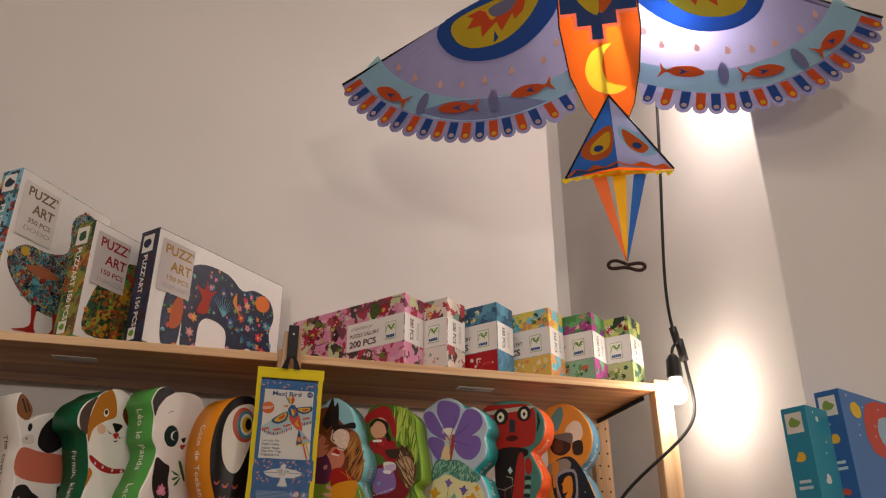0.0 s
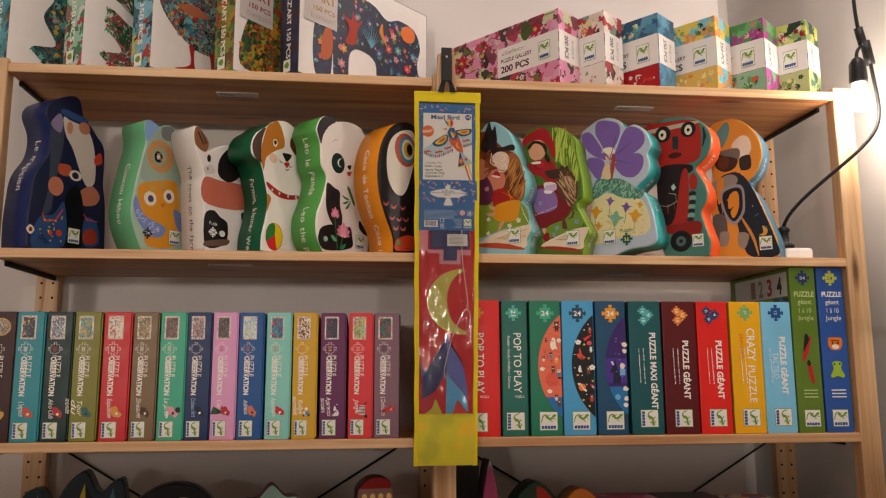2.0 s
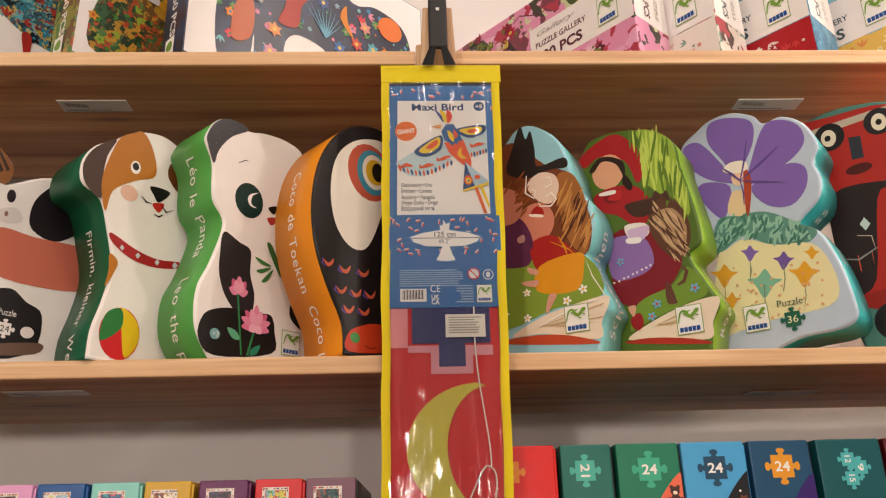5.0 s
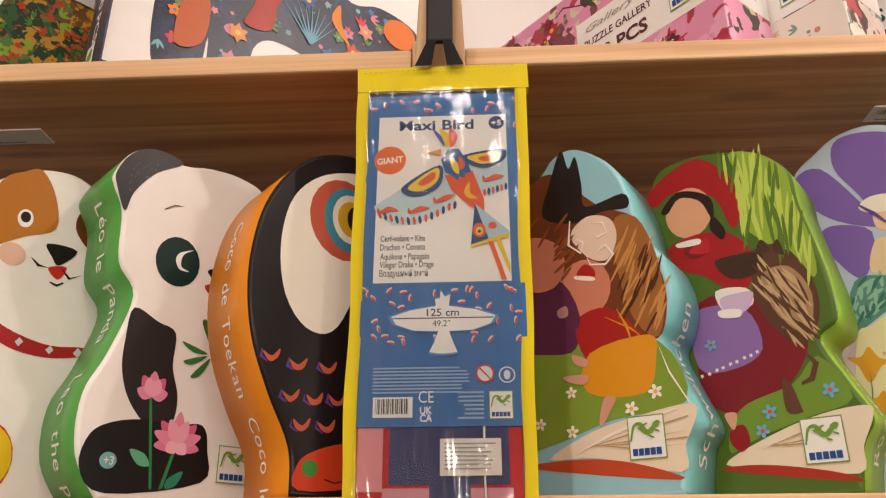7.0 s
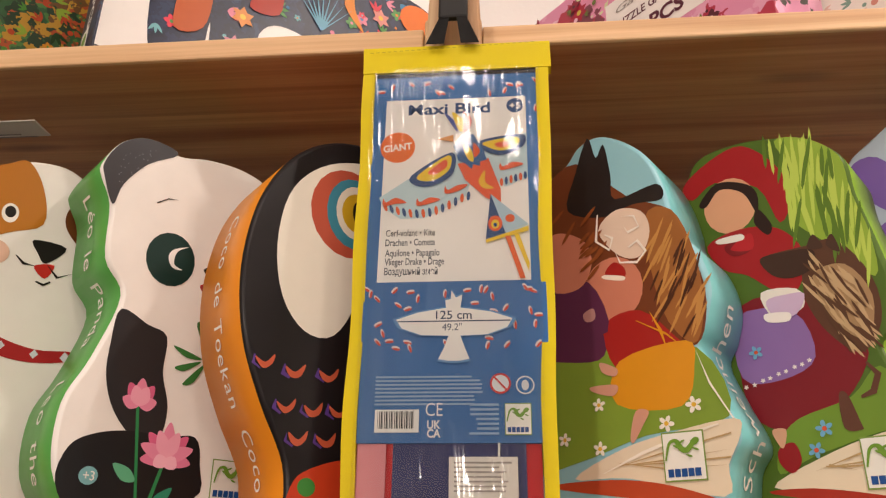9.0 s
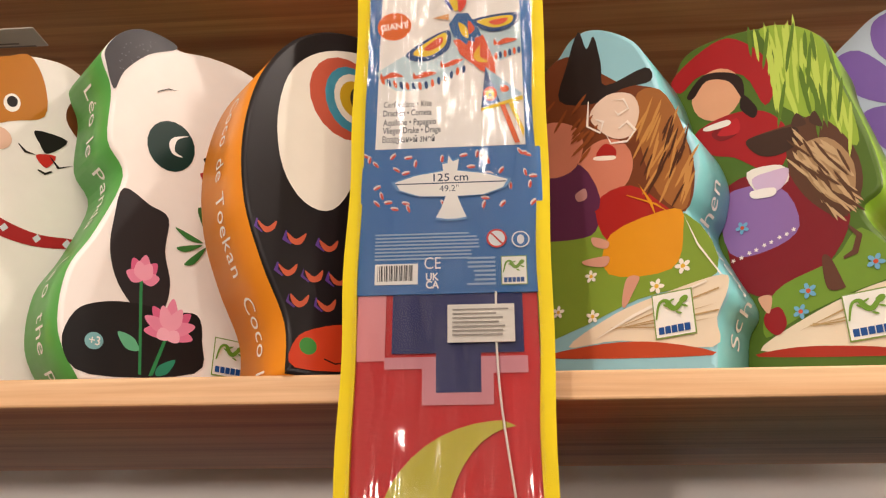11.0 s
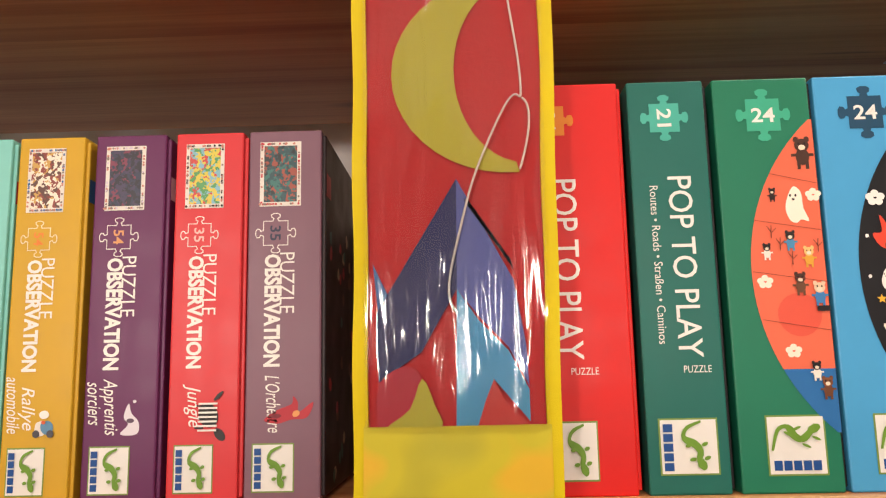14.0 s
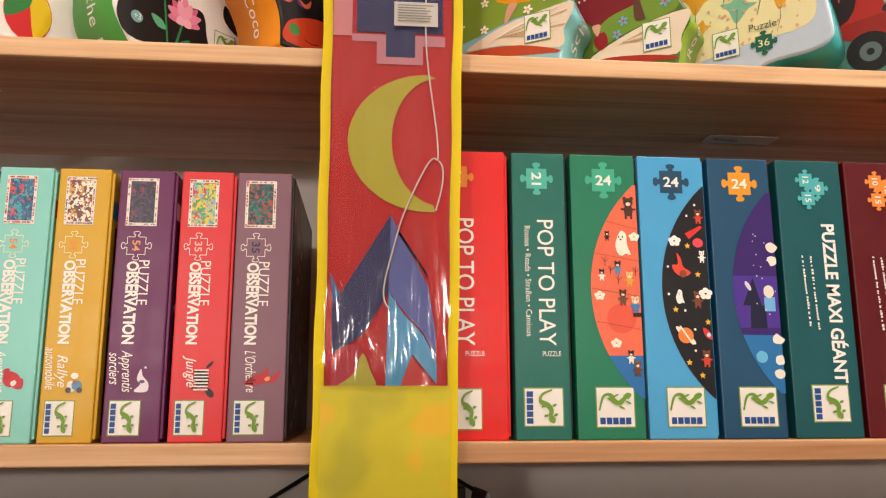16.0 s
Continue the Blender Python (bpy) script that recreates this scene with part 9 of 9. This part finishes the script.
GLOW, gnt, gb = shader("lit_bulb", 0.3)
gb.inputs["Base Color"].default_value = (1, 0.93, 0.82, 1)
gb.inputs["Emission Color"].default_value = (1, 0.86, 0.66, 1)
gb.inputs["Emission Strength"].default_value = 30
SOCKET = [(0.006, 0.050), (0.010, 0.046), (0.016, 0.036), (0.018, 0.0), (0.017, -0.006)]
BULB = [(0.013, 0.0), (0.014, -0.012), (0.021, -0.026), (0.0225, -0.038), (0.019, -0.050), (0.010, -0.058), (0.002, -0.060)]
turned("socket", SOCKET, BLACK, light_string, pose(0.857, -0.06, 2.215))
bulb = turned("bulb", BULB, GLOW, light_string, pose(0.857, -0.06, 2.209))
tagged(bulb, "glowing frosted bulb")
bulb.visible_shadow = False
cord("lead", [(0.845, -0.17, 3.0), (0.82, -0.20, 3.04), (0.786, -0.318, 3.045), (0.785, -0.325, 3.04)], 0.0035, BLACK, light_string)
turned("socket", SOCKET, BLACK, light_string, pose(0.785, -0.325, 2.995))
bulb = turned("bulb", BULB, GLOW, light_string, pose(0.785, -0.325, 2.989))
bulb.visible_shadow = False

cord("wall_cable", [(0.845, 0.62, 1.60), (0.842, 0.62, 1.45), (0.85, 0.62, 1.30), (0.848, 0.62, 1.0)], 0.006, BLACK, light_string)

# plug and white connector on the second shelf
plug = thing("plug_connector", "white socket connector with a black plug on the shelf", "plug", pose(0.757, 0.055, S2))
part("connector", box_bm(-0.032, 0.032, -0.02, 0.03, 0, 0.027, 0.007, 3), mottled("white_plastic", (0.8, 0.78, 0.74), 0.4), plug, "white plastic connector")
turned("plug", [(0.020, 0.027), (0.0195, 0.034), (0.010, 0.040), (0.0095, 0.060), (0.0125, 0.064), (0.0125, 0.070), (0.006, 0.074)], BLACK, plug, pose(-0.021, 0.0, 0, 0, 0, 0))

# ---- boxes on the neighbouring wall shelf ----
board = tagged(part("wall_shelf", box_bm(0.70, 1.50, -0.56, NOSE - 0.002, 1.722, 1.74, 0.002), PINE_X), "pine wall shelf holding picture boxes", "shelf")
for x, h, c1, c2, label in ((0.818, 0.298, "#2f86a3", "#3a95ad", "teal picture box standing on the wall shelf"), (0.893, 0.332, "#35629f", "#5482bf", "blue picture box with yellow sun standing on shelf")):
    b = thing("picture_box", label, "puzzle box", pose(x, -0.50, 1.74, 0, 0, 22), "picture boxes on the wall shelf")
    part("lid", box_bm(0, 0.26, 0, 0.045, 0, h, 0.0013), [ink(c2)], b)
    side_at = lambda a, z, lift: (-lift, 0.045 - a, z)
    printed("spine_print", b, [(c1, slab(0.001, 0.001, 0.044, h - 0.001)), ("#d9d6cc", slab(0.006, h - 0.044, 0.036, h - 0.010)), ("#7d9a4a", blob(0.021, h - 0.027, 0.009, 2)), ("#e0b03a", blob(0.022, h - 0.085, 0.008, 5)), ("#c9583a", blob(0.022, h - 0.17, 0.010, 7, 0.6)), ("#b9cfd8", slab(0.012, h - 0.125, 0.032, h - 0.120)), ("#b9cfd8", slab(0.010, h - 0.135, 0.034, h - 0.130))], side_at, "spine with small patches")
    art = [("#e9c42a", oval(0.045, h - 0.032, 0.018, 0.014)), ("#c9503f", catmull([(0.085, h - 0.015), (0.22, h - 0.012), (0.24, h - 0.10), (0.08, h - 0.10)], 3)), ("#9fc2d8", oval(0.15, h - 0.06, 0.04, 0.03)), ("#c93f6a", oval(0.16, h - 0.055, 0.012, 0.008, 12, 40))] if h > 0.31 else [("#d9dfe0", blob(0.03, h - 0.02, 0.005, 3)), ("#e3e6e4", blob(0.03, h - 0.12, 0.008, 5)), ("#d9a03a", blob(0.035, h - 0.19, 0.012, 6))]
    art += [("#d9e6ee", oval(0.02 + 0.22 * (k * 37 % 100) / 100, h - 0.01 - 0.08 * (k * 53 % 100) / 100, 0.002, 0.002, 6)) for k in range(14)]
    printed("cover", b, art, label="picture cover with plain shapes")
